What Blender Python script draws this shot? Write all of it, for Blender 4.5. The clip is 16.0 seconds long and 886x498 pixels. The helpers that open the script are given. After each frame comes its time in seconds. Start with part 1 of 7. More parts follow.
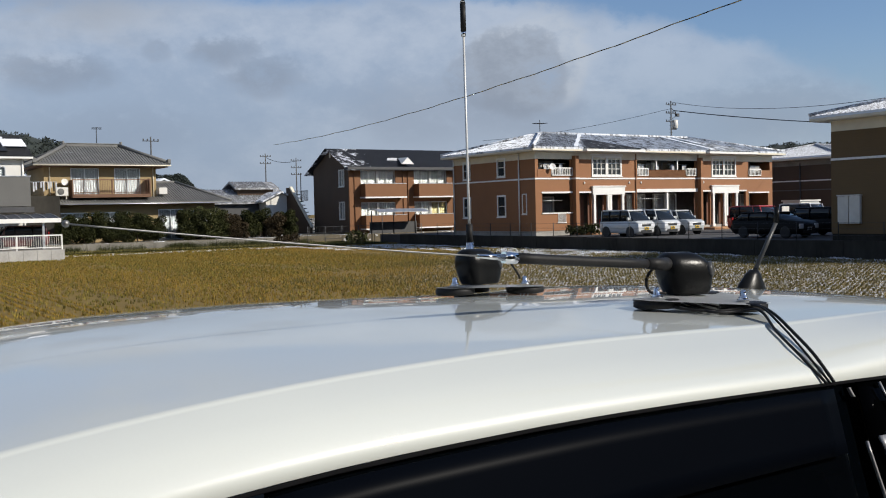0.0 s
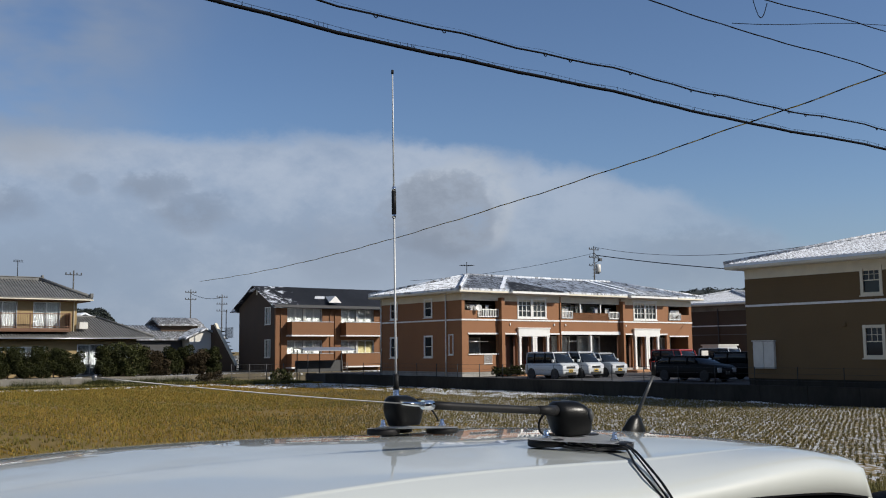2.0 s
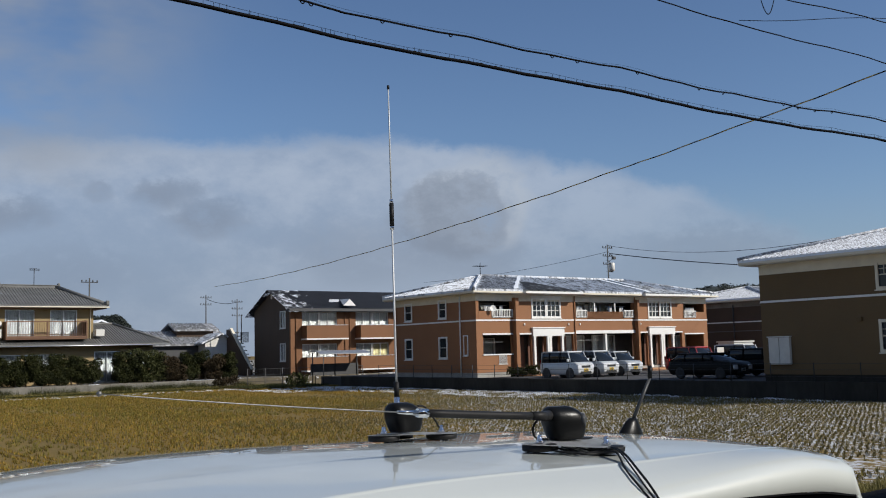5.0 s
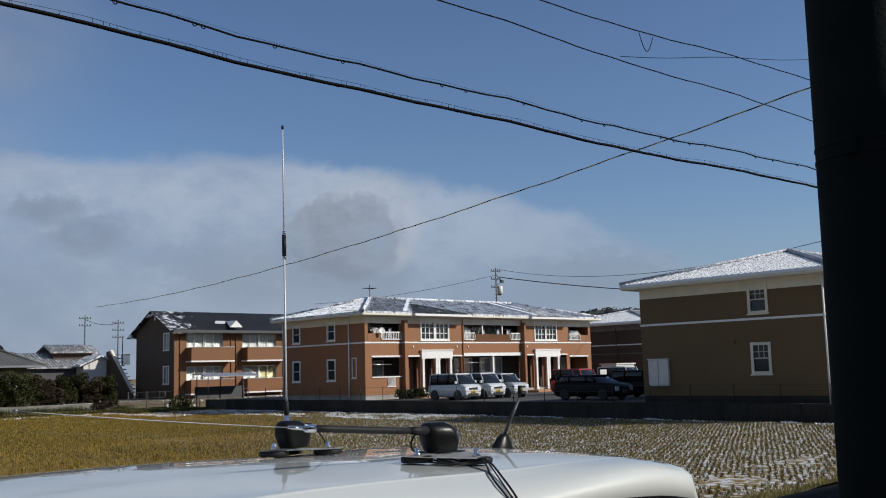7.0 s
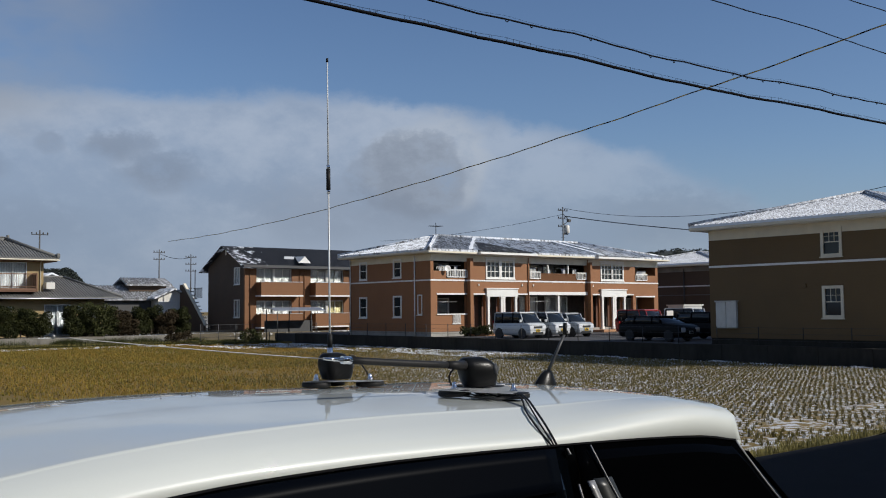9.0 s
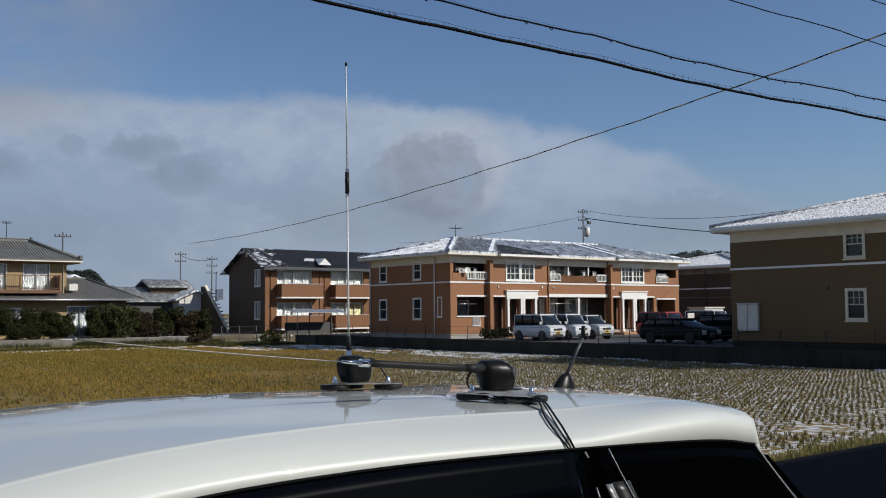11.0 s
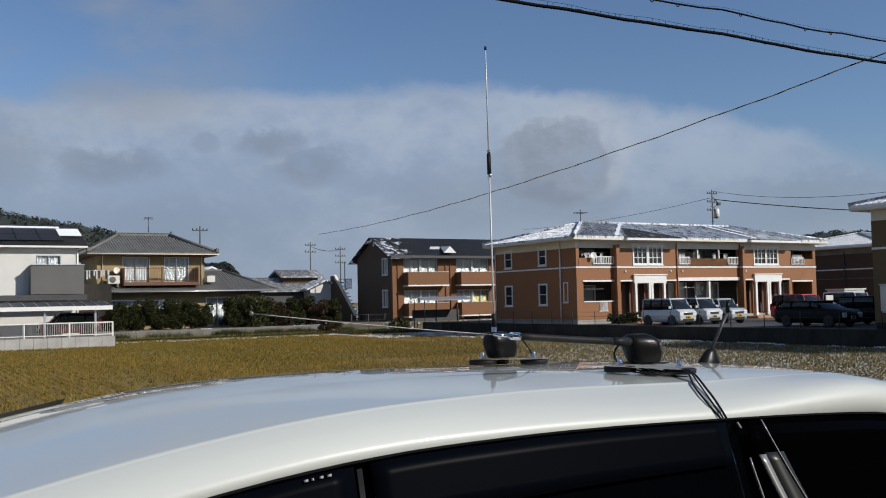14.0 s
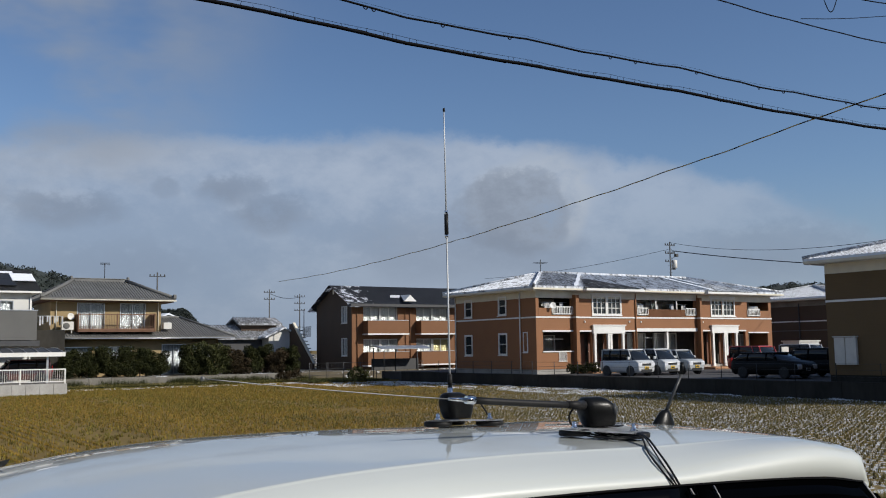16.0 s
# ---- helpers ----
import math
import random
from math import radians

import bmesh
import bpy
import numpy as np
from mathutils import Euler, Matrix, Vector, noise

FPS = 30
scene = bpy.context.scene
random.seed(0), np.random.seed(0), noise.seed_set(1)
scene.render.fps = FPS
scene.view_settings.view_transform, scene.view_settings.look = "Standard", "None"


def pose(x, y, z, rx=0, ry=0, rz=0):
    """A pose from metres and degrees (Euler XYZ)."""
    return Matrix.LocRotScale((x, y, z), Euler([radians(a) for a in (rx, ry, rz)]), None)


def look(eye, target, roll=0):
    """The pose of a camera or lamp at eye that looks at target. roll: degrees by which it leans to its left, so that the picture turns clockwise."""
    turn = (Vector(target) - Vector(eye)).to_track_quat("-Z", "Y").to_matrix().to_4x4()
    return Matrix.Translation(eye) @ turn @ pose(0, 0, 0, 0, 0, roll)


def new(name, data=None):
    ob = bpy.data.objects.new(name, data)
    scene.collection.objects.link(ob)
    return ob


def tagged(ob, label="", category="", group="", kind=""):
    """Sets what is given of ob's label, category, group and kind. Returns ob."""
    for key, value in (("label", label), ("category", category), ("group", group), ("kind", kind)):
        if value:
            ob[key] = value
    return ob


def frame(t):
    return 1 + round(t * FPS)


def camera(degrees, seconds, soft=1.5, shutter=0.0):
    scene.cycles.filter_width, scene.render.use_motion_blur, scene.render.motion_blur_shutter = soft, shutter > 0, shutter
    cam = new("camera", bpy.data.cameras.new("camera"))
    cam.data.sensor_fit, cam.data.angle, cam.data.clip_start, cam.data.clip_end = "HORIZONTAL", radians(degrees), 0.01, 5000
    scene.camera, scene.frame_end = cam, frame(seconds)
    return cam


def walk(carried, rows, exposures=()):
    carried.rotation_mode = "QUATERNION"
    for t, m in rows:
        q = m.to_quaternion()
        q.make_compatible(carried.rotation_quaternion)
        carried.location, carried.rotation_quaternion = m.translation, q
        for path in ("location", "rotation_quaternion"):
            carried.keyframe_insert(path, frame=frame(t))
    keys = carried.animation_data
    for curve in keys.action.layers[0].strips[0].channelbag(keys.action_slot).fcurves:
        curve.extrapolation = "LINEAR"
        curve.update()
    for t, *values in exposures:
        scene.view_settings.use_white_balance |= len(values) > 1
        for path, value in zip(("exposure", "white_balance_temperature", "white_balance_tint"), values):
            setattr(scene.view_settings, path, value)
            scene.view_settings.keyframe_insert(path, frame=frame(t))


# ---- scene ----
cam = camera(49.1, 16.0, soft=1.05)
PATH = [
    (0, (-0.117, 0.515, 1.756), (-0.109, 2.514, 1.678), -1.3),
    (0.5, (-0.144, 0.456, 1.77), (-0.105, 2.456, 1.792), -1.6),
    (1, (-0.201, 0.413, 1.784), (-0.053, 2.406, 1.853), -1.3),
    (1.5, (-0.164, 0.276, 1.788), (-0.003, 2.264, 1.928), -0.6),
    (2, (-0.13, 0.125, 1.787), (0.031, 2.107, 1.993), -0.5),
    (2.5, (-0.122, 0.064, 1.774), (0.047, 2.042, 2.011), -0.2),
    (3, (-0.111, 0.071, 1.769), (0.072, 2.053, 1.955), -0.8),
    (3.2, (-0.11, 0.071, 1.771), (0.078, 2.056, 1.933), -0.7),
    (5.3, (-0.086, 0.049, 1.804), (0.044, 2.03, 2.04), -1.5),
    (5.5, (-0.082, 0.033, 1.804), (0.073, 2.009, 2.069), -1.3),
    (6, (-0.081, -0.029, 1.811), (0.152, 1.933, 2.12), -1.4),
    (6.5, (-0.1, -0.089, 1.802), (0.222, 1.858, 2.124), -1.6),
    (7, (-0.105, -0.165, 1.8), (0.253, 1.787, 2.048), -1.5),
    (7.5, (-0.052, -0.183, 1.795), (0.253, 1.787, 1.961), -1.2),
    (8, (-0.03, -0.178, 1.796), (0.22, 1.802, 1.931), -1.1),
    (8.5, (-0.032, -0.166, 1.793), (0.195, 1.817, 1.92), -0.8),
    (9, (-0.039, -0.157, 1.792), (0.182, 1.827, 1.916), -0.5),
    (11.5, (-0.035, -0.165, 1.795), (0.135, 1.824, 1.925), -0.3),
    (12, (-0.035, -0.153, 1.794), (0.127, 1.836, 1.925), -0.2),
    (12.5, (-0.044, -0.163, 1.8), (0.097, 1.828, 1.932), -0.8),
    (13, (-0.062, -0.178, 1.806), (-0.021, 1.814, 1.983), -1.8),
    (13.5, (-0.081, -0.213, 1.786), (-0.143, 1.775, 1.994), -2.1),
    (14, (-0.09, -0.224, 1.769), (-0.165, 1.771, 1.874), -1.2),
    (14.5, (-0.087, -0.211, 1.755), (-0.126, 1.788, 1.787), -0.7),
    (15, (-0.083, -0.203, 1.759), (-0.079, 1.797, 1.755), -0.8),
    (15.5, (-0.084, -0.223, 1.797), (-0.07, 1.773, 1.923), -1.0),
    (16, (-0.079, -0.229, 1.801), (-0.071, 1.761, 2.004), -0.8),
]

walk(cam, [(t, look(eye, target, roll)) for t, eye, target, roll in PATH], [(0.0, 0.12, 6400, 10), (1.0, 0.08, 6400, 10), (2.0, 0.0, 6330, 10), (6.0, -0.08, 6230, 10), (9.0, -0.13, 6230, 10), (16.0, -0.11, 6230, 10)])

# ---- frames of the place: u runs along the road, v away from it ----
TURN = 33.0
ROAD = pose(17.935, 45.0, 0, 0, 0, TURN)


def at(u, v, z=0.0, turn=0.0):
    return ROAD @ pose(u, v, z, 0, 0, turn)


# ---- world and sun ----
SUN_WAY = ROAD.to_3x3() @ Vector((0.574 * 0.848, -0.819 * 0.848, 0.530))
world = bpy.data.worlds.new("sky")
scene.world = world
world.use_nodes = True


def build_sky():
    nt = world.node_tree
    n, l = nt.nodes, nt.links
    n.clear()
    out = n.new("ShaderNodeOutputWorld")
    bg = n.new("ShaderNodeBackground")
    sky = n.new("ShaderNodeTexSky")
    sky.sky_type, sky.sun_disc = "NISHITA", False
    sky.sun_elevation = math.asin(SUN_WAY.z)
    sky.sun_rotation = math.atan2(SUN_WAY.x, SUN_WAY.y)
    sky.air_density, sky.dust_density, sky.ozone_density = 1.0, 0.4, 2.5
    tc = n.new("ShaderNodeTexCoord")
    sep = n.new("ShaderNodeSeparateXYZ")
    l.new(tc.outputs["Generated"], sep.inputs[0])

    def m(op, a, b=None, c=None):
        k = n.new("ShaderNodeMath")
        k.operation = op
        for i, s in enumerate((a, b, c)):
            if s is None:
                continue
            if isinstance(s, (int, float)):
                k.inputs[i].default_value = s
            else:
                l.new(s, k.inputs[i])
        return k.outputs[0]

    def ramp(v, lo, hi):
        k = n.new("ShaderNodeMapRange")
        k.interpolation_type = "SMOOTHSTEP"
        l.new(v, k.inputs[0])
        k.inputs[1].default_value, k.inputs[2].default_value = lo, hi
        return k.outputs[0]

    def cloud_noise(scale, detail, rough, seed, stretch=1.0):
        mp = n.new("ShaderNodeMapping")
        mp.inputs["Location"].default_value = (seed, seed * 0.7, seed * 0.3)
        mp.inputs["Scale"].default_value = (1, 1, stretch)
        l.new(tc.outputs["Generated"], mp.inputs[0])
        k = n.new("ShaderNodeTexNoise")
        k.inputs["Scale"].default_value, k.inputs["Detail"].default_value = scale, detail
        k.inputs["Roughness"].default_value = rough
        l.new(mp.outputs[0], k.inputs["Vector"])
        return k.outputs["Fac"]

    depth = m("MAXIMUM", m("ABSOLUTE", sep.outputs[1]), 0.08)
    big = cloud_noise(3.0, 5, 0.55, 3.1, 2.2)
    fine = cloud_noise(15.0, 9, 0.66, 7.7, 1.5)
    warp = cloud_noise(9.0, 4, 0.5, 1.3)
    a = m("ADD", m("DIVIDE", sep.outputs[0], depth), m("MULTIPLY", m("SUBTRACT", warp, 0.5), 0.14))
    e = m("ADD", m("DIVIDE", sep.outputs[2], depth), m("MULTIPLY", m("SUBTRACT", fine, 0.5), 0.045))

    def mix(f, c1, c2):
        k = n.new("ShaderNodeMixRGB")
        l.new(f, k.inputs[0]) if not isinstance(f, float) else None
        for i, c in ((1, c1), (2, c2)):
            if isinstance(c, tuple):
                k.inputs[i].default_value = (*c, 1)
            else:
                l.new(c, k.inputs[i])
        return k.outputs[0]

    def puff(ca, ce, ra, re, soft=1.0):
        d = m("ADD", m("POWER", m("DIVIDE", m("SUBTRACT", a, ca), ra), 2), m("POWER", m("DIVIDE", m("SUBTRACT", e, ce), re), 2))
        return m("MULTIPLY", ramp(m("ADD", d, m("MULTIPLY", m("SUBTRACT", fine, 0.5), 2.4)), 1.5, 1.5 - 1.5 * soft), ramp(fine, 0.25, 0.6))

    blue = n.new("ShaderNodeMixRGB")
    blue.blend_type = "MULTIPLY"
    blue.inputs[0].default_value = 1.0
    l.new(sky.outputs[0], blue.inputs[1])
    blue.inputs[2].default_value = (0.90, 0.945, 1.05, 1)
    # the pale bank of cloud over the horizon, arched, thinning to the right
    arch = m("MULTIPLY_ADD", m("POWER", m("MAXIMUM", m("SUBTRACT", a, -0.05), 0.0), 2), -0.42, 0.222)
    bank = m("MULTIPLY", ramp(m("SUBTRACT", arch, e), -0.009, 0.014), 0.86)
    haze = ramp(e, 0.20, 0.02)
    right = ramp(a, 0.05, 0.55)
    bank = m("MULTIPLY", bank, m("MULTIPLY_ADD", right, -0.45, 1.0))
    tex = m("ADD", m("MULTIPLY", big, 0.6), m("MULTIPLY", fine, 0.4))
    base_white = mix(ramp(tex, 0.40, 0.60), (3.4, 4.15, 5.35), (4.85, 5.45, 6.4))
    col = mix(bank, blue.outputs[0], base_white)
    col = mix(m("MULTIPLY", haze, 0.62), col, (2.85, 3.5, 4.55))
    grey = (2.45, 2.95, 3.8)
    for ca, ce, ra, re, k in ((-0.40, 0.150, 0.062, 0.022, 0.75), (-0.275, 0.170, 0.018, 0.012, 0.6), (-0.205, 0.168, 0.032, 0.017, 0.75),
                              (-0.165, 0.140, 0.042, 0.022, 0.8), (-0.02, 0.10, 0.09, 0.035, 0.5), (0.09, 0.115, 0.07, 0.055, 0.55),
                              (0.36, 0.095, 0.10, 0.03, 0.45), (-0.6, 0.16, 0.13, 0.05, 0.6), (-0.33, 0.085, 0.1, 0.03, 0.35)):
        col = mix(m("MULTIPLY", puff(ca, ce, ra, re), k), col, grey)
    # a towering heap with a bright rim
    col = mix(m("MULTIPLY", puff(0.105, 0.152, 0.058, 0.046, 0.5), 0.55), col, (5.3, 5.7, 6.2))
    col = mix(m("MULTIPLY", puff(0.078, 0.138, 0.046, 0.042, 0.5), 0.9), col, (2.75, 3.2, 3.95))
    # thin veil higher up on one side
    veil = m("MULTIPLY", ramp(big, 0.42, 0.62), ramp(m("ADD", a, m("MULTIPLY", e, -0.4)), -0.22, -0.52))
    col = mix(m("MULTIPLY", veil, 0.75), col, (3.4, 3.7, 4.2))
    l.new(col, bg.inputs[0])
    bg.inputs[1].default_value = 0.092
    l.new(bg.outputs[0], out.inputs[0])


build_sky()
sun = new("sun", bpy.data.lights.new("sun", "SUN"))
sun.data.energy, sun.data.angle, sun.data.color = 4.8, radians(0.53), (1.0, 0.93, 0.82)
sun.matrix_world = look(SUN_WAY * 60, (0, 0, 0))


# ---- materials ----
def material(name, colour, second=None, rough=0.7, metal=0.0, scale=3.0, bump=0.0, fine=40.0, amount=0.5, spread=0.0, coat=0.0, object_random=0.0, island=0.0, stretch=(1, 1, 1)):
    """Two-scale noise between two colours, with fine relief."""
    mt = bpy.data.materials.new(name)
    mt.use_nodes = True
    nt = mt.node_tree
    n, l = nt.nodes, nt.links
    bsdf = n["Principled BSDF"]
    tc = n.new("ShaderNodeTexCoord")
    mp = n.new("ShaderNodeMapping")
    mp.inputs["Scale"].default_value = stretch
    l.new(tc.outputs["Object"], mp.inputs[0])
    second = second or tuple(c * 0.72 for c in colour)
    coarse = n.new("ShaderNodeTexNoise")
    coarse.inputs["Scale"].default_value, coarse.inputs["Detail"].default_value = scale, 6
    small = n.new("ShaderNodeTexNoise")
    small.inputs["Scale"].default_value, small.inputs["Detail"].default_value = fine, 4
    for k in (coarse, small):
        l.new(mp.outputs[0], k.inputs["Vector"])
    add = n.new("ShaderNodeMath")
    add.operation = "ADD"
    l.new(coarse.outputs[0], add.inputs[0])
    half = n.new("ShaderNodeMath")
    half.operation = "MULTIPLY"
    half.inputs[1].default_value = 0.5
    l.new(small.outputs[0], half.inputs[0])
    l.new(half.outputs[0], add.inputs[1])
    rng = n.new("ShaderNodeMapRange")
    rng.inputs[1].default_value, rng.inputs[2].default_value = 0.75 - amount * 0.5, 0.75 + amount * 0.5
    l.new(add.outputs[0], rng.inputs[0])
    mixc = n.new("ShaderNodeMixRGB")
    mixc.inputs[1].default_value, mixc.inputs[2].default_value = (*colour, 1), (*second, 1)
    l.new(rng.outputs[0], mixc.inputs[0])
    result = mixc.outputs[0]
    if object_random or island:
        src = n.new("ShaderNodeObjectInfo").outputs["Random"] if object_random else n.new("ShaderNodeNewGeometry").outputs["Random Per Island"]
        k = object_random or island
        r2 = n.new("ShaderNodeMapRange")
        r2.inputs[3].default_value, r2.inputs[4].default_value = 1 - k, 1 + k
        l.new(src, r2.inputs[0])
        hsv = n.new("ShaderNodeHueSaturation")
        l.new(result, hsv.inputs["Color"])
        l.new(r2.outputs[0], hsv.inputs["Value"])
        result = hsv.outputs[0]
    l.new(result, bsdf.inputs["Base Color"])
    bsdf.inputs["Roughness"].default_value, bsdf.inputs["Metallic"].default_value = rough, metal
    if spread:
        rr = n.new("ShaderNodeMapRange")
        rr.inputs[3].default_value, rr.inputs[4].default_value = max(0.02, rough - spread), min(1, rough + spread)
        l.new(coarse.outputs[0], rr.inputs[0])
        l.new(rr.outputs[0], bsdf.inputs["Roughness"])
    if coat:
        bsdf.inputs["Coat Weight"].default_value, bsdf.inputs["Coat Roughness"].default_value = coat, 0.03
    if bump:
        b = n.new("ShaderNodeBump")
        b.inputs["Strength"].default_value, b.inputs["Distance"].default_value = bump, 0.02
        l.new(add.outputs[0], b.inputs["Height"])
        l.new(b.outputs[0], bsdf.inputs["Normal"])
    return mt


def siding(name, colour, second, board=0.15, depth=0.0025, rough=0.75):
    """Horizontal boards with small shadow joints, weathered."""
    mt = material(name, colour, second, rough=rough, scale=0.6, fine=18.0, amount=0.7)
    nt = mt.node_tree
    n, l = nt.nodes, nt.links
    bsdf = n["Principled BSDF"]
    tc = n.new("ShaderNodeTexCoord")
    sp = n.new("ShaderNodeSeparateXYZ")
    l.new(tc.outputs["Object"], sp.inputs[0])
    fr = n.new("ShaderNodeMath")
    fr.operation = "DIVIDE"
    l.new(sp.outputs[2], fr.inputs[0])
    fr.inputs[1].default_value = board
    f2 = n.new("ShaderNodeMath")
    f2.operation = "FRACT"
    l.new(fr.outputs[0], f2.inputs[0])
    p = n.new("ShaderNodeMapRange")
    p.interpolation_type = "SMOOTHSTEP"
    p.inputs[1].default_value, p.inputs[2].default_value = 0.0, 0.14
    l.new(f2.outputs[0], p.inputs[0])
    b = n.new("ShaderNodeBump")
    b.inputs["Strength"].default_value, b.inputs["Distance"].default_value = 1.0, depth
    l.new(p.outputs[0], b.inputs["Height"])
    l.new(b.outputs[0], bsdf.inputs["Normal"])
    src = bsdf.inputs["Base Color"].links[0].from_socket
    joint = n.new("ShaderNodeMixRGB")
    joint.blend_type = "MULTIPLY"
    joint.inputs[0].default_value = 1.0
    l.new(src, joint.inputs[1])
    tone = n.new("ShaderNodeMapRange")
    tone.inputs[3].default_value, tone.inputs[4].default_value = 0.93, 1.0
    l.new(p.outputs[0], tone.inputs[0])
    l.new(tone.outputs[0], joint.inputs[2])
    l.new(joint.outputs[0], bsdf.inputs["Base Color"])
    return mt


def snowy(name, colour, second, cover, scale=0.5, stretch=(1, 1, 1), rough=0.8, gradient=None, island=0.0, bump=0.3, grain=(1, 1, 1), snow=(0.82, 0.85, 0.9), soft=(0.52, 0.60)):
    """A surface with thawing snow lying on it in patches; gradient = (axis or slant across both, from, to, low) along which the cover rises."""
    mt = material(name, colour, second, rough=rough, scale=1.2, fine=20.0, amount=0.6, bump=bump, island=island, stretch=grain)
    nt = mt.node_tree
    n, l = nt.nodes, nt.links
    bsdf = n["Principled BSDF"]
    tc = n.new("ShaderNodeTexCoord")
    mp = n.new("ShaderNodeMapping")
    mp.inputs["Scale"].default_value = stretch
    l.new(tc.outputs["Object"], mp.inputs[0])
    a = n.new("ShaderNodeTexNoise")
    a.inputs["Scale"].default_value, a.inputs["Detail"].default_value, a.inputs["Roughness"].default_value = scale, 9, 0.68
    l.new(mp.outputs[0], a.inputs["Vector"])
    level = n.new("ShaderNodeMath")
    level.operation = "ADD"
    l.new(a.outputs[0], level.inputs[0])
    level.inputs[1].default_value = cover
    if gradient:
        sp = n.new("ShaderNodeSeparateXYZ")
        l.new(tc.outputs["Object"], sp.inputs[0])
        g = n.new("ShaderNodeMapRange")
        g.inputs[1].default_value, g.inputs[2].default_value = gradient[1], gradient[2]
        g.inputs[3].default_value, g.inputs[4].default_value = gradient[3], cover
        g.interpolation_type = "SMOOTHSTEP"
        if gradient[0] == "slant":
            k = n.new("ShaderNodeMath")
            k.operation = "MULTIPLY_ADD"
            l.new(sp.outputs[1], k.inputs[0])
            k.inputs[1].default_value = -0.7
            l.new(sp.outputs[0], k.inputs[2])
            l.new(k.outputs[0], g.inputs[0])
        else:
            l.new(sp.outputs[gradient[0]], g.inputs[0])
        l.new(g.outputs[0], level.inputs[1])
    edge = n.new("ShaderNodeMapRange")
    edge.interpolation_type = "SMOOTHSTEP"
    edge.inputs[1].default_value, edge.inputs[2].default_value = soft
    l.new(level.outputs[0], edge.inputs[0])
    src = bsdf.inputs["Base Color"].links[0].from_socket
    c = n.new("ShaderNodeMixRGB")
    l.new(edge.outputs[0], c.inputs[0])
    l.new(src, c.inputs[1])
    c.inputs[2].default_value = (*snow, 1)
    l.new(c.outputs[0], bsdf.inputs["Base Color"])
    return mt


def glass(name, tint=(0.02, 0.025, 0.03), rough=0.04, gloss=0.3):
    mt = material(name, tint, tuple(c * 1.4 for c in tint), rough=rough, scale=0.8, fine=6, amount=0.8)
    mt.node_tree.nodes["Principled BSDF"].inputs["Specular IOR Level"].default_value = gloss
    return mt


def clear_glass(name):
    mt = bpy.data.materials.new(name)
    mt.use_nodes = True
    b = mt.node_tree.nodes["Principled BSDF"]
    b.inputs["Base Color"].default_value = (0.9, 0.94, 0.95, 1)
    b.inputs["Transmission Weight"].default_value, b.inputs["Roughness"].default_value, b.inputs["IOR"].default_value = 1.0, 0.0, 1.45
    return mt


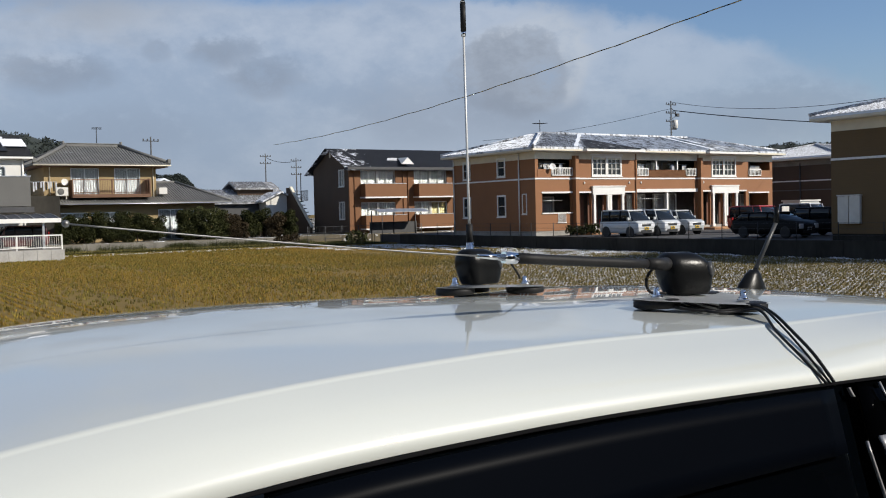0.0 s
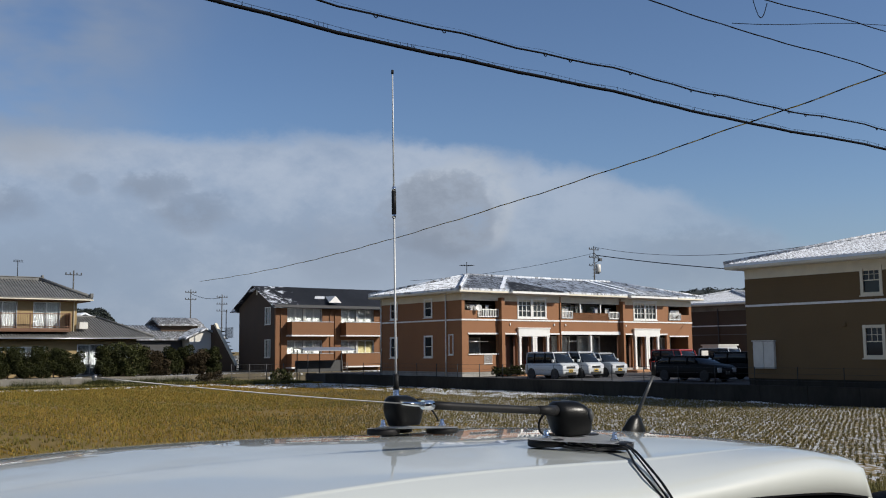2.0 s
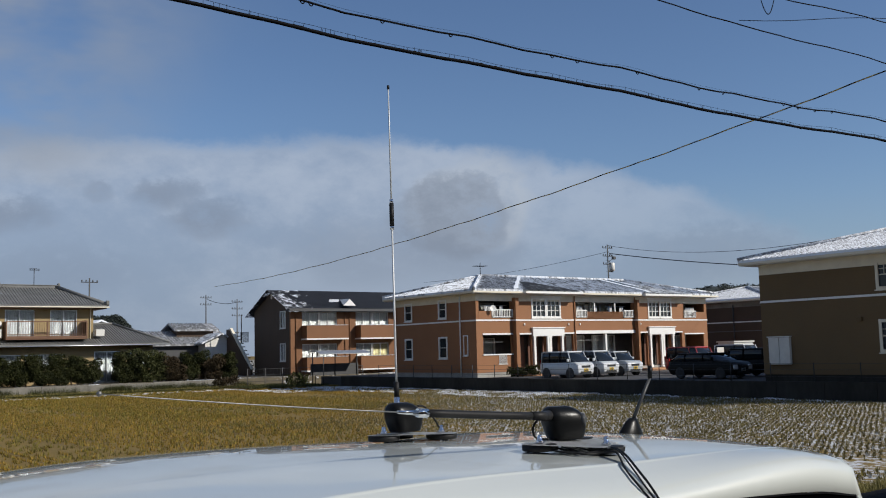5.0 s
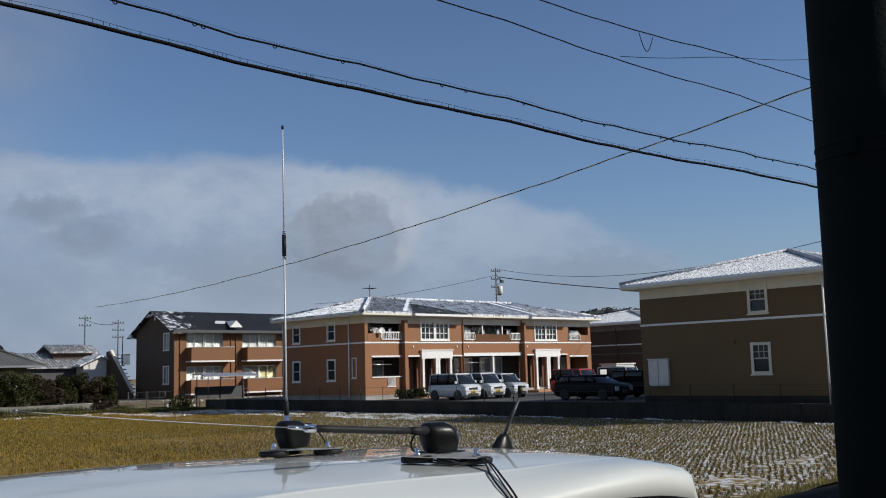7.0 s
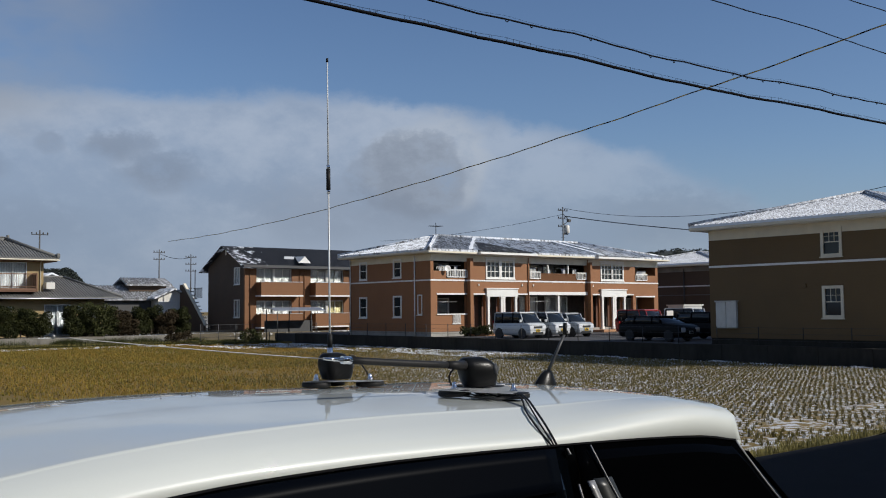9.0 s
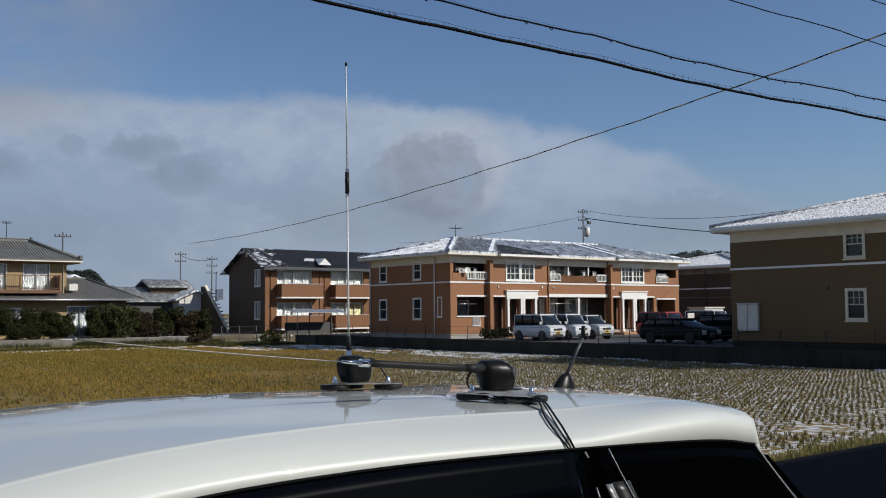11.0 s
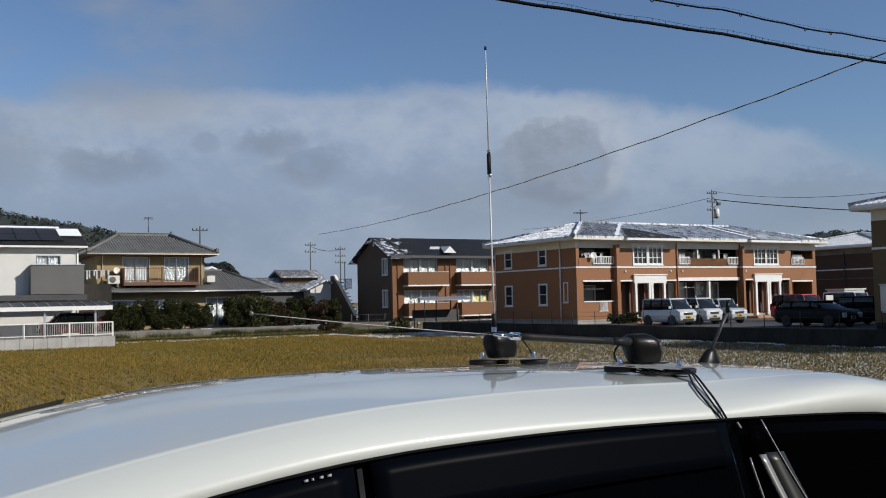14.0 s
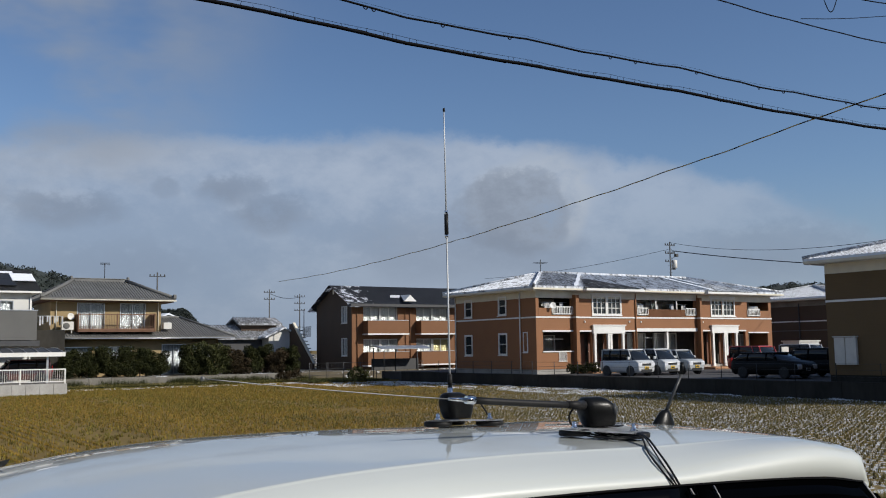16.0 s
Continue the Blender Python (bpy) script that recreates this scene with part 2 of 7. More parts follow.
M = dict(
    terracotta=siding("terracotta_siding", (0.275, 0.122, 0.049), (0.232, 0.102, 0.041)),
    # shade is partly put into this brown, held low against strong sky fill
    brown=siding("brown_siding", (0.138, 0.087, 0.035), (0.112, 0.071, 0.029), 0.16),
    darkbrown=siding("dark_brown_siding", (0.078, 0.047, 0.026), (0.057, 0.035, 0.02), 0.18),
    orange=siding("orange_siding", (0.195, 0.086, 0.032), (0.163, 0.071, 0.027)),
    cream=material("cream_render", (0.72, 0.66, 0.52), (0.6, 0.55, 0.44), rough=0.8, scale=1.5, bump=0.1),
    white=material("white_paint", (0.78, 0.77, 0.73), (0.68, 0.67, 0.63), rough=0.5, scale=2.0, bump=0.05),
    whitewall=material("white_render", (0.66, 0.645, 0.60), (0.56, 0.545, 0.505), rough=0.8, scale=0.7, bump=0.1),
    ochre=material("ochre_stucco", (0.34, 0.25, 0.125), (0.26, 0.19, 0.095), rough=0.9, scale=0.9, bump=0.3),
    grey=material("grey_panel", (0.115, 0.112, 0.102), (0.092, 0.09, 0.083), rough=0.6, scale=0.8),
    darkgrey=material("dark_grey_panel", (0.06, 0.06, 0.06), (0.04, 0.04, 0.042), rough=0.6),
    concrete=material("concrete", (0.40, 0.38, 0.34), (0.2, 0.19, 0.17), rough=0.9, scale=0.9, fine=9.0, amount=0.8, bump=0.4),
    # stained concrete, darkened further so the colour carries the wall's shade
    shadeconcrete=material("stained_shade_concrete", (0.052, 0.048, 0.040), (0.016, 0.015, 0.013), rough=0.9, scale=0.7, fine=5.0, amount=0.7, bump=0.4, stretch=(1, 1, 0.4)),
    oldconcrete=material("weathered_concrete", (0.27, 0.25, 0.21), (0.09, 0.083, 0.07), rough=0.95, scale=0.7, fine=7.0, amount=0.8, bump=0.4),
    block=material("block_wall", (0.47, 0.455, 0.42), (0.25, 0.24, 0.22), rough=0.9, scale=1.1, fine=10, amount=0.8, bump=0.3),
    # darker than real asphalt: extra shade on the road is put into the colour
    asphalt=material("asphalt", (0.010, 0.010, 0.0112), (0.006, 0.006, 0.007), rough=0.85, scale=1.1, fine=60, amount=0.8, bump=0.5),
    lotpave=material("parking_asphalt", (0.065, 0.064, 0.066), (0.04, 0.04, 0.042), rough=0.9, scale=0.8, fine=40, bump=0.4),
    tileground=material("porch_tiles", (0.5, 0.27, 0.13), (0.36, 0.18, 0.09), rough=0.8, scale=3),
    rooftile=snowy("grey_roof_tiles", (0.165, 0.162, 0.150), (0.095, 0.094, 0.088), -0.13, 0.9, rough=0.6, island=0.18),
    rooftile2=snowy("snowy_roof_tiles", (0.20, 0.20, 0.20), (0.12, 0.12, 0.122), 0.01, 3.0, rough=0.6, island=0.25, snow=(0.55, 0.57, 0.6), soft=(0.46, 0.70)),
    rooftile3=snowy("half_bare_tile_rows", (0.20, 0.20, 0.21), (0.11, 0.11, 0.115), 0.04, 9.0, rough=0.6, snow=(0.66, 0.69, 0.73), soft=(0.42, 0.70)),
    slate=snowy("slate_with_snow", (0.022, 0.025, 0.032), (0.035, 0.037, 0.045), 0.03, 1.3, rough=0.6, gradient=(0, 6.5, 0.5, -0.3)),
    roofsnow=snowy("thawing_snow_roof", (0.10, 0.098, 0.095), (0.055, 0.054, 0.053), 0.10, 2.2, rough=0.6, stretch=(1.9, 0.6, 0.6), snow=(0.66, 0.69, 0.73), soft=(0.44, 0.68)),
    roofbare=snowy("bare_wet_tiles", (0.055, 0.056, 0.058), (0.03, 0.031, 0.033), -0.06, 2.2, rough=0.55, stretch=(1.9, 0.6, 0.6), snow=(0.6, 0.63, 0.67), soft=(0.44, 0.68)),
    roofsnow_full=snowy("snow_covered_tiles", (0.16, 0.16, 0.17), (0.1, 0.1, 0.1), 0.30, 3.2, rough=0.6, snow=(0.72, 0.75, 0.79), soft=(0.46, 0.70)),
    glass=glass("window_glass"),
    clear=clear_glass("clear_glass"),
    curtain=material("curtain", (0.60, 0.60, 0.575), (0.42, 0.42, 0.405), rough=0.9, scale=1.0, stretch=(9, 9, 0.4)),
    # darker curtain copy; shade under the old house's balcony is put into its grey
    shadecurtain=material("shade_grey_curtain", (0.40, 0.41, 0.42), (0.26, 0.27, 0.28), rough=0.9, scale=1.0, stretch=(9, 9, 0.4)),
    yellowcurtain=material("yellow_curtain", (0.52, 0.45, 0.24), (0.38, 0.33, 0.17), rough=0.9, scale=1.0, stretch=(9, 9, 0.4)),
    # the dimness of the rooms is put into this dark colour
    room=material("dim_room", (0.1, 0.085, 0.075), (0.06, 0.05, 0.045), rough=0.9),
    doorbrown=material("brown_door", (0.14, 0.06, 0.03), (0.1, 0.042, 0.022), rough=0.5),
    wood=material("weathered_wood", (0.185, 0.098, 0.055), (0.115, 0.06, 0.036), rough=0.8, scale=3, stretch=(1, 8, 8)),
    alu=material("aluminium", (0.66, 0.67, 0.68), (0.5, 0.51, 0.52), rough=0.38, metal=0.85, scale=4),
    plate=material("brushed_aluminium", (0.62, 0.63, 0.63), (0.5, 0.51, 0.51), rough=0.5, metal=0.25, scale=30),
    steel=material("bright_steel", (0.78, 0.78, 0.77), (0.62, 0.62, 0.62), rough=0.14, metal=1.0, scale=60, spread=0.06),
    dullsteel=material("dull_steel", (0.24, 0.24, 0.23), (0.18, 0.18, 0.18), rough=0.5, metal=0.9, scale=60),
    chrome=material("chrome", (0.8, 0.8, 0.8), (0.7, 0.7, 0.7), rough=0.07, metal=1.0, scale=80),
    darkmetal=material("dark_metal", (0.035, 0.037, 0.04), (0.022, 0.023, 0.025), rough=0.5, metal=0.3, scale=5),
    rubber=material("black_rubber", (0.010, 0.010, 0.011), (0.016, 0.016, 0.016), rough=0.55, scale=30, fine=160, bump=0.06),
    plastic=material("black_plastic", (0.006, 0.0065, 0.007), (0.009, 0.0095, 0.010), rough=0.30, scale=14, fine=220, amount=0.9, spread=0.06, bump=0.04),
    wire=material("black_cable", (0.004, 0.004, 0.005), (0.007, 0.007, 0.008), rough=0.6, scale=3),
    guard=material("yellow_black_guard", (0.52, 0.40, 0.12), (0.40, 0.30, 0.08), rough=0.6, scale=2.5, fine=6),
    # dark paint, deepened: shade the house casts too low is put into it
    pole=material("shade_darkened_pole", (0.012, 0.017, 0.015), (0.008, 0.011, 0.010), rough=0.85, scale=2.0, fine=50, bump=0.3),
    farpole=material("grey_concrete_pole", (0.10, 0.098, 0.095), (0.06, 0.06, 0.058), rough=0.9),
    carwhite=material("pearl_white_paint", (0.580, 0.608, 0.578), (0.552, 0.578, 0.55), rough=0.42, scale=2.0, fine=300, amount=0.9, coat=1.0),
    carglass=glass("tinted_glass", (0.0006, 0.001, 0.0016), 0.02, 0.26),
    # gloss cut to almost none: stands for a dark building mirrored in the quarter
    darkreflectglass=glass("dark_reflection_glass", (0.0006, 0.0007, 0.0009), 0.03, 0.012),
    visor=glass("smoked_visor", (0.0014, 0.002, 0.0035), 0.34, 0.012),
    pillar=material("satin_black_pillar", (0.045, 0.048, 0.05), (0.06, 0.062, 0.065), rough=0.35, scale=6),
    doorframe=material("satin_black_door_frame", (0.016, 0.018, 0.018), (0.023, 0.025, 0.025), rough=0.4, scale=6),
    trimgrey=material("grey_metal_trim", (0.33, 0.33, 0.33), (0.27, 0.27, 0.27), rough=0.45, metal=0.7, scale=9),
    vehicleglass=glass("vehicle_glass", (0.010, 0.013, 0.016), 0.04, 0.45),
    vanpaint=material("silver_white_paint", (0.42, 0.44, 0.455), (0.37, 0.39, 0.40), rough=0.3, scale=1.2, coat=0.8),
    vanwhite=material("white_van_paint", (0.56, 0.575, 0.58), (0.50, 0.515, 0.52), rough=0.3, scale=1.2, coat=0.8),
    redpaint=material("red_paint", (0.42, 0.03, 0.025), (0.34, 0.022, 0.02), rough=0.3, scale=1.2, coat=0.8),
    blackpaint=material("black_paint", (0.004, 0.004, 0.0045), (0.006, 0.006, 0.0065), rough=0.4, scale=1.2),
    maroon=material("dark_maroon_paint", (0.12, 0.045, 0.045), (0.09, 0.035, 0.035), rough=0.3, scale=1.2, coat=0.8),
    tyre=material("tyre_rubber", (0.02, 0.02, 0.02), (0.03, 0.03, 0.03), rough=0.85, scale=12),
    plateyellow=material("yellow_number_plate", (0.72, 0.46, 0.02), (0.62, 0.4, 0.02), rough=0.5),
    lamp=material("headlamp_lens", (0.75, 0.77, 0.8), (0.6, 0.62, 0.65), rough=0.1, scale=20),
    redlamp=material("red_lamp", (0.35, 0.02, 0.02), (0.25, 0.01, 0.01), rough=0.2),
    solar=material("solar_panel", (0.010, 0.011, 0.014), (0.015, 0.016, 0.02), rough=0.5, scale=4),
    snow=material("snow", (0.85, 0.87, 0.9), (0.74, 0.77, 0.82), rough=0.85, scale=3, bump=0.5),
    leafdark=material("evergreen_leaves", (0.038, 0.041, 0.011), (0.015, 0.018, 0.007), rough=0.7, scale=2.0, island=0.4),
    leafolive=material("olive_leaves", (0.062, 0.066, 0.02), (0.034, 0.038, 0.014), rough=0.65, scale=2.0, island=0.5),
    leafred=material("russet_leaves", (0.052, 0.036, 0.018), (0.03, 0.023, 0.012), rough=0.7, scale=2.0, island=0.5),
    bark=material("bark", (0.09, 0.065, 0.045), (0.05, 0.037, 0.027), rough=0.95, scale=6, bump=0.6),
    hill=material("wooded_hill", (0.030, 0.038, 0.030), (0.016, 0.022, 0.020), rough=0.95, scale=0.03, fine=0.25, amount=0.6),
    polycarb=material("carport_panel", (0.04, 0.046, 0.055), (0.028, 0.032, 0.04), rough=0.55, scale=1),
    acwhite=material("air_conditioner_enamel", (0.66, 0.64, 0.58), (0.56, 0.54, 0.49), rough=0.5),
    cloth=material("laundry_cloth", (0.6, 0.6, 0.6), (0.25, 0.27, 0.3), rough=0.95, scale=3),
    barwhite=material("white_lettering", (0.35, 0.35, 0.35), (0.28, 0.28, 0.28), rough=0.4),
)
for key, gloss in (("asphalt", 0.08), ("plastic", 0.14), ("rubber", 0.2), ("wire", 0.03), ("leafdark", 0.12), ("leafolive", 0.15), ("leafred", 0.15), ("visor", 0.012), ("blackpaint", 0.12), ("pillar", 0.25), ("pole", 0.1), ("shadeconcrete", 0.2)):
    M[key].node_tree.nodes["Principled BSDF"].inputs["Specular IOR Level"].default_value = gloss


# ---- mesh helpers ----
def box(bm, x0, x1, y0, y1, z0, z1, bevel=0.0):
    vs = [bm.verts.new(p) for p in ((x0, y0, z0), (x1, y0, z0), (x1, y1, z0), (x0, y1, z0), (x0, y0, z1), (x1, y0, z1), (x1, y1, z1), (x0, y1, z1))]
    fs = [bm.faces.new([vs[i] for i in q]) for q in ((3, 2, 1, 0), (4, 5, 6, 7), (0, 1, 5, 4), (1, 2, 6, 5), (2, 3, 7, 6), (3, 0, 4, 7))]
    if bevel:
        bmesh.ops.bevel(bm, geom=list({e for f in fs for e in f.edges}), offset=bevel, segments=2, affect="EDGES", profile=0.6)
    return bm


def boxes(*rows, bevel=0.0):
    bm = bmesh.new()
    for r in rows:
        box(bm, *r, bevel=bevel)
    return bm


def tube(points, radius, sides=8, taper=None, bm=None, cap=True):
    """A round bar along points; radius may end at taper."""
    bm = bm or bmesh.new()
    pts = [Vector(p) for p in points]
    rings = []
    for i, p in enumerate(pts):
        d = (pts[min(i + 1, len(pts) - 1)] - pts[max(i - 1, 0)]).normalized()
        up = Vector((0, 0, 1)) if abs(d.z) < 0.95 else Vector((1, 0, 0))
        a = d.cross(up).normalized()
        b = d.cross(a).normalized()
        r = radius if taper is None else radius + (taper - radius) * i / max(1, len(pts) - 1)
        rings.append([bm.verts.new(p + a * r * math.cos(2 * math.pi * k / sides) + b * r * math.sin(2 * math.pi * k / sides)) for k in range(sides)])
    for r0, r1 in zip(rings, rings[1:]):
        for k in range(sides):
            f = bm.faces.new((r0[k], r0[(k + 1) % sides], r1[(k + 1) % sides], r1[k]))
            f.smooth = True
    if cap:
        bm.faces.new(rings[0][::-1])
        bm.faces.new(rings[-1])
    return bm


def lathe(profile, sides=24, axis=(0, 0, 0), bm=None):
    """Turns (radius, z) rows about the vertical through axis."""
    bm = bm or bmesh.new()
    ax = Vector(axis)
    rings = [[bm.verts.new(ax + Vector((r * math.cos(2 * math.pi * k / sides), r * math.sin(2 * math.pi * k / sides), z))) for k in range(sides)] for r, z in profile]
    for r0, r1 in zip(rings, rings[1:]):
        for k in range(sides):
            f = bm.faces.new((r0[k], r0[(k + 1) % sides], r1[(k + 1) % sides], r1[k]))
            f.smooth = True
    bm.faces.new(rings[0][::-1])
    bm.faces.new(rings[-1])
    return bm


def prism(outline, y0, y1, bm=None):
    """An x-z outline drawn out from y0 to y1."""
    bm = bm or bmesh.new()
    a = [bm.verts.new((x, y0, z)) for x, z in outline]
    b = [bm.verts.new((x, y1, z)) for x, z in outline]
    bm.faces.new(a)
    bm.faces.new(b[::-1])
    k = len(a)
    for i in range(k):
        bm.faces.new((a[i], b[i], b[(i + 1) % k], a[(i + 1) % k]))
    bmesh.ops.recalc_face_normals(bm, faces=bm.faces[:])
    return bm


def wall(bm, x0, x1, z0, z1, y0, y1, holes=()):
    """An upright wall from x0 to x1 with openings (x0, x1, z0, z1) right through it."""
    xs = sorted({x0, x1, *[min(max(h[i], x0), x1) for h in holes for i in (0, 1)]})
    zs = sorted({z0, z1, *[min(max(h[i], z0), z1) for h in holes for i in (2, 3)]})
    for za, zb in zip(zs, zs[1:]):
        start = None
        for xa, xb in zip(xs, xs[1:]):
            cx, cz = (xa + xb) / 2, (za + zb) / 2
            solid = not any(h[0] < cx < h[1] and h[2] < cz < h[3] for h in holes)
            if solid and start is None:
                start = xa
            if not solid and start is not None:
                box(bm, start, xa, y0, y1, za, zb)
                start = None
        if start is not None:
            box(bm, start, xs[-1], y0, y1, za, zb)
    return bm


def swap(bm):
    """Turns a wall that runs along x into one that runs along y (x becomes depth)."""
    for v in bm.verts:
        v.co = Vector((v.co.y, v.co.x, v.co.z))
    bmesh.ops.reverse_faces(bm, faces=bm.faces[:])
    return bm


def mesh_of(name, bm, mat):
    bm.normal_update()
    me = bpy.data.meshes.new(name)
    bm.to_mesh(me)
    bm.free()
    for k in (mat if isinstance(mat, (list, tuple)) else [mat]):
        me.materials.append(k)
    return me


def part(name, bm, mat, parent, label=""):
    ob = new(name, mesh_of(name, bm, mat))
    ob.parent = parent
    return tagged(ob, label) if label else ob


def parts(name, rows, mat, parent, label="", bevel=0.0):
    """One part for each box row."""
    return [part(name, boxes(r, bevel=bevel), mat, parent, label) for r in rows]


def thing(name, m, label, category, group="", kind=""):
    ob = new(name)
    ob.empty_display_size = 0.1
    ob.matrix_world = m
    return tagged(ob, label, category, group, kind)


def solo(name, bm, mat, m, label, category, group="", kind=""):
    ob = new(name, mesh_of(name, bm, mat))
    ob.matrix_world = m
    return tagged(ob, label, category, group, kind)


def ring(x0, x1, z0, z1, w, y0, y1):
    """A rectangular frame of width w, one closed piece."""
    bm = bmesh.new()
    loops = []
    for x_a, x_b, z_a, z_b, y in ((x0, x1, z0, z1, y0), (x0, x1, z0, z1, y1), (x0 + w, x1 - w, z0 + w, z1 - w, y1), (x0 + w, x1 - w, z0 + w, z1 - w, y0)):
        loops.append([bm.verts.new(p) for p in ((x_a, y, z_a), (x_b, y, z_a), (x_b, y, z_b), (x_a, y, z_b))])
    for i in range(4):
        p, q = loops[i], loops[(i + 1) % 4]
        for k in range(4):
            bm.faces.new((p[k], p[(k + 1) % 4], q[(k + 1) % 4], q[k]))
    bmesh.ops.recalc_face_normals(bm, faces=bm.faces[:])
    return bm


def window_unit(parent, x0, x1, z0, z1, y, frame_mat, glass_mat=None, bars=(1, 2), depth=0.09, fw=0.07, flip=False, curtain=None, sill=True):
    """A window in the wall plane y (facing -y), or, flipped, in the plane x = y of a wall that runs along y (facing -x)."""
    w = x1 - x0
    fr = ring(x0 - fw, x1 + fw, z0 - fw, z1 + fw, fw, y - 0.04, y + depth)
    bar_list = []
    for i in range(1, bars[0]):
        c = x0 + w * i / bars[0]
        bar_list.append(boxes((c - 0.025, c + 0.025, y + 0.0, y + depth, z0, z1)))
    for i in range(1, bars[1]):
        c = z0 + (z1 - z0) * i / bars[1]
        bar_list.append(boxes((x0, x1, y + 0.005, y + depth - 0.005, c - 0.022, c + 0.022)))
    gl = boxes((x0, x1, y + depth * 0.55, y + depth * 0.8, z0, z1))
    made = [("frame", fr, frame_mat)] + [("glazing_bar", bm, frame_mat) for bm in bar_list]
    if sill:
        made.append(("sill", boxes((x0 - fw - 0.05, x1 + fw + 0.05, y - 0.08, y - 0.042, z0 - fw - 0.05, z0 - fw)), frame_mat))
    if curtain:
        cu = bmesh.new()
        n = max(6, int(w / 0.09))
        top = [(x0 + w * i / n, y + depth + 0.05 + 0.02 * (i % 2)) for i in range(n + 1)]
        for (xa, ya), (xb, yb) in zip(top, top[1:]):
            cu.faces.new([cu.verts.new(p) for p in ((xa, ya, z0), (xb, yb, z0), (xb, yb, z1), (xa, ya, z1))])
        made.append(("curtain", cu, curtain))
    unit = None
    for name, bm, mt in made:
        if flip:
            swap(bm)
        if unit is None:
            unit = part("window", bm, mt, parent)
        else:
            part(name, bm, mt, unit)
    if flip:
        swap(gl)
    pane = part("pane", gl, glass_mat or M["clear" if curtain else "glass"], unit)
    pane.visible_shadow = not curtain
    return unit


def hip_roof(x0, x1, y0, y1, z0, z1, ridge0, ridge1, thick=0.14, ribs=0.0, only_ribs=False):
    """A hip roof over a rectangle with the ridge along x, at mid-depth; ribs gives the pitch of raised tile rows."""
    ym = (y0 + y1) / 2
    bm = bmesh.new()
    e = [Vector(p) for p in ((x0, y0, z0), (x1, y0, z0), (x1, y1, z0), (x0, y1, z0))]
    r = [Vector((ridge0, ym, z1)), Vector((ridge1, ym, z1))]
    slopes = ((e[0], e[1], r[1], r[0]), (e[2], e[3], r[0], r[1]), (e[1], e[2], r[1], r[1]), (e[3], e[0], r[0], r[0]))
    low = [bm.verts.new(p - Vector((0, 0, thick))) for p in e]
    top = [bm.verts.new(p) for p in e]
    rr = [bm.verts.new(p) for p in r]
    for q in ((top[0], top[1], rr[1], rr[0]), (top[2], top[3], rr[0], rr[1]), (top[1], top[2], rr[1]), (top[3], top[0], rr[0]), low[::-1]):
        bm.faces.new(q)
    for i in range(4):
        bm.faces.new((low[i], low[(i + 1) % 4], top[(i + 1) % 4], top[i]))
    bm.faces.ensure_lookup_table()
    count = len(bm.faces)
    if ribs:
        for a, b, c, d in slopes:
            n = max(2, int((b - a).length / ribs))
            nrm = (b - a).cross(d - a).normalized()
            h, w = 0.045, (b - a).normalized() * ribs * 0.15
            inv = (b - a).normalized()
            down = nrm.cross(inv).normalized()
            for i in range(1, n):
                p = a.lerp(b, i / n)
                # runs straight up the slope until it meets a hip or the ridge
                s = i / n * (b - a).length
                la, lb = (d - a).dot(inv), (b - c).dot(inv)
                full = (d - a).dot(down)
                up = full * min(1.0, s / la if la > 1e-3 else 1.0, ((b - a).length - s) / lb if lb > 1e-3 else 1.0)
                q = p + down * up
                v = [bm.verts.new(k) for k in (p - w, p + nrm * h, p + w, q + w, q + nrm * h, q - w)]
                bm.faces.new((v[0], v[1], v[4], v[5]))
                bm.faces.new((v[1], v[2], v[3], v[4]))
                bm.faces.new((v[0], v[2], v[1]))
        for a, b in ((r[0], r[1]), (e[0], r[0]), (e[3], r[0]), (e[1], r[1]), (e[2], r[1])):
            tube((a + Vector((0, 0, 0.05)), b + Vector((0, 0, 0.05))), 0.11, 6, bm=bm)

    if only_ribs:
        bm.faces.ensure_lookup_table()
        bmesh.ops.delete(bm, geom=bm.faces[:count], context="FACES")
    bmesh.ops.recalc_face_normals(bm, faces=bm.faces[:])
    return bm


def tiled_roof(parent, dims, pitch, mat, rib_mat, label):
    rf = part("roof", hip_roof(*dims), mat, parent, label)
    tagged(part("tile_ribbing", hip_roof(*dims, ribs=pitch, only_ribs=True), rib_mat, rf), kind="stuff")
    return rf


def smooth_all(bm):
    for f in bm.faces:
        f.smooth = True
    return bm


# ---- ground, lots, road ----
FIELD = -0.75
g = bmesh.new()
box(g, -1500, 2500, -1500, 2500, FIELD - 1.0, FIELD)
field_mat = snowy("rice_field_earth", (0.190, 0.122, 0.016), (0.122, 0.079, 0.012), 0.05, 4.2, rough=0.95, grain=(1.1, 0.10, 1), snow=(0.5, 0.52, 0.54), gradient=("slant", -31.0, -16.0, -0.20), bump=0.8)
solo("ground", g, field_mat, ROAD, "harvested rice field earth with thawing snow patches", "ground", kind="structure")
solo("road", boxes((-160, 160, -32, -21.4, FIELD - 0.5, 0.0)), M["asphalt"], ROAD, "asphalt village road beside the field, shade put into its dark colour", "road", kind="structure")
verge = bmesh.new()
n = 160
rows = [[verge.verts.new((-160 + 320 * i / n, v + 0.25 * noise.noise((i * 0.7, v, 0)), z + 0.06 * noise.noise((i * 1.3, v, 3)))) for i in range(n + 1)]
        for v, z in ((-21.4, -0.02), (-21.2, -0.06), (-20.6, -0.35), (-19.6, FIELD - 0.1))]
for r0, r1 in zip(rows, rows[1:]):
    for i in range(n):
        verge.faces.new((r0[i], r0[i + 1], r1[i + 1], r1[i])).smooth = True
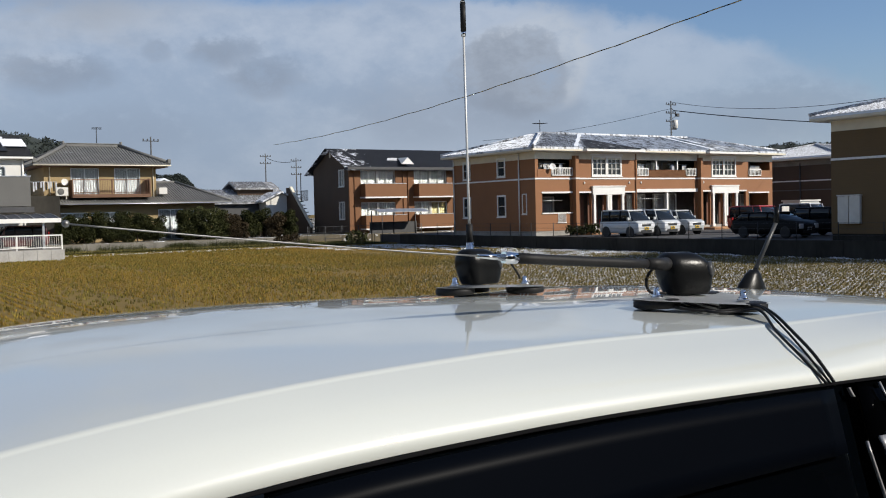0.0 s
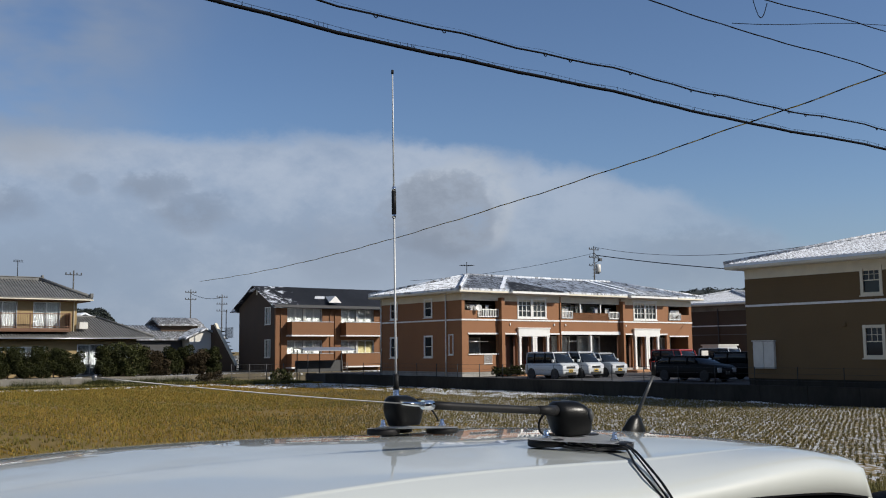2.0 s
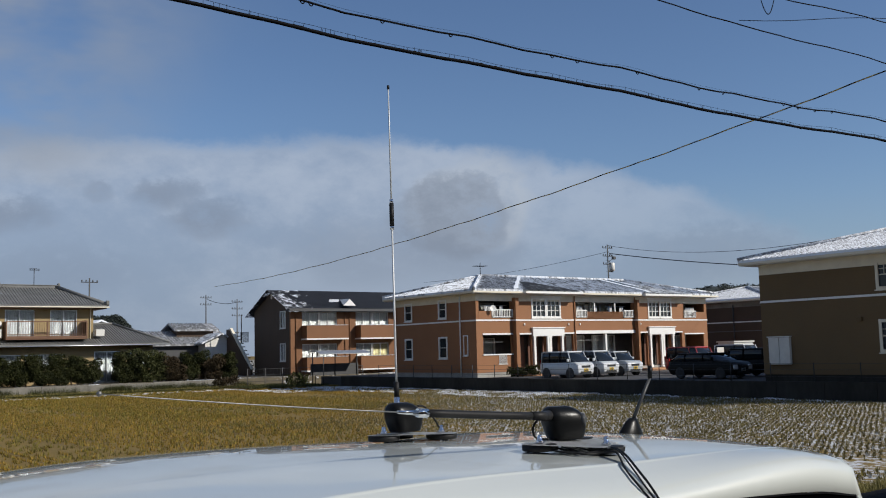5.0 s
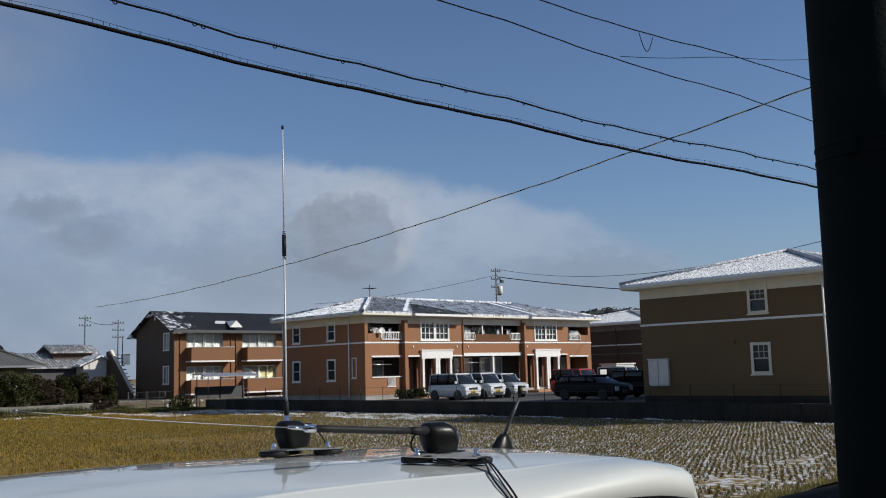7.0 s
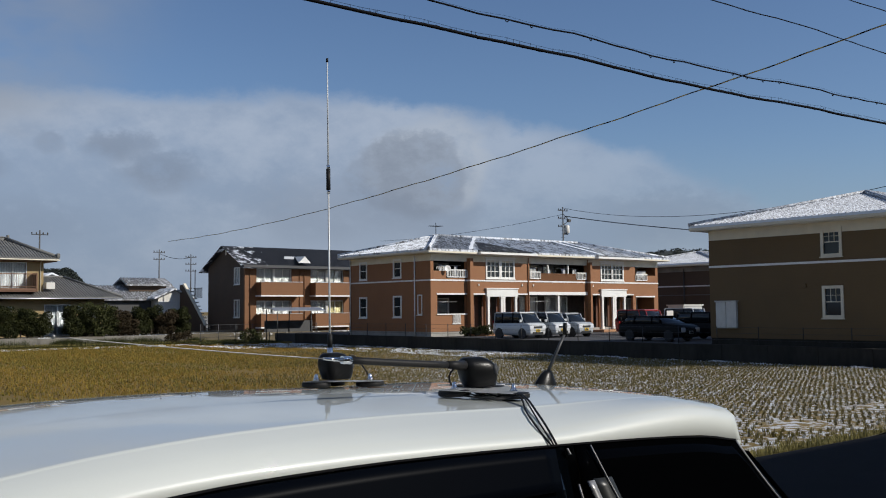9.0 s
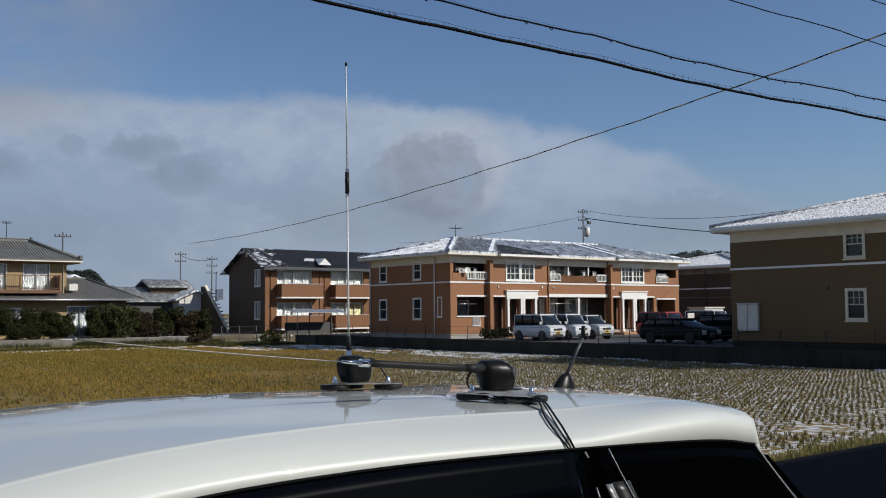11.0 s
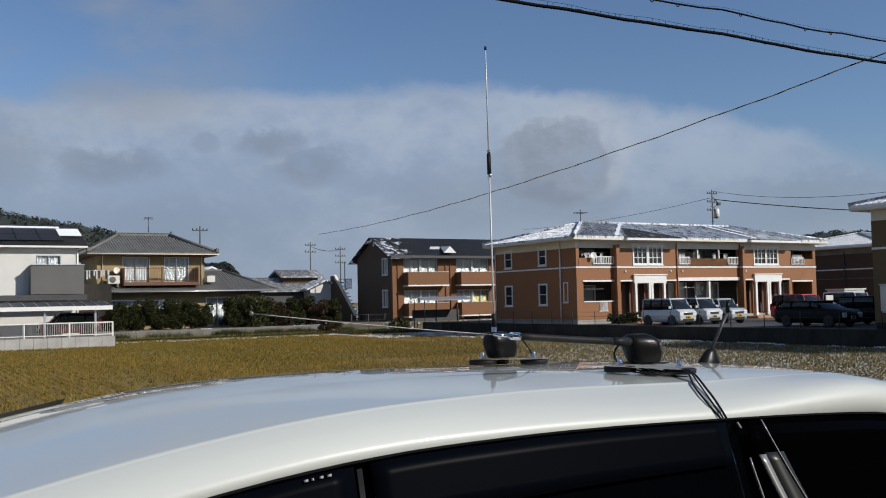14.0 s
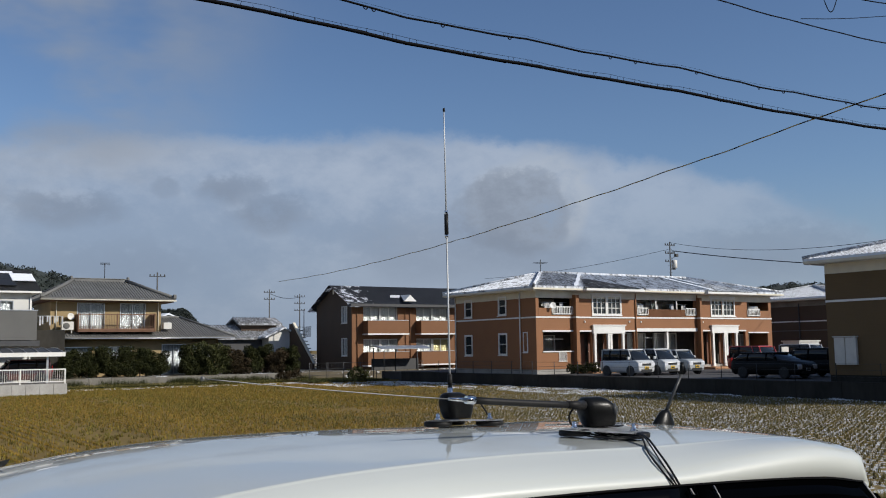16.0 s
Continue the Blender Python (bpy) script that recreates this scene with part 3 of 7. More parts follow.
solo("verge", verge, snowy("grass_bank", (0.10, 0.085, 0.022), (0.05, 0.042, 0.015), -0.08, 1.4, rough=0.95, bump=0.8), ROAD,
     "grassy bank between the road and the field", "bank", kind="structure")
solo("pavement_parking", boxes((-0.55, 150, -20.5, 41, FIELD - 0.5, 0.0)), M["lotpave"], ROAD, "dark asphalt parking yard of the apartments", "pavement", kind="structure")
solo("ground_yards", boxes((-26.0, 150, 44.3, 400, FIELD - 0.5, -0.02)), snowy("yard_earth", (0.14, 0.115, 0.07), (0.085, 0.07, 0.045), -0.02, 0.5), ROAD,
     "brown yard earth with thin snow", "ground", kind="structure")
solo("ground_carport_yard", boxes((-120, -26.15, 35.75, 120, FIELD - 0.5, -0.05)), M["concrete"], ROAD, "concrete yard under the carport", "ground", kind="structure")

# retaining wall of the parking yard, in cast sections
rw = thing("retaining_wall", at(-0.9, 0), "stained concrete retaining wall along the field, shade put into its colour", "wall", kind="structure")
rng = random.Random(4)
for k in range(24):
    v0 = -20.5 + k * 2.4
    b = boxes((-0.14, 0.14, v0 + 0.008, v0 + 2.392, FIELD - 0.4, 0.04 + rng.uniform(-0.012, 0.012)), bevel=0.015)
    part("wall_section", b, M["shadeconcrete"], rw)
cap = boxes((0.14, 0.36, -20.5, 37.1, -0.3, 0.0))
part("wall_footing", cap, M["concrete"], rw)
fence = thing("fence", at(-0.8, 0, 0.02), "thin dark wire fence on the retaining wall", "fence")
post_me = mesh_of("fence_post", tube(((0, 0, 0), (0, 0, 0.85)), 0.022, 6), M["darkmetal"])
for k in range(24):
    ob = new("fence_post", post_me)
    ob.parent = fence
    ob.location = (0, -18.5 + k * 2.2, 0)
for z in (0.25, 0.55, 0.82):
    part("fence_wire", tube([(0, -18.5 + 50.6 * i / 12, z - 0.015 * (i % 2)) for i in range(13)], 0.007, 5), M["darkmetal"], fence)

# low block wall of the old house and the white block wall of the carport
low = thing("garden_wall", at(-26.0, 44.15), "weathered low concrete garden wall below the hedge", "wall", kind="structure")
for k in range(12):
    x0 = k * 1.6
    part("block", boxes((x0 + 0.006, x0 + 1.594, -0.1, 0.1, FIELD - 0.3, -0.03 + rng.uniform(-0.03, 0.03)), bevel=0.012), M["oldconcrete"], low)
blk = thing("block_wall", at(-26.1, 35.5), "pale concrete block wall under the carport rail", "wall", kind="structure")
for k in range(22):
    x1 = -k * 0.8
    part("block", boxes((x1 - 0.794, x1 - 0.006, -0.1, 0.12, FIELD - 0.3, -0.07 + rng.uniform(-0.006, 0.006)), bevel=0.012), M["block"], blk)


# ---- two-storey apartment blocks ----
def apartment_shell(name, m, length, depth, label, front_mat, side_mat, roof_mat, holes_front, holes_side, ridge, rib_mat, hip=4.3, frieze="cream"):
    b = thing(name, m, label, "apartment")
    part("foundation", boxes((0.03, length - 0.03, 0.03, depth - 0.03, -0.1, 0.32)), M["concrete" if side_mat == M["terracotta"] else "shadeconcrete"], b)
    h = 5.45
    part("wall", wall(bmesh.new(), 0.0, length, 0.32, 4.98, 0.0, 0.2, holes_front), front_mat, b, "terracotta siding front wall")
    part("wall", swap(wall(bmesh.new(), 0.2, depth, 0.32, 4.98, 0.0, 0.2, holes_side)), side_mat, b)
    part("wall", boxes((length - 0.2, length, 0.2, depth, 0.32, 4.98)), side_mat, b)
    part("wall", boxes((0.2, length - 0.2, depth - 0.2, depth, 0.32, 4.98)), side_mat, b)
    part("frieze", boxes((0.004, length - 0.004, 0.004, 0.19, 4.98, h), (0.004, 0.19, 0.19, depth - 0.004, 4.98, h), (length - 0.19, length - 0.004, 0.19, depth - 0.004, 4.98, h),
                         (0.19, length - 0.19, depth - 0.19, depth - 0.004, 4.98, h)), M[frieze], b, "rendered frieze under the eaves")
    part("band", boxes((-0.035, length + 0.035, -0.035, 0.0, 3.66, 3.76), (-0.035, 0.0, 0.0, depth, 3.66, 3.76)), M["white"], b, "white string course")
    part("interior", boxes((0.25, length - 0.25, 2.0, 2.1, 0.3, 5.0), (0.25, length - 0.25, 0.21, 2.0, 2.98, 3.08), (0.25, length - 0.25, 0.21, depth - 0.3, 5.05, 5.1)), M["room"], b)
    # moulded eaves and gutter
    o = 0.62
    part("eave_board", boxes((-o, length + o, -o, depth + o, h, h + 0.10)), M["white"], b)
    part("gutter", boxes((-o - 0.09, length + o + 0.09, -o - 0.09, -o, h + 0.03, h + 0.14), (-o - 0.09, -o, -o, depth + o, h + 0.03, h + 0.14)), M["cream"], b)
    roof = tiled_roof(b, (-o - 0.04, length + o + 0.04, -o - 0.04, depth + o + 0.04, h + 0.26, ridge, hip, length - hip), 0.30, roof_mat, rib_mat, "tiled hip roof with thawing snow")
    return b, roof


side_windows = ((3.26, 3.98, 4.04, 5.12), (7.31, 8.03, 4.0, 5.08), (3.24, 4.0, 1.36, 2.62), (7.31, 8.06, 1.32, 2.58))
AL, AD = 23.4, 9.35
front_holes = [(0.55, 3.05, 1.5, 2.75), (0.25, 3.05, 3.86, 4.98), (3.45, 4.75, 0.32, 2.75), (5.05, 6.05, 0.32, 2.6), (6.4, 7.4, 0.32, 2.6), (7.65, 8.7, 0.32, 2.75),
               (4.95, 6.1, 3.98, 4.98), (6.3, 7.45, 3.98, 4.98), (8.98, 14.95, 0.95, 2.75), (9.0, 14.9, 3.86, 4.98), (15.25, 16.35, 0.32, 2.75), (16.75, 17.7, 0.32, 2.6),
               (18.1, 19.0, 0.32, 2.6), (19.35, 20.3, 0.32, 2.75), (16.65, 17.75, 3.98, 5.0), (17.95, 19.05, 3.98, 5.0), (20.65, 22.9, 0.9, 2.6), (20.6, 23.1, 3.86, 4.98)]
ap, ap_roof = apartment_shell("apartment_building", at(-0.2, 21.35), AL, AD, "two-storey terracotta apartment block with white porches and a snowy hip roof",
                              M["terracotta"], M["terracotta"], M["roofsnow"], front_holes, side_windows[:4], 7.05, M["roofsnow"])
for x0, x1, z0, z1 in side_windows:
    window_unit(ap, x0, x1, z0, z1, 0.0, M["white"], bars=(1, 2), flip=True, fw=0.11)
window_unit(ap, 0.95, 1.3, 1.5, 2.7, 0.0, M["white"], bars=(1, 2), flip=True, fw=0.07)
for x0 in (4.95, 6.3, 16.65, 17.95):
    window_unit(ap, x0, x0 + 1.12, 3.98, 5.12, 0.0, M["white"], bars=(3, 3), fw=0.12)
parts("window_trim", ((4.72, 7.66, -0.03, 0.0, 5.25, 5.36), (16.42, 19.26, -0.03, 0.0, 5.25, 5.36)), M["white"], ap)
for x0, cols in ((4.85, (4.87, 6.1, 6.32, 7.45)), (16.5, (16.52, 17.75, 17.97, 19.06))):
    po = part("porch", boxes((x0 - 0.06, x0 + 2.86, -0.16, -0.004, 2.62, 3.14), (x0 - 0.12, x0 + 2.92, -0.21, -0.004, 3.14, 3.22), bevel=0.02), M["white"], ap, "white classical porch")
    for c in cols:
        part("column", boxes((c, c + 0.18, -0.14, 0.02, 0.30, 2.62), (c - 0.03, c + 0.21, -0.17, 0.0, 0.2, 0.40), (c - 0.02, c + 0.20, -0.155, 0.0, 2.5, 2.618)), M["white"], po)
    part("porch_floor", boxes((x0 - 1.4, x0 + 4.2, -1.5, 0.0, -0.02, 0.16)), M["tileground"], ap, "orange porch paving")
for x0, x1 in ((3.45, 4.75), (7.65, 8.7), (15.25, 16.35), (19.35, 20.3)):
    part("door", boxes((x0 + 0.12, x1 - 0.12, 0.62, 0.68, 0.32, 2.6)), M["doorbrown"], ap, "dark brown entrance door")
for x0 in (5.05, 6.4, 16.75, 18.1):
    part("door", boxes((x0 + 0.02, x0 + 0.93, 0.72, 0.78, 0.32, 2.58)), M["doorbrown"], ap, "dark brown entrance door")
# white beams over the ground-floor openings
parts("beam", ((0.5, 3.1, -0.05, 0.0, 2.75, 2.86), (3.4, 4.78, -0.05, 0.0, 2.75, 2.85), (7.62, 8.75, -0.05, 0.0, 2.75, 2.85), (8.9, 15.0, -0.06, 0.0, 2.75, 2.98),
                   (15.2, 16.4, -0.05, 0.0, 2.75, 2.85), (19.3, 20.35, -0.05, 0.0, 2.75, 2.85), (20.6, 22.95, -0.05, 0.0, 2.6, 2.7)), M["white"], ap, "white beam")
for x in (11.9,):
    part("column", boxes((x, x + 0.16, 0.02, 0.18, 0.95, 2.75)), M["white"], ap)
# upper balconies: parapet, rail, posts, glazing behind
for x0, x1 in ((0.3, 3.0), (9.05, 14.85), (20.65, 23.0)):
    part("balcony_wall", boxes((x0, x1, 1.86, 1.95, 3.1, 4.98)), M["cream"], ap, "pale back wall of the balcony")
for x in (10.9, 13.0):
    part("balcony_post", boxes((x, x + 0.09, 0.04, 0.13, 4.32, 4.98)), M["white"], ap)
for x0, x1, r0, r1 in ((0.2, 1.3, 1.35, 3.1), (10.1, 13.8, 13.85, 14.9), (10.1, 13.8, 9.0, 10.05), (22.0, 23.2, 20.6, 22.0)):
    part("parapet", boxes((x0, x1, -0.02, 0.18, 3.78, 4.32)), M["terracotta"], ap)
    rail = part("balcony_rail", boxes((r0, r1, -0.08, -0.03, 4.36, 4.43), (r0, r1, -0.08, -0.03, 3.90, 3.96)), M["white"], ap, "white balcony rail")
    k = int((r1 - r0) / 0.14)
    for i in range(k + 1):
        part("baluster", boxes((r0 + (r1 - r0) * i / max(k, 1) - 0.02, r0 + (r1 - r0) * i / max(k, 1) + 0.02, -0.075, -0.035, 3.96, 4.36)), M["white"], rail)
for x0, x1, z0, z1 in ((0.5, 2.9, 3.2, 4.9), (9.4, 11.6, 3.2, 4.95), (12.2, 14.4, 3.2, 4.95), (20.8, 22.9, 3.2, 4.9), (0.7, 2.9, 0.5, 2.5), (9.3, 11.4, 0.5, 2.6), (12.4, 14.6, 0.5, 2.6), (20.8, 22.8, 0.5, 2.5)):
    window_unit(ap, x0, x1, z0, z1, 1.75, M["white"], bars=(2, 1), curtain=M["curtain"], sill=False)
for x0, x1, z in ((0.3, 3.0, 4.72), (9.2, 12.0, 4.7), (12.4, 14.6, 4.72), (0.6, 2.6, 2.28), (9.2, 11.6, 2.3)):
    part("laundry_pole", tube(((x0, 0.45, z), (x1, 0.45, z)), 0.02, 6), M["alu"], ap)
part("grille", boxes(*[(1.85 + 0.09 * i, 1.88 + 0.09 * i, -0.045, -0.015, 0.85, 1.45) for i in range(8)], (1.8, 2.56, -0.05, -0.01, 1.45, 1.5), (1.8, 2.56, -0.05, -0.01, 0.8, 0.85)), M["white"], ap)
part("ledge", boxes((0.5, 3.1, -0.06, 0.0, 1.42, 1.5)), M["white"], ap)
hang = random.Random(17)
for x0, x1, z in ((0.5, 2.9, 4.72), (9.4, 11.8, 4.7), (12.6, 14.5, 4.72), (20.8, 22.7, 4.72)):
    for k in range(6 if x0 < 9 or x0 > 20 else 3):
        x = hang.uniform(x0, x1 - 0.4)
        part("garment", boxes((x, x + hang.uniform(0.2, 0.42), 0.43, 0.47, z - hang.uniform(0.35, 0.75), z - 0.02), bevel=0.012), M["cloth" if k % 3 else "curtain"], ap, "washing on the balcony pole")
hoop = part("laundry_hanger", tube([(0.95 + 0.24 * math.cos(a / 3), 0.2 + 0.24 * math.sin(a / 3), 4.62) for a in range(20)], 0.012, 5), M["white"], ap, "round white laundry hanger")
for k in range(10):
    part("clip", boxes((0.94 + 0.24 * math.cos(k * 0.628), 0.96 + 0.24 * math.cos(k * 0.628), 0.19 + 0.24 * math.sin(k * 0.628), 0.21 + 0.24 * math.sin(k * 0.628), 4.46, 4.61)), M["white"], hoop)
for x in (4.1, 8.2, 9.3, 15.6):
    lampb = part("wall_lamp", boxes((x, x + 0.09, -0.07, 0.0, 3.36, 3.5), bevel=0.02), M["white"], ap, "small pale wall lamp")
part("post", boxes((0.02, 0.2, 0.02, 0.2, 3.76, 4.98)), M["terracotta"], ap)
# added piers that stand in for the porch bays' shaded near side faces
for x0, x1 in ((3.12, 3.40), (15.02, 15.22)):
    part("bay_side_stand_in", boxes((x0, x1, -0.36, -0.002, 0.1, 3.655), (x0, x1, -0.36, -0.002, 3.765, 5.2)), M["terracotta"], ap)
    part("bay_side_band", boxes((x0 - 0.02, x1 + 0.02, -0.38, -0.002, 3.66, 3.76)), M["white"], ap)
part("downpipe", tube(((-0.07, 1.62, 0.0), (-0.07, 1.62, 5.4)), 0.045, 8), M["white"], ap, "white downpipe")
part("downpipe", tube(((-0.07, AD - 0.1, 0.0), (-0.07, AD - 0.1, 5.4)), 0.045, 8), M["white"], ap, "white downpipe")
for x in (8.85, 15.05):
    part("downpipe", tube(((x, -0.06, 0.1), (x, -0.06, 5.4)), 0.04, 8), M["terracotta"], ap)
# projecting front roof hips over the two porch bays, with bare valleys
for x0 in (3.6, 15.3):
    bm = bmesh.new()
    y0, w, z0 = -0.95, 5.2, 5.68
    vs = [bm.verts.new(p) for p in ((x0, y0, z0), (x0 + w, y0, z0), (x0 + w / 2, 1.5, 6.42), (x0 - 0.2, 3.0, 6.30), (x0 + w + 0.2, 3.0, 6.30), (x0 + w / 2, 3.9, 6.75))]
    for q in ((0, 1, 2), (0, 2, 5, 3), (1, 4, 5, 2)):
        bm.faces.new([vs[i] for i in q])
    bmesh.ops.solidify(bm, geom=bm.faces[:], thickness=0.1)
    part("roof", bm, M["roofbare" if x0 < 5 else "roofsnow"], ap)
    part("eave_board", boxes((x0 - 0.05, x0 + w + 0.05, y0 - 0.05, -0.63, 5.47, 5.62)), M["white"], ap)
def slope_strip(xa, xb, ya, yb, wa, wb, lift, thick):
    """A slab lying on the long front slope, from (xa, ya) up to (xb, yb)."""
    bm = bmesh.new()
    def h(y):
        return 5.71 + (y + 0.66) * 0.2512 + lift
    n = 8
    rows = []
    for i in range(n + 1):
        f = i / n
        y, x, w = ya + (yb - ya) * f, xa + (xb - xa) * f, (wa + (wb - wa) * f) / 2
        j = 0.05 * math.sin(i * 2.1 + xa * 3)
        rows.append([bm.verts.new((x - w + j, y, h(y))), bm.verts.new((x + w - j, y, h(y)))])
    for p, q in zip(rows, rows[1:]):
        bm.faces.new((p[0], p[1], q[1], q[0]))
    bmesh.ops.recalc_face_normals(bm, faces=bm.faces[:])
    bmesh.ops.solidify(bm, geom=bm.faces[:], thickness=-thick)
    return bm


part("bare_tiles", slope_strip(1.2, 6.0, -0.5, 4.45, 2.9, 3.0, 0.014, 0.010), M["roofbare"], ap, "dark wet tiles where the snow has slid off")
for xa, xb, w in ((2.95, 7.75, 0.34), (16.0, 16.0, 0.45), (17.2, 17.2, 0.30)):
    part("snow_band", slope_strip(xa, xb, -0.6, 4.5, w, w * 0.85, 0.05, 0.05), M["roofsnow_full"], ap, "band of snow left on the roof slope")
part("ridge_cap", tube([(-0.6 + 4.8 * i / 6, -0.6 + (AD / 2 + 0.6) * i / 6, 5.76 + 1.32 * i / 6 + 0.02 * (i % 2)) for i in range(7)], 0.11, 8), M["snow"], ap, "hip tiles under a band of snow")
dish = part("satellite_dish", lathe([(0.02, 0), (0.14, 0.02), (0.24, 0.07), (0.27, 0.1), (0.255, 0.1), (0.12, 0.035), (0.02, 0.02)], 20), M["white"], ap, "white satellite dish")
dish.matrix_basis = pose(1.25, -0.22, 4.45, 75, 0, -20) @ Matrix.Scale(0.8, 4)
ant = part("tv_antenna", tube(((4.2, 4.6, 7.0), (4.2, 4.6, 8.0)), 0.025, 6), M["darkmetal"], ap, "thin dark television antenna")
for i in range(5):
    part("antenna_rod", tube(((4.2 - 0.45 + i * 0.2, 4.3, 7.75), (4.2 - 0.45 + i * 0.2, 4.9, 7.75)), 0.015, 5), M["darkmetal"], ant)
part("antenna_boom", tube(((3.6, 4.6, 7.75), (4.9, 4.6, 7.8)), 0.018, 5), M["darkmetal"], ant)

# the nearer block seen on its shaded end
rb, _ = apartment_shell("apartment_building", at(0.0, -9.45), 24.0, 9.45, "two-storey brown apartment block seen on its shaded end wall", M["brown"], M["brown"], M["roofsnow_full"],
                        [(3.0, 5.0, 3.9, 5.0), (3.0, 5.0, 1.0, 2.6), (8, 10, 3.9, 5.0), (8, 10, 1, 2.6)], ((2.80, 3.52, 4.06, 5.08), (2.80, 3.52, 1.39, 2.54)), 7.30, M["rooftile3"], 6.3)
for z0, z1, bars in ((4.06, 5.08, (1, 2)), (1.39, 2.54, (1, 2))):
    window_unit(rb, 2.80, 3.52, z0, z1, 0.0, M["cream"], bars=bars, flip=True, fw=0.13)
    for i in (1, 2):
        part("muntin", swap(boxes((2.80 + 0.24 * i - 0.012, 2.80 + 0.24 * i + 0.012, 0.02, 0.05, (z0 + z1) / 2, z1))), M["cream"], rb)
    part("muntin", swap(boxes((2.80, 3.52, 0.022, 0.048, z0 + (z1 - z0) * 0.75 - 0.01, z0 + (z1 - z0) * 0.75 + 0.01))), M["cream"], rb)
for x0, z0, z1 in ((3.0, 3.9, 5.0), (3.0, 1.0, 2.6), (8.0, 3.9, 5.0), (8.0, 1.0, 2.6)):
    window_unit(rb, x0, x0 + 2.0, z0, z1, 0.0, M["white"], bars=(2, 1), curtain=M["curtain"])
part("downpipe", tube(((-0.07, 0.12, 0.0), (-0.07, 0.12, 5.4)), 0.045, 8), M["white"], rb, "white downpipe")
part("vent_hood", boxes((-0.08, 0.0, 4.38, 4.56, 2.62, 2.8), bevel=0.02), M["brown"], rb)
mb, _m2 = parts("meter_cabinet", ((-0.16, 0.0, 7.92, 8.46, 0.78, 2.02), (-0.16, 0.0, 8.49, 9.03, 0.78, 2.02)), M["acwhite"], rb, "pale meter cabinet", 0.015)
part("cabinet_hood", boxes((-0.2, 0.0, 7.88, 9.07, 2.03, 2.08)), M["acwhite"], mb)

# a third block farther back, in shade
# oldconcrete frieze: shade under these eaves is put in by a darker material
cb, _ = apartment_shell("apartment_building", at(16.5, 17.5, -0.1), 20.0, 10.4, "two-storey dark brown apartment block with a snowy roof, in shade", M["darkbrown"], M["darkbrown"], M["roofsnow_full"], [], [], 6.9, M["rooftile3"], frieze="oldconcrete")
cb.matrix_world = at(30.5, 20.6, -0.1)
part("downpipe", tube(((-0.07, 6.6, 0.0), (-0.07, 6.6, 5.2)), 0.045, 8), M["grey"], cb)
part("band", boxes((-0.04, -0.002, 0.0, 10.4, 2.9, 2.98)), M["grey"], cb)
part("downpipe", tube(((-0.07, 3.6, 0.0), (-0.07, 3.6, 5.2)), 0.045, 8), M["darkgrey"], cb)
solo("storage_shed", boxes((0, 2.4, 0, 1.5, 0, 1.9), (-0.1, 2.5, -0.1, 1.6, 1.9, 2.0), (0.1, 1.15, -0.03, 0.0, 0.1, 1.8), (1.25, 2.3, -0.03, 0.0, 0.1, 1.8)), M["acwhite"], at(24.0, 19.5), "small white metal storage shed", "shed")
sb0 = thing("notice_board", at(14.6, 13.9), "small white notice board on two posts in the yard", "sign")
part("board", boxes((0, 0.72, -0.03, 0.03, 1.1, 1.56), bevel=0.01), M["acwhite"], sb0)
for x in (0.08, 0.60):
    part("post", tube(((x, 0.05, 0), (x, 0.05, 1.5)), 0.025, 8), M["grey"], sb0)

# ---- dark-gabled apartment block behind ----
B3 = thing("apartment_building", at(-0.1, 47.0), "two-storey orange and dark brown apartment block with a slate gable roof", "apartment")
L3, D3 = 15.6, 7.0
bays = ((1.12, 4.62), (6.56, 10.1), (11.6, 15.0))
h3 = [h for a, b in bays for h in ((a, b, 3.25, 5.5), (a, b, 0.55, 2.68))]
part("wall", wall(bmesh.new(), 0, L3, -0.1, 5.75, 0, 0.2, h3), M["orange"], B3, "orange siding front wall")
part("wall", swap(wall(bmesh.new(), 0.2, D3, -0.1, 5.75, 0.0, 0.2, ((0.9, 1.9, 4.1, 5.55), (0.9, 1.9, 1.25, 2.75)))), M["darkbrown"], B3, "dark brown gable wall")
part("wall", boxes((L3 - 0.2, L3, 0.2, D3, -0.1, 5.75), (0.2, L3 - 0.2, D3 - 0.2, D3, -0.1, 5.75)), M["darkbrown"], B3)
ga = prism([(-0.02, 5.75), (D3, 5.75), (D3 / 2, 7.45)], 0.0, 0.2)
part("gable", swap(ga), M["darkbrown"], B3)
rf = bmesh.new()
for s in (1, -1):
    e0, r0 = (-0.75 if s > 0 else D3 + 1.0), D3 / 2
    ze = 7.55 - 1.75 * (abs(r0 - e0) / (D3 / 2))
    q = [rf.verts.new(p) for p in ((-0.5, e0, ze), (L3 + 0.5, e0, ze), (L3 + 0.5, r0, 7.55), (-0.5, r0, 7.55))]
    rf.faces.new(q if s > 0 else q[::-1])
bmesh.ops.solidify(rf, geom=rf.faces[:], thickness=0.16)
part("roof", rf, M["slate"], B3, "dark slate roof, snow left at one end")
part("eave_board", boxes((-0.45, L3 + 0.45, -0.7, 0.0, 5.5, 5.74)), M["darkgrey"], B3)
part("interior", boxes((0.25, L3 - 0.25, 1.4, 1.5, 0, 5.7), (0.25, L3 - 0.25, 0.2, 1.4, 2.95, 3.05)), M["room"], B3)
for z0, z1 in ((4.1, 5.55), (1.25, 2.75)):
    window_unit(B3, 0.95, 1.85, z0 + 0.05, z1 - 0.05, 0.0, M["white"], bars=(2, 1), flip=True, fw=0.08, curtain=M["curtain"])
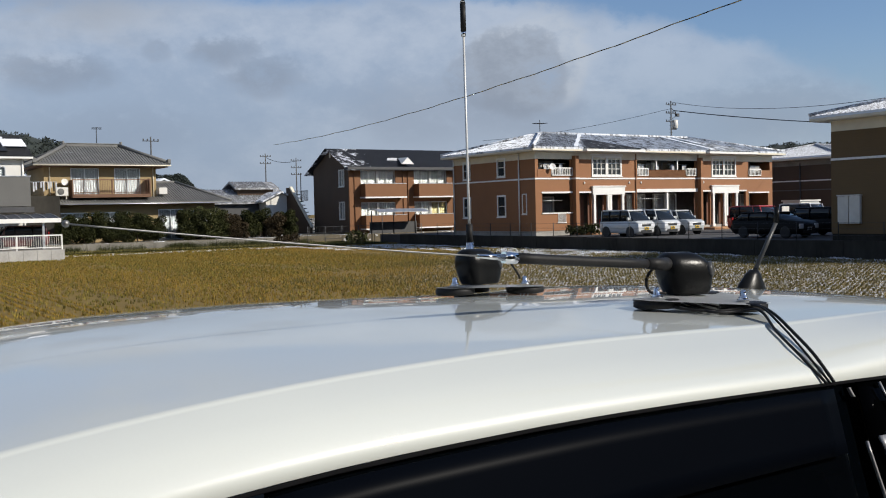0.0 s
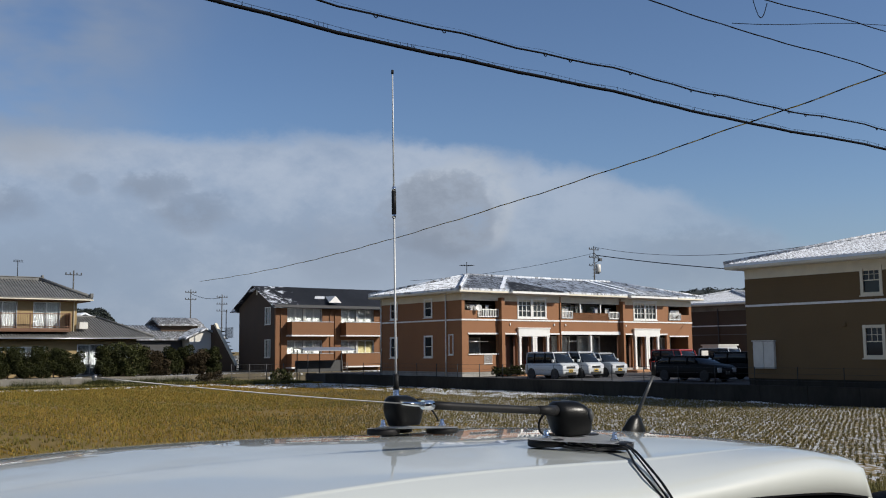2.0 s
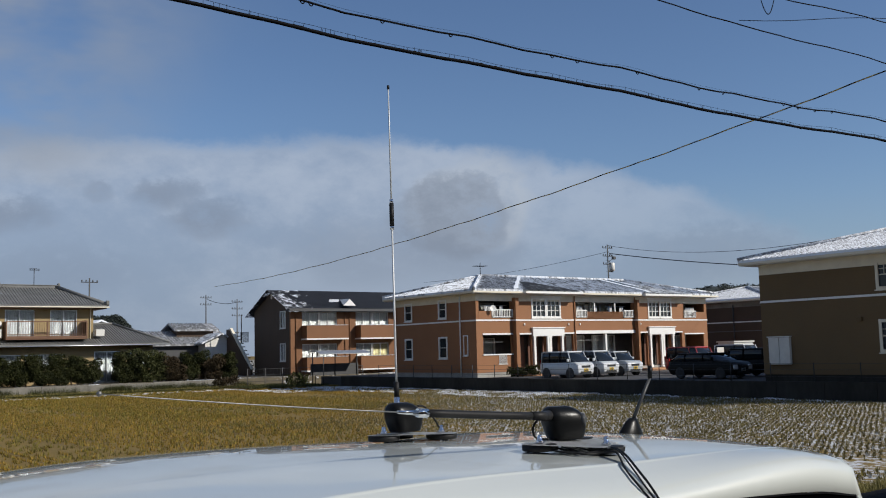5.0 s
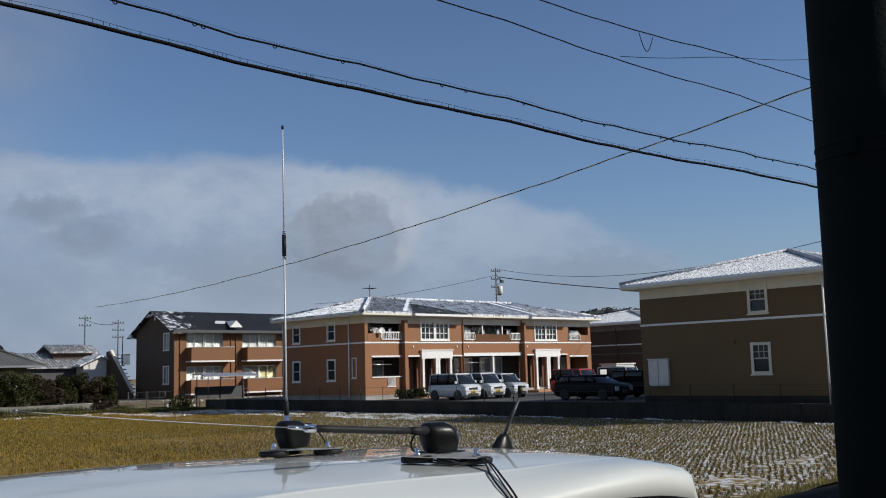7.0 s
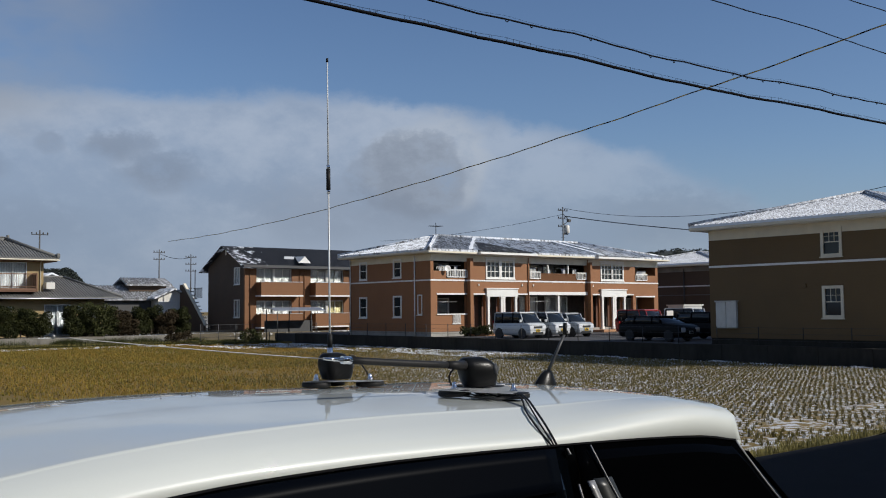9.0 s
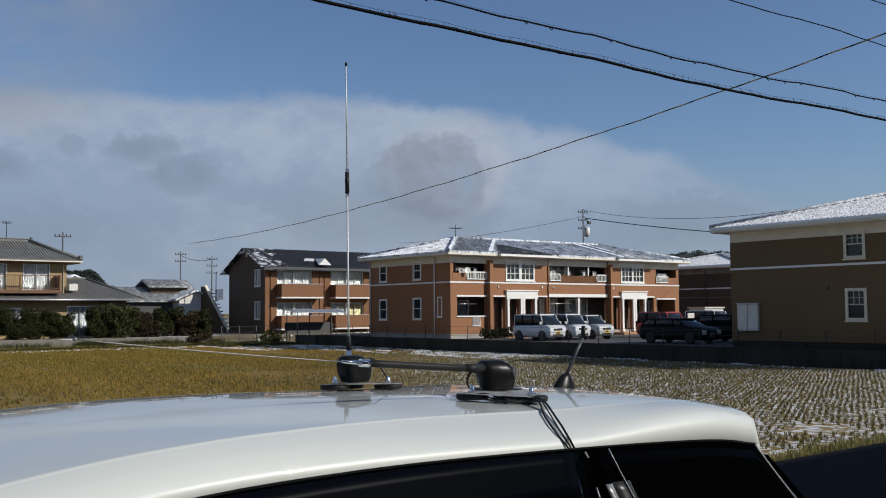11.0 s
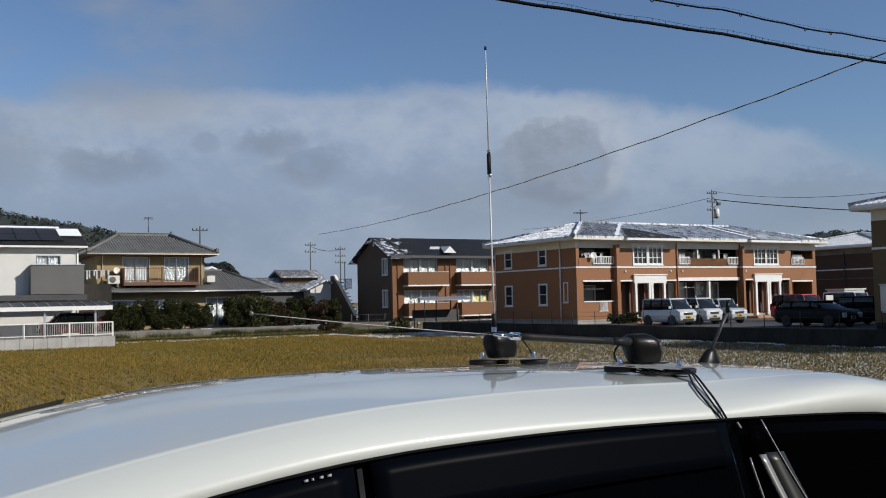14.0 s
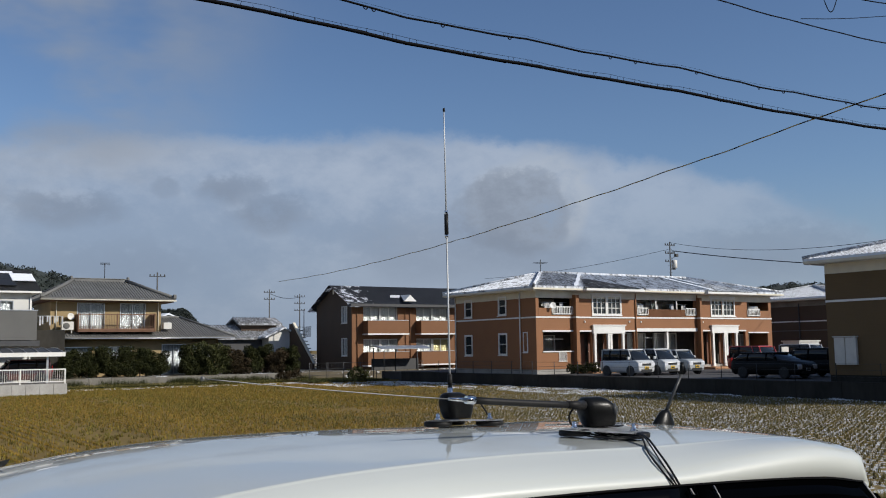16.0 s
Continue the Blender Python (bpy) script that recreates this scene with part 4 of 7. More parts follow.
for a, b in bays:
    for z0, z1, lo in ((3.25, 5.5, 3.14), (0.55, 2.68, 0.4)):
        for x0, x1 in ((a + 0.05, (a + b) / 2 - 0.1), ((a + b) / 2 + 0.1, b - 0.05)):
            window_unit(B3, x0, x1, z0 + 0.35, z1 - 0.08, 0.12, M["white"], bars=(2, 1), curtain=M["yellowcurtain"] if z0 < 1 and x0 > 7 else M["curtain"], sill=False)
        bal = part("balcony", boxes((a - 0.05, b + 0.55, -0.95, -0.85, lo, lo + 1.12), (a - 0.05, a + 0.05, -0.85, 0.0, lo, lo + 1.12), (b + 0.45, b + 0.55, -0.85, 0.0, lo, lo + 1.12)), M["orange"], B3, "orange balcony front")
        part("balcony_slab", boxes((a - 0.1, b + 0.6, -1.0, 0.0, lo - 0.12, lo)), M["white"], bal)
        part("rail_cap", boxes((a - 0.08, b + 0.58, -0.98, -0.82, lo + 1.12, lo + 1.17)), M["alu"], bal)
dm = bmesh.new()
vs = [dm.verts.new(p) for p in ((5.1, -0.35, 6.02), (6.4, -0.35, 6.02), (5.75, -0.35, 6.62), (5.75, 1.4, 6.66))]
for q in ((0, 1, 2), (0, 2, 3), (1, 3, 2)):
    dm.faces.new([vs[i] for i in q])
part("dormer", dm, M["white"], B3, "small white triangular dormer")
sp = boxes((4.0, 5.0, 0.3, 0.32, 6.36, 6.6))
bmesh.ops.rotate(sp, verts=sp.verts[:], cent=(4.5, 0.3, 6.4), matrix=Matrix.Rotation(0.4, 3, "X"))
part("snow_patch", sp, M["snow"], B3)
for x in (0.5, 5.4, 5.9, 10.8):
    part("downpipe", tube(((x, -0.06, 0), (x, -0.06, 5.5)), 0.04, 6), M["orange"], B3)
st = bmesh.new()
prof = [(6.2, 0.0), (6.2, 0.55), (10.6, 4.3), (11.5, 4.3), (11.5, 0.0)]
prism(prof, -0.75, -0.6, st)
part("stair_wall", swap(st), M["darkbrown"], B3, "dark outside stair wall")
part("stair_handrail", swap(prism([(6.1, 0.5), (6.1, 0.62), (10.55, 4.42), (10.7, 4.3)], -0.8, -0.55)), M["cream"], B3, "pale sloping stair coping")
for z in range(12):
    part("stair_step", boxes((-0.6, 0.0, 6.4 + z * 0.36, 6.9 + z * 0.36, 0.2 + z * 0.34, 0.28 + z * 0.34)), M["darkgrey"], B3)
part("landing_post", tube(((-0.5, 8.7, 2.9), (-0.5, 8.7, 5.6)), 0.04, 6), M["darkmetal"], B3)
part("landing_rail", boxes((-0.62, -0.58, 7.0, 8.8, 3.9, 3.95), *[(-0.62, -0.59, 7.0 + 0.15 * i, 7.02 + 0.15 * i, 3.0, 3.9) for i in range(12)]), M["darkmetal"], B3)
part("chimney_vent", swap(boxes((3.4, 3.65, -0.03, 0.0, 6.75, 7.2))), M["cream"], B3)

# bicycle shelter and yard fence in front of it
sh = thing("bicycle_shelter", at(-1.9, 38.6, 0.0), "small bicycle shelter with a curved grey roof", "shelter")
arc = [(2.0 * i / 10, 1.72 + 0.33 * math.sin(math.pi * (0.08 + 0.062 * i))) for i in range(11)]
part("shelter_roof", swap(prism(arc + [(y, z - 0.05) for y, z in arc[::-1]], 0.0, 4.6)), M["alu"], sh)
for x in (0.25, 2.3, 4.35):
    part("post", tube(((x, 1.8, -0.7), (x, 1.8, 1.9)), 0.04, 8), M["darkmetal"], sh)
part("post", tube(((0.25, 0.1, -0.7), (0.25, 0.1, 1.8)), 0.03, 8), M["darkmetal"], sh)
part("side_panel", boxes((0.1, 4.5, 1.84, 1.88, 0.1, 1.0)), M["darkgrey"], sh)
solo("ground_shelter_yard", boxes((-8, -0.55, 38.3, 44.3, FIELD - 0.4, -0.62)), field_mat, ROAD, "rough grassy strip by the bicycle shelter", "ground", kind="structure")
yf = thing("fence", at(-6.5, 42.0, -0.62), "pale mesh yard fence before the dark-gabled block", "fence")
for i in range(8):
    part("post", tube(((i * 1.5, 0, 0), (i * 1.5, 0, 1.4)), 0.03, 6), M["farpole"], yf)
for z in (0.4, 0.9, 1.35):
    part("rail", tube(((0, 0, z), (10.5, 0, z)), 0.015, 5), M["farpole"], yf)
for i in range(70):
    x = 0.15 * i
    part("bar", tube(((x, 0.02, 0.3), (x, 0.02, 1.35)), 0.006, 4), M["farpole"], yf) if i % 2 else None

# ---- old tiled house ----
H = thing("house", at(-24.3, 48.0), "old two-storey ochre house with grey tiled hip roofs", "house")
low_holes = [(0.6, 2.6, 0.5, 2.2), (3.0, 5.6, 1.4, 2.2), (8.05, 9.9, 0.1, 2.35), (10.6, 12.2, 0.9, 2.2)]
part("wall", wall(bmesh.new(), 0.0, 12.6, -0.1, 3.0, 0.3, 0.5, low_holes), M["ochre"], H)
part("wall", boxes((0.0, 0.2, 0.5, 8.0, -0.1, 3.0), (12.4, 12.6, 0.5, 8.0, -0.1, 3.0), (0.2, 12.4, 7.8, 8.0, -0.1, 3.0)), M["ochre"], H)
up_holes = [(1.65, 3.6, 3.62, 5.55), (4.85, 6.7, 3.62, 5.55)]
part("wall", wall(bmesh.new(), -0.3, 8.0, 3.0, 5.72, 0.6, 0.8, up_holes), M["ochre"], H, "ochre stucco upper wall")
part("wall", boxes((-0.3, -0.1, 0.8, 7.0, 3.0, 5.72), (7.8, 8.0, 0.8, 7.0, 3.0, 5.72), (-0.1, 7.8, 6.8, 7.0, 3.0, 5.72)), M["ochre"], H)
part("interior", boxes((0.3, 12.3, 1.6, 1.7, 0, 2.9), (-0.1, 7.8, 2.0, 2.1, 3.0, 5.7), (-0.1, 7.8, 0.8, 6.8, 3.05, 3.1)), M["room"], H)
tiled_roof(H, (-1.15, 8.85, -0.35, 7.75, 5.92, 7.5, 2.0, 6.0), 0.21, M["rooftile"], M["rooftile"], "grey tiled hip roof")
tiled_roof(H, (-1.0, 13.6, -0.75, 9.0, 2.98, 4.62, 1.8, 10.6), 0.21, M["rooftile"], M["rooftile"], "grey tiled lower roof")
part("ridge_stack", boxes((1.85, 6.15, 3.58, 3.82, 7.42, 7.66), (1.7, 6.3, 3.54, 3.86, 7.66, 7.72), bevel=0.015), M["rooftile"], H, "stacked grey ridge tiles")
for x in (1.72, 6.12):
    part("ridge_end_tile", boxes((x, x + 0.16, 3.5, 3.9, 7.4, 7.86), bevel=0.05), M["rooftile"], H)
for xe, ye, xr in ((-1.1, -0.3, 2.0), (8.8, -0.3, 6.0)):
    part("hip_stack", tube(((xe, ye, 6.02), ((xe + xr) / 2, (ye + 3.7) / 2, 6.78), (xr, 3.7, 7.6)), 0.14, 8), M["rooftile"], H)
    part("hip_end_tile", boxes((xe - 0.12, xe + 0.12, ye - 0.1, ye + 0.14, 5.96, 6.3), bevel=0.04), M["rooftile"], H)
part("eave_board", boxes((-1.05, 8.75, -0.25, 7.6, 5.66, 5.76)), M["wood"], H)
part("gutter", tube(((-1.2, -0.42, 5.78), (8.9, -0.42, 5.78)), 0.05, 6), M["cream"], H)
part("gutter", tube(((-1.0, -0.82, 2.86), (13.6, -0.82, 2.86)), 0.05, 6), M["alu"], H)
for x0, x1 in ((1.65, 3.6), (4.85, 6.7)):
    window_unit(H, x0, x1, 3.62, 5.55, 0.6, M["alu"], bars=(2, 1), fw=0.05, curtain=M["shadecurtain"])
for x0, x1, z0, z1 in low_holes:
    window_unit(H, x0, x1, z0, z1, 0.3, M["alu"], bars=(2, 1), fw=0.05, curtain=M["shadecurtain"])
ba = part("balcony", boxes((1.45, 7.25, -0.5, 0.6, 3.36, 3.5), (1.45, 7.25, -0.52, -0.46, 3.46, 3.62), bevel=0.01), M["wood"], H, "reddish-brown wooden balcony")
part("handrail", boxes((1.45, 7.25, -0.5, -0.45, 4.66, 4.73), (1.45, 7.25, -0.49, -0.46, 3.72, 3.76)), M["wood"], ba)
for i in range(46):
    x = 1.5 + i * 0.125
    part("baluster", boxes((x, x + 0.015, -0.485, -0.465, 3.62, 4.66)), M["wood"], ba)
for x in (1.45, 4.3, 7.15):
    part("post", boxes((x, x + 0.09, -0.52, -0.43, 3.4, 4.75)), M["wood"], ba)
parts("end_panel", ((7.15, 7.22, -0.42, 0.58, 3.5, 4.78), (1.47, 1.52, -0.42, 0.58, 3.5, 4.7)), M["wood"], ba)
ac = part("air_conditioner", boxes((0.35, 1.2, -0.3, 0.1, 3.52, 4.14), bevel=0.02), M["acwhite"], H, "cream air conditioner unit on a stand")
fan = part("fan_grille", lathe([(0.23, 0), (0.24, 0.015), (0.2, 0.02), (0.05, 0.03)], 18), M["grey"], ac)
fan.matrix_basis = pose(0.68, -0.3, 3.83, 90, 0, 0)
parts("stand", ((0.42, 0.47, -0.25, 0.05, 3.26, 3.52), (1.05, 1.1, -0.25, 0.05, 3.26, 3.52)), M["acwhite"], ac)
d2 = part("satellite_dish", lathe([(0.02, 0), (0.14, 0.02), (0.24, 0.07), (0.27, 0.1), (0.255, 0.1), (0.12, 0.035), (0.02, 0.02)], 20), M["acwhite"], H, "white satellite dish")
d2.matrix_basis = pose(1.05, 0.25, 4.52, 78, 0, 15)
ac2 = part("air_conditioner", boxes((8.1, 8.75, 0.2, 0.6, 3.6, 4.1), bevel=0.02), M["acwhite"], H, "cream air conditioner unit")
part("mast", tube(((4.35, 3.7, 7.4), (4.35, 3.7, 9.0)), 0.03, 6), M["darkmetal"], H, "television antenna mast")
for i in range(4):
    part("antenna_rod", tube(((4.0, 3.7, 8.98 - i * 0.05), (4.75, 3.7, 8.98 - i * 0.05)), 0.012, 5), M["darkmetal"], H)
for x in (0.1, 7.75):
    part("downpipe", tube(((x, 0.52, 3.1), (x, 0.52, 5.6), (x - 0.1, -0.3, 5.75)), 0.04, 6), M["cream"], H)

# ---- white modern house, its carport and the car under it ----
Wh = thing("house", at(-38.6, 42.0), "white rendered house with grey balcony and rooftop solar panels", "house")
part("wall", wall(bmesh.new(), 0.0, 11.5, -0.1, 5.9, 0, 0.2, ((8.78, 10.36, 4.68, 5.36), (2.0, 4.5, 0.2, 2.2))), M["whitewall"], Wh)
part("wall", boxes((11.3, 11.5, 0.2, 8.0, -0.1, 5.9), (0, 0.2, 0.2, 8.0, -0.1, 5.9), (0.2, 11.3, 7.8, 8, -0.1, 5.9), (0.2, 11.3, 1.5, 1.6, 0, 5.8)), M["whitewall"], Wh)
part("eave_board", boxes((-0.5, 12.0, -0.55, 8.5, 5.86, 6.0)), M["white"], Wh)
wr = bmesh.new()
q = [wr.verts.new(p) for p in ((-0.5, -0.6, 6.02), (12.0, -0.6, 6.02), (12.0, 4.2, 7.75), (-0.5, 4.2, 7.75))]
wr.faces.new(q)
q = [wr.verts.new(p) for p in ((-0.5, 4.2, 7.75), (12.0, 4.2, 7.75), (12.0, 8.6, 6.02), (-0.5, 8.6, 6.02))]
wr.faces.new(q)
bmesh.ops.solidify(wr, geom=wr.faces[:], thickness=0.12)
part("roof", wr, M["darkgrey"], Wh, "dark metal roof")
for i in range(7):
    for j in range(2):
        p = boxes((0, 1.45, 0, 1.45, 0, 0.05), bevel=0.008)
        ob = part("solar_panel", p, M["solar"], Wh)
        ob.matrix_basis = pose(0.1 + i * 1.5, 0.1 + j * 1.42, 6.36 + j * 0.51, 19.8, 0, 0)
sn = part("snow_cover", boxes((0, 10.9, 0, 0.35, 0, 0.06), (10.6, 12.1, -1.9, -0.2, 0, 0.07), bevel=0.02), M["snow"], Wh, "snow left on the roof")
sn.matrix_basis = pose(-0.2, 2.85, 7.40, 19.8, 0, 0)
window_unit(Wh, 8.85, 10.3, 4.74, 5.3, 0.0, M["alu"], bars=(2, 1), fw=0.05, curtain=M["shadecurtain"])
part("balcony", boxes((8.3, 11.65, -1.15, -1.0, 2.7, 4.65), (8.3, 8.45, -1.0, 0.0, 2.7, 4.65), (11.5, 11.65, -1.0, 0.0, 2.7, 4.65), (8.45, 11.5, -1.0, 0.0, 2.7, 2.85)), M["grey"], Wh, "plain grey balcony box")
part("rail_cap", boxes((8.25, 11.7, -1.2, -0.95, 4.65, 4.7)), M["alu"], Wh)
part("downpipe", tube(((11.4, -0.06, 0.2), (11.4, -0.06, 5.9)), 0.045, 6), M["white"], Wh)
part("porch_wall", boxes((-0.5, 11.8, -1.4, -0.1, 2.3, 2.66)), M["darkgrey"], Wh, "dark lower eave")
cp = thing("carport", at(-40.0, 36.0, -0.05), "aluminium carport with a translucent grey roof", "carport")
cr = bmesh.new()
for i in range(10):
    a0, a1 = i / 10, (i + 1) / 10
    zz = lambda a: 1.86 + 0.34 * math.sin(a * 1.9)
    f = [cr.verts.new(p) for p in ((0, -0.1 + a0 * 4.2, zz(a0)), (13.8, -0.1 + a0 * 4.2, zz(a0)), (13.8, -0.1 + a1 * 4.2, zz(a1)), (0, -0.1 + a1 * 4.2, zz(a1)))]
    cr.faces.new(f)
bmesh.ops.remove_doubles(cr, verts=cr.verts[:], dist=1e-5)
bmesh.ops.solidify(cr, geom=cr.faces[:], thickness=0.03)
part("roof_panel", cr, M["polycarb"], cp)
part("roof_edge", boxes((-0.05, 13.85, -0.18, -0.1, 1.66, 1.92)), M["white"], cp, "bright aluminium edge beam")
for i in range(20):
    part("rafter", tube([(0.1 + i * 0.72, -0.12 + 4.2 * a / 8, 1.89 + 0.34 * math.sin(a / 8 * 1.9)) for a in range(9)], 0.025, 6), M["alu"], cp)
for x in (0.5, 5.2, 9.85, 12.85):
    part("post", boxes((x - 0.06, x + 0.06, 0.1, 0.22, 0.0, 1.8)), M["alu"], cp)
ra = thing("railing", at(-40.0, 35.52, -0.07), "white metal railing on the block wall", "railing")
part("top_rail", boxes((0, 13.8, -0.03, 0.03, 0.86, 0.93)), M["white"], ra)
part("bottom_rail", boxes((0, 13.8, -0.02, 0.02, 0.12, 0.17)), M["white"], ra)
bar_me = mesh_of("bar", boxes((-0.009, 0.009, -0.009, 0.009, 0.17, 0.86)), M["acwhite"])
for i in range(105):
    ob = new("bar", bar_me)
    ob.parent = ra
    ob.location = (0.1 + i * 0.131, 0, 0)
for i in range(6):
    part("post", boxes((13.75 - i * 2.6, 13.82 - i * 2.6, -0.035, 0.035, 0.0, 0.93)), M["white"], ra)
ln = thing("laundry", at(-26.5, 46.5, 3.4), "washing hung on a line between the houses", "laundry")
part("line_pole", tube(((0, 0, 1.1), (2.4, 0, 1.1)), 0.02, 6), M["alu"], ln)
for i in range(14):
    part("garment", boxes((0.06 + i * 0.17, 0.17 + i * 0.17, -0.02, 0.02, 0.42 + 0.09 * ((i * 5) % 4), 1.08), bevel=0.01), M["cloth" if i % 3 else "shadeconcrete"], ln)
# near-black sheet that stands for the shade between the two houses
part("stand", boxes((-0.2, 2.6, 0.3, 0.4, -3.5, 0.1)), M["shadeconcrete"], ln)

# ---- distant roofs ----
def far_house(u, v, w, d, wall_h, ridge_h, mat, label, along=True, wallmat="darkgrey", ribs=0.3, turn=0.0):
    h = thing("house", at(u, v, 0, turn), label, "house", "distant houses")
    part("wall", boxes((0, w, 0, d, -0.1, wall_h)), M[wallmat], h)
    r = bmesh.new()
    if along:
        ol = [(-0.5, wall_h - 0.1), (-0.5, wall_h + 0.05), (d / 2, ridge_h), (d + 0.5, wall_h + 0.05), (d + 0.5, wall_h - 0.1), (d / 2, ridge_h - 0.15)]
        prism(ol, -0.4, w + 0.4, r)
        swap(r)
    else:
        ol = [(-0.5, wall_h - 0.1), (-0.5, wall_h + 0.05), (w / 2, ridge_h), (w + 0.5, wall_h + 0.05), (w + 0.5, wall_h - 0.1), (w / 2, ridge_h - 0.15)]
        prism(ol, -0.4, d + 0.4, r)
        part("gable", prism([(0.0, wall_h), (w / 2, ridge_h - 0.16), (w, wall_h)], 0.0, 0.2), M[wallmat], h)
    part("roof", r, M[mat], h)
    if along:
        ribsm = bmesh.new()
        k = int(w / ribs)
        for i in range(k):
            x = -0.3 + i * ribs
            tube(((x, -0.5, wall_h + 0.08), (x, d / 2, ridge_h + 0.03)), 0.05, 4, bm=ribsm)
        tagged(part("tile_ribbing", ribsm, M[mat], h), kind="stuff")
    return h


far_house(-14.2, 59.2, 3.6, 8, 4.3, 5.3, "roofsnow_full", "small grey-gabled house with snow on its tiles", along=False, turn=10)
far_house(-7.9, 60, 8.0, 6, 2.95, 4.3, "rooftile2", "long low house with snowy grey tiles")
far_house(-4.6, 61.4, 3.7, 2.6, 4.35, 5.05, "rooftile2", "raised tiled roof of a low house", wallmat="darkbrown")
far_house(-3.0, 58.4, 3.0, 5, 3.05, 4.0, "roofsnow", "low white-gabled outbuilding with snow", along=False, wallmat="whitewall")
far_house(-27.0, 56.0, 5.0, 6, 4.6, 5.6, "roofsnow_full", "neighbouring house with snow on its roof", wallmat="ochre")


def utility_pole(u, v, top, label, arms=2, drum=False, lean=0.0):
    p = thing("utility_pole", at(u, v), label, "utility pole", "distant utility poles")
    part("shaft", tube(((0, 0, -0.8), (lean, 0, top)), 0.11, 10, 0.06), M["farpole"], p)
    for k in range(arms):
        z = top - 0.4 - 0.9 * k
        part("crossarm", boxes((-0.75, 0.75, -0.035, 0.035, z - 0.035, z + 0.035)), M["darkmetal"], p)
        for x in (-0.68, -0.3, 0.3, 0.68):
            part("insulator", lathe([(0.04, z + 0.05), (0.07, z + 0.1), (0.04, z + 0.22)], 8, (x, 0, 0)), M["farpole"], p)
    if drum:
        part("transformer", lathe([(0.26, top - 2.9), (0.31, top - 2.85), (0.31, top - 2.05), (0.24, top - 2.0)], 14, (0.6, 0, 0)), M["acwhite"], p, "pale grey transformer drum")
        part("brace", tube(((0.0, 0, top - 0.7), (1.0, 0, top - 1.5)), 0.03, 6), M["darkmetal"], p)
        part("brace", tube(((0.0, 0, top - 2.0), (1.0, 0, top - 1.45)), 0.03, 6), M["darkmetal"], p)
        part("switch_box", boxes((0.75, 1.15, -0.15, 0.15, top - 1.62, top - 1.3), bevel=0.03), M["farpole"], p)
        part("bracket", boxes((0.0, 0.75, -0.06, 0.06, top - 3.05, top - 2.92)), M["darkmetal"], p)
        parts("step_bolt", [(-0.3, 0.3, -0.015, 0.015, top - 5 + 0.4 * i, top - 4.97 + 0.4 * i) for i in range(9)], M["darkmetal"], p)
    return p


utility_pole(10.5, 90, 9.7, "distant grey utility pole above the roofs", 2)
utility_pole(14.8, 90, 9.2, "distant grey utility pole above the roofs", 3)
utility_pole(-12.6, 62, 9.2, "utility pole behind the old house", 1)
PC = ROAD.inverted() @ Vector((25.1, 105.0, 0))
utility_pole(PC.x, PC.y, 13.0, "utility pole with a transformer behind the apartments", 3, drum=True)


# ---- overhead wires ----
def wire(name, pts, radius, mat, label, hanger="", seed=1):
    """A cable along pts; lashed: a loose strand and a messenger beside it; knobbed: small loops of slack under it."""
    w = thing(name, Matrix(), label, "cable")
    r = random.Random(seed)
    part("cable", tube(pts, radius, 6), M[mat], w)
    P = [Vector(p) for p in pts]
    if hanger == "lashed":
        strand = []
        for i in range(len(P) - 1):
            for k in range(4):
                c = P[i].lerp(P[i + 1], k / 4)
                strand.append(c + Vector((0, 0, 0.014 * math.sin(i * 2.3 + k * 1.4) + 0.010 * r.uniform(-1, 1))))
        part("lashed_strand", tube(strand, 0.009, 5), M["wire"], w)
    if hanger:
        lift = 0.060 if hanger == "lashed" else 0.035
        up = [p + Vector((0, 0, lift + 0.012 * math.sin(i * 1.7))) for i, p in enumerate(P)]
        part("messenger_wire", tube(up, 0.0024 if hanger == "lashed" else 0.0016, 5), M["wire"], w)
        cl = bmesh.new()
        for i in range(len(P) - 1):
            for s in range(r.randint(2, 5) if hanger == "lashed" else 0):
                f = r.random()
                c = P[i].lerp(P[i + 1], f)
                d = up[i].lerp(up[i + 1], min(1.0, f + r.uniform(-0.05, 0.05))) + Vector((0, 0, r.uniform(-0.012, 0.016)))
                tube((c, d), 0.0026, 4, bm=cl)
            if hanger == "knobbed" and r.random() < 0.4:
                c = P[i].lerp(P[i + 1], r.random())
                d = (P[i + 1] - P[i]).normalized()
                n = 7
                tube([c + d * 0.028 * math.cos(math.pi * k / n) - Vector((0, 0, 0.036 * math.sin(math.pi * k / n))) for k in range(n + 1)], 0.007, 5, bm=cl)
        tagged(part("hanger_rings", cl, M["wire"], w), kind="stuff")
    return w


def striped_wire(pts, radius, label):
    """A service wire in a spiral guard of yellow and black."""
    bm = tube(pts, radius, 6)
    bm.faces.ensure_lookup_table()
    for i in range(len(pts) - 1):
        for k in range(6):
            bm.faces[i * 6 + k].material_index = int((i + k * 1.2) % 7 >= 3.5)
    w = thing("service_wire", Matrix(), label, "cable")
    part("guard_sleeve", bm, [M["guard"], M["wire"]], w)
    return w


def along_road(u0, u1, z_left, z_mid, z_right, v, n=110, wob=0.007):
    out = []
    for i in range(n + 1):
        s = i / n
        u = u0 + (u1 - u0) * s
        k = (u + 39.0) / 20.0
        z = z_left + (z_right - z_left) * k + 4 * (z_mid - (z_left + z_right) / 2) * k * (1 - k)
        out.append(ROAD @ Vector((u, v + 0.05 * math.sin(u * 0.9), z + wob * (math.sin(u * 2.1) + 0.7 * math.sin(u * 4.7 + 1.0)))))
    return out


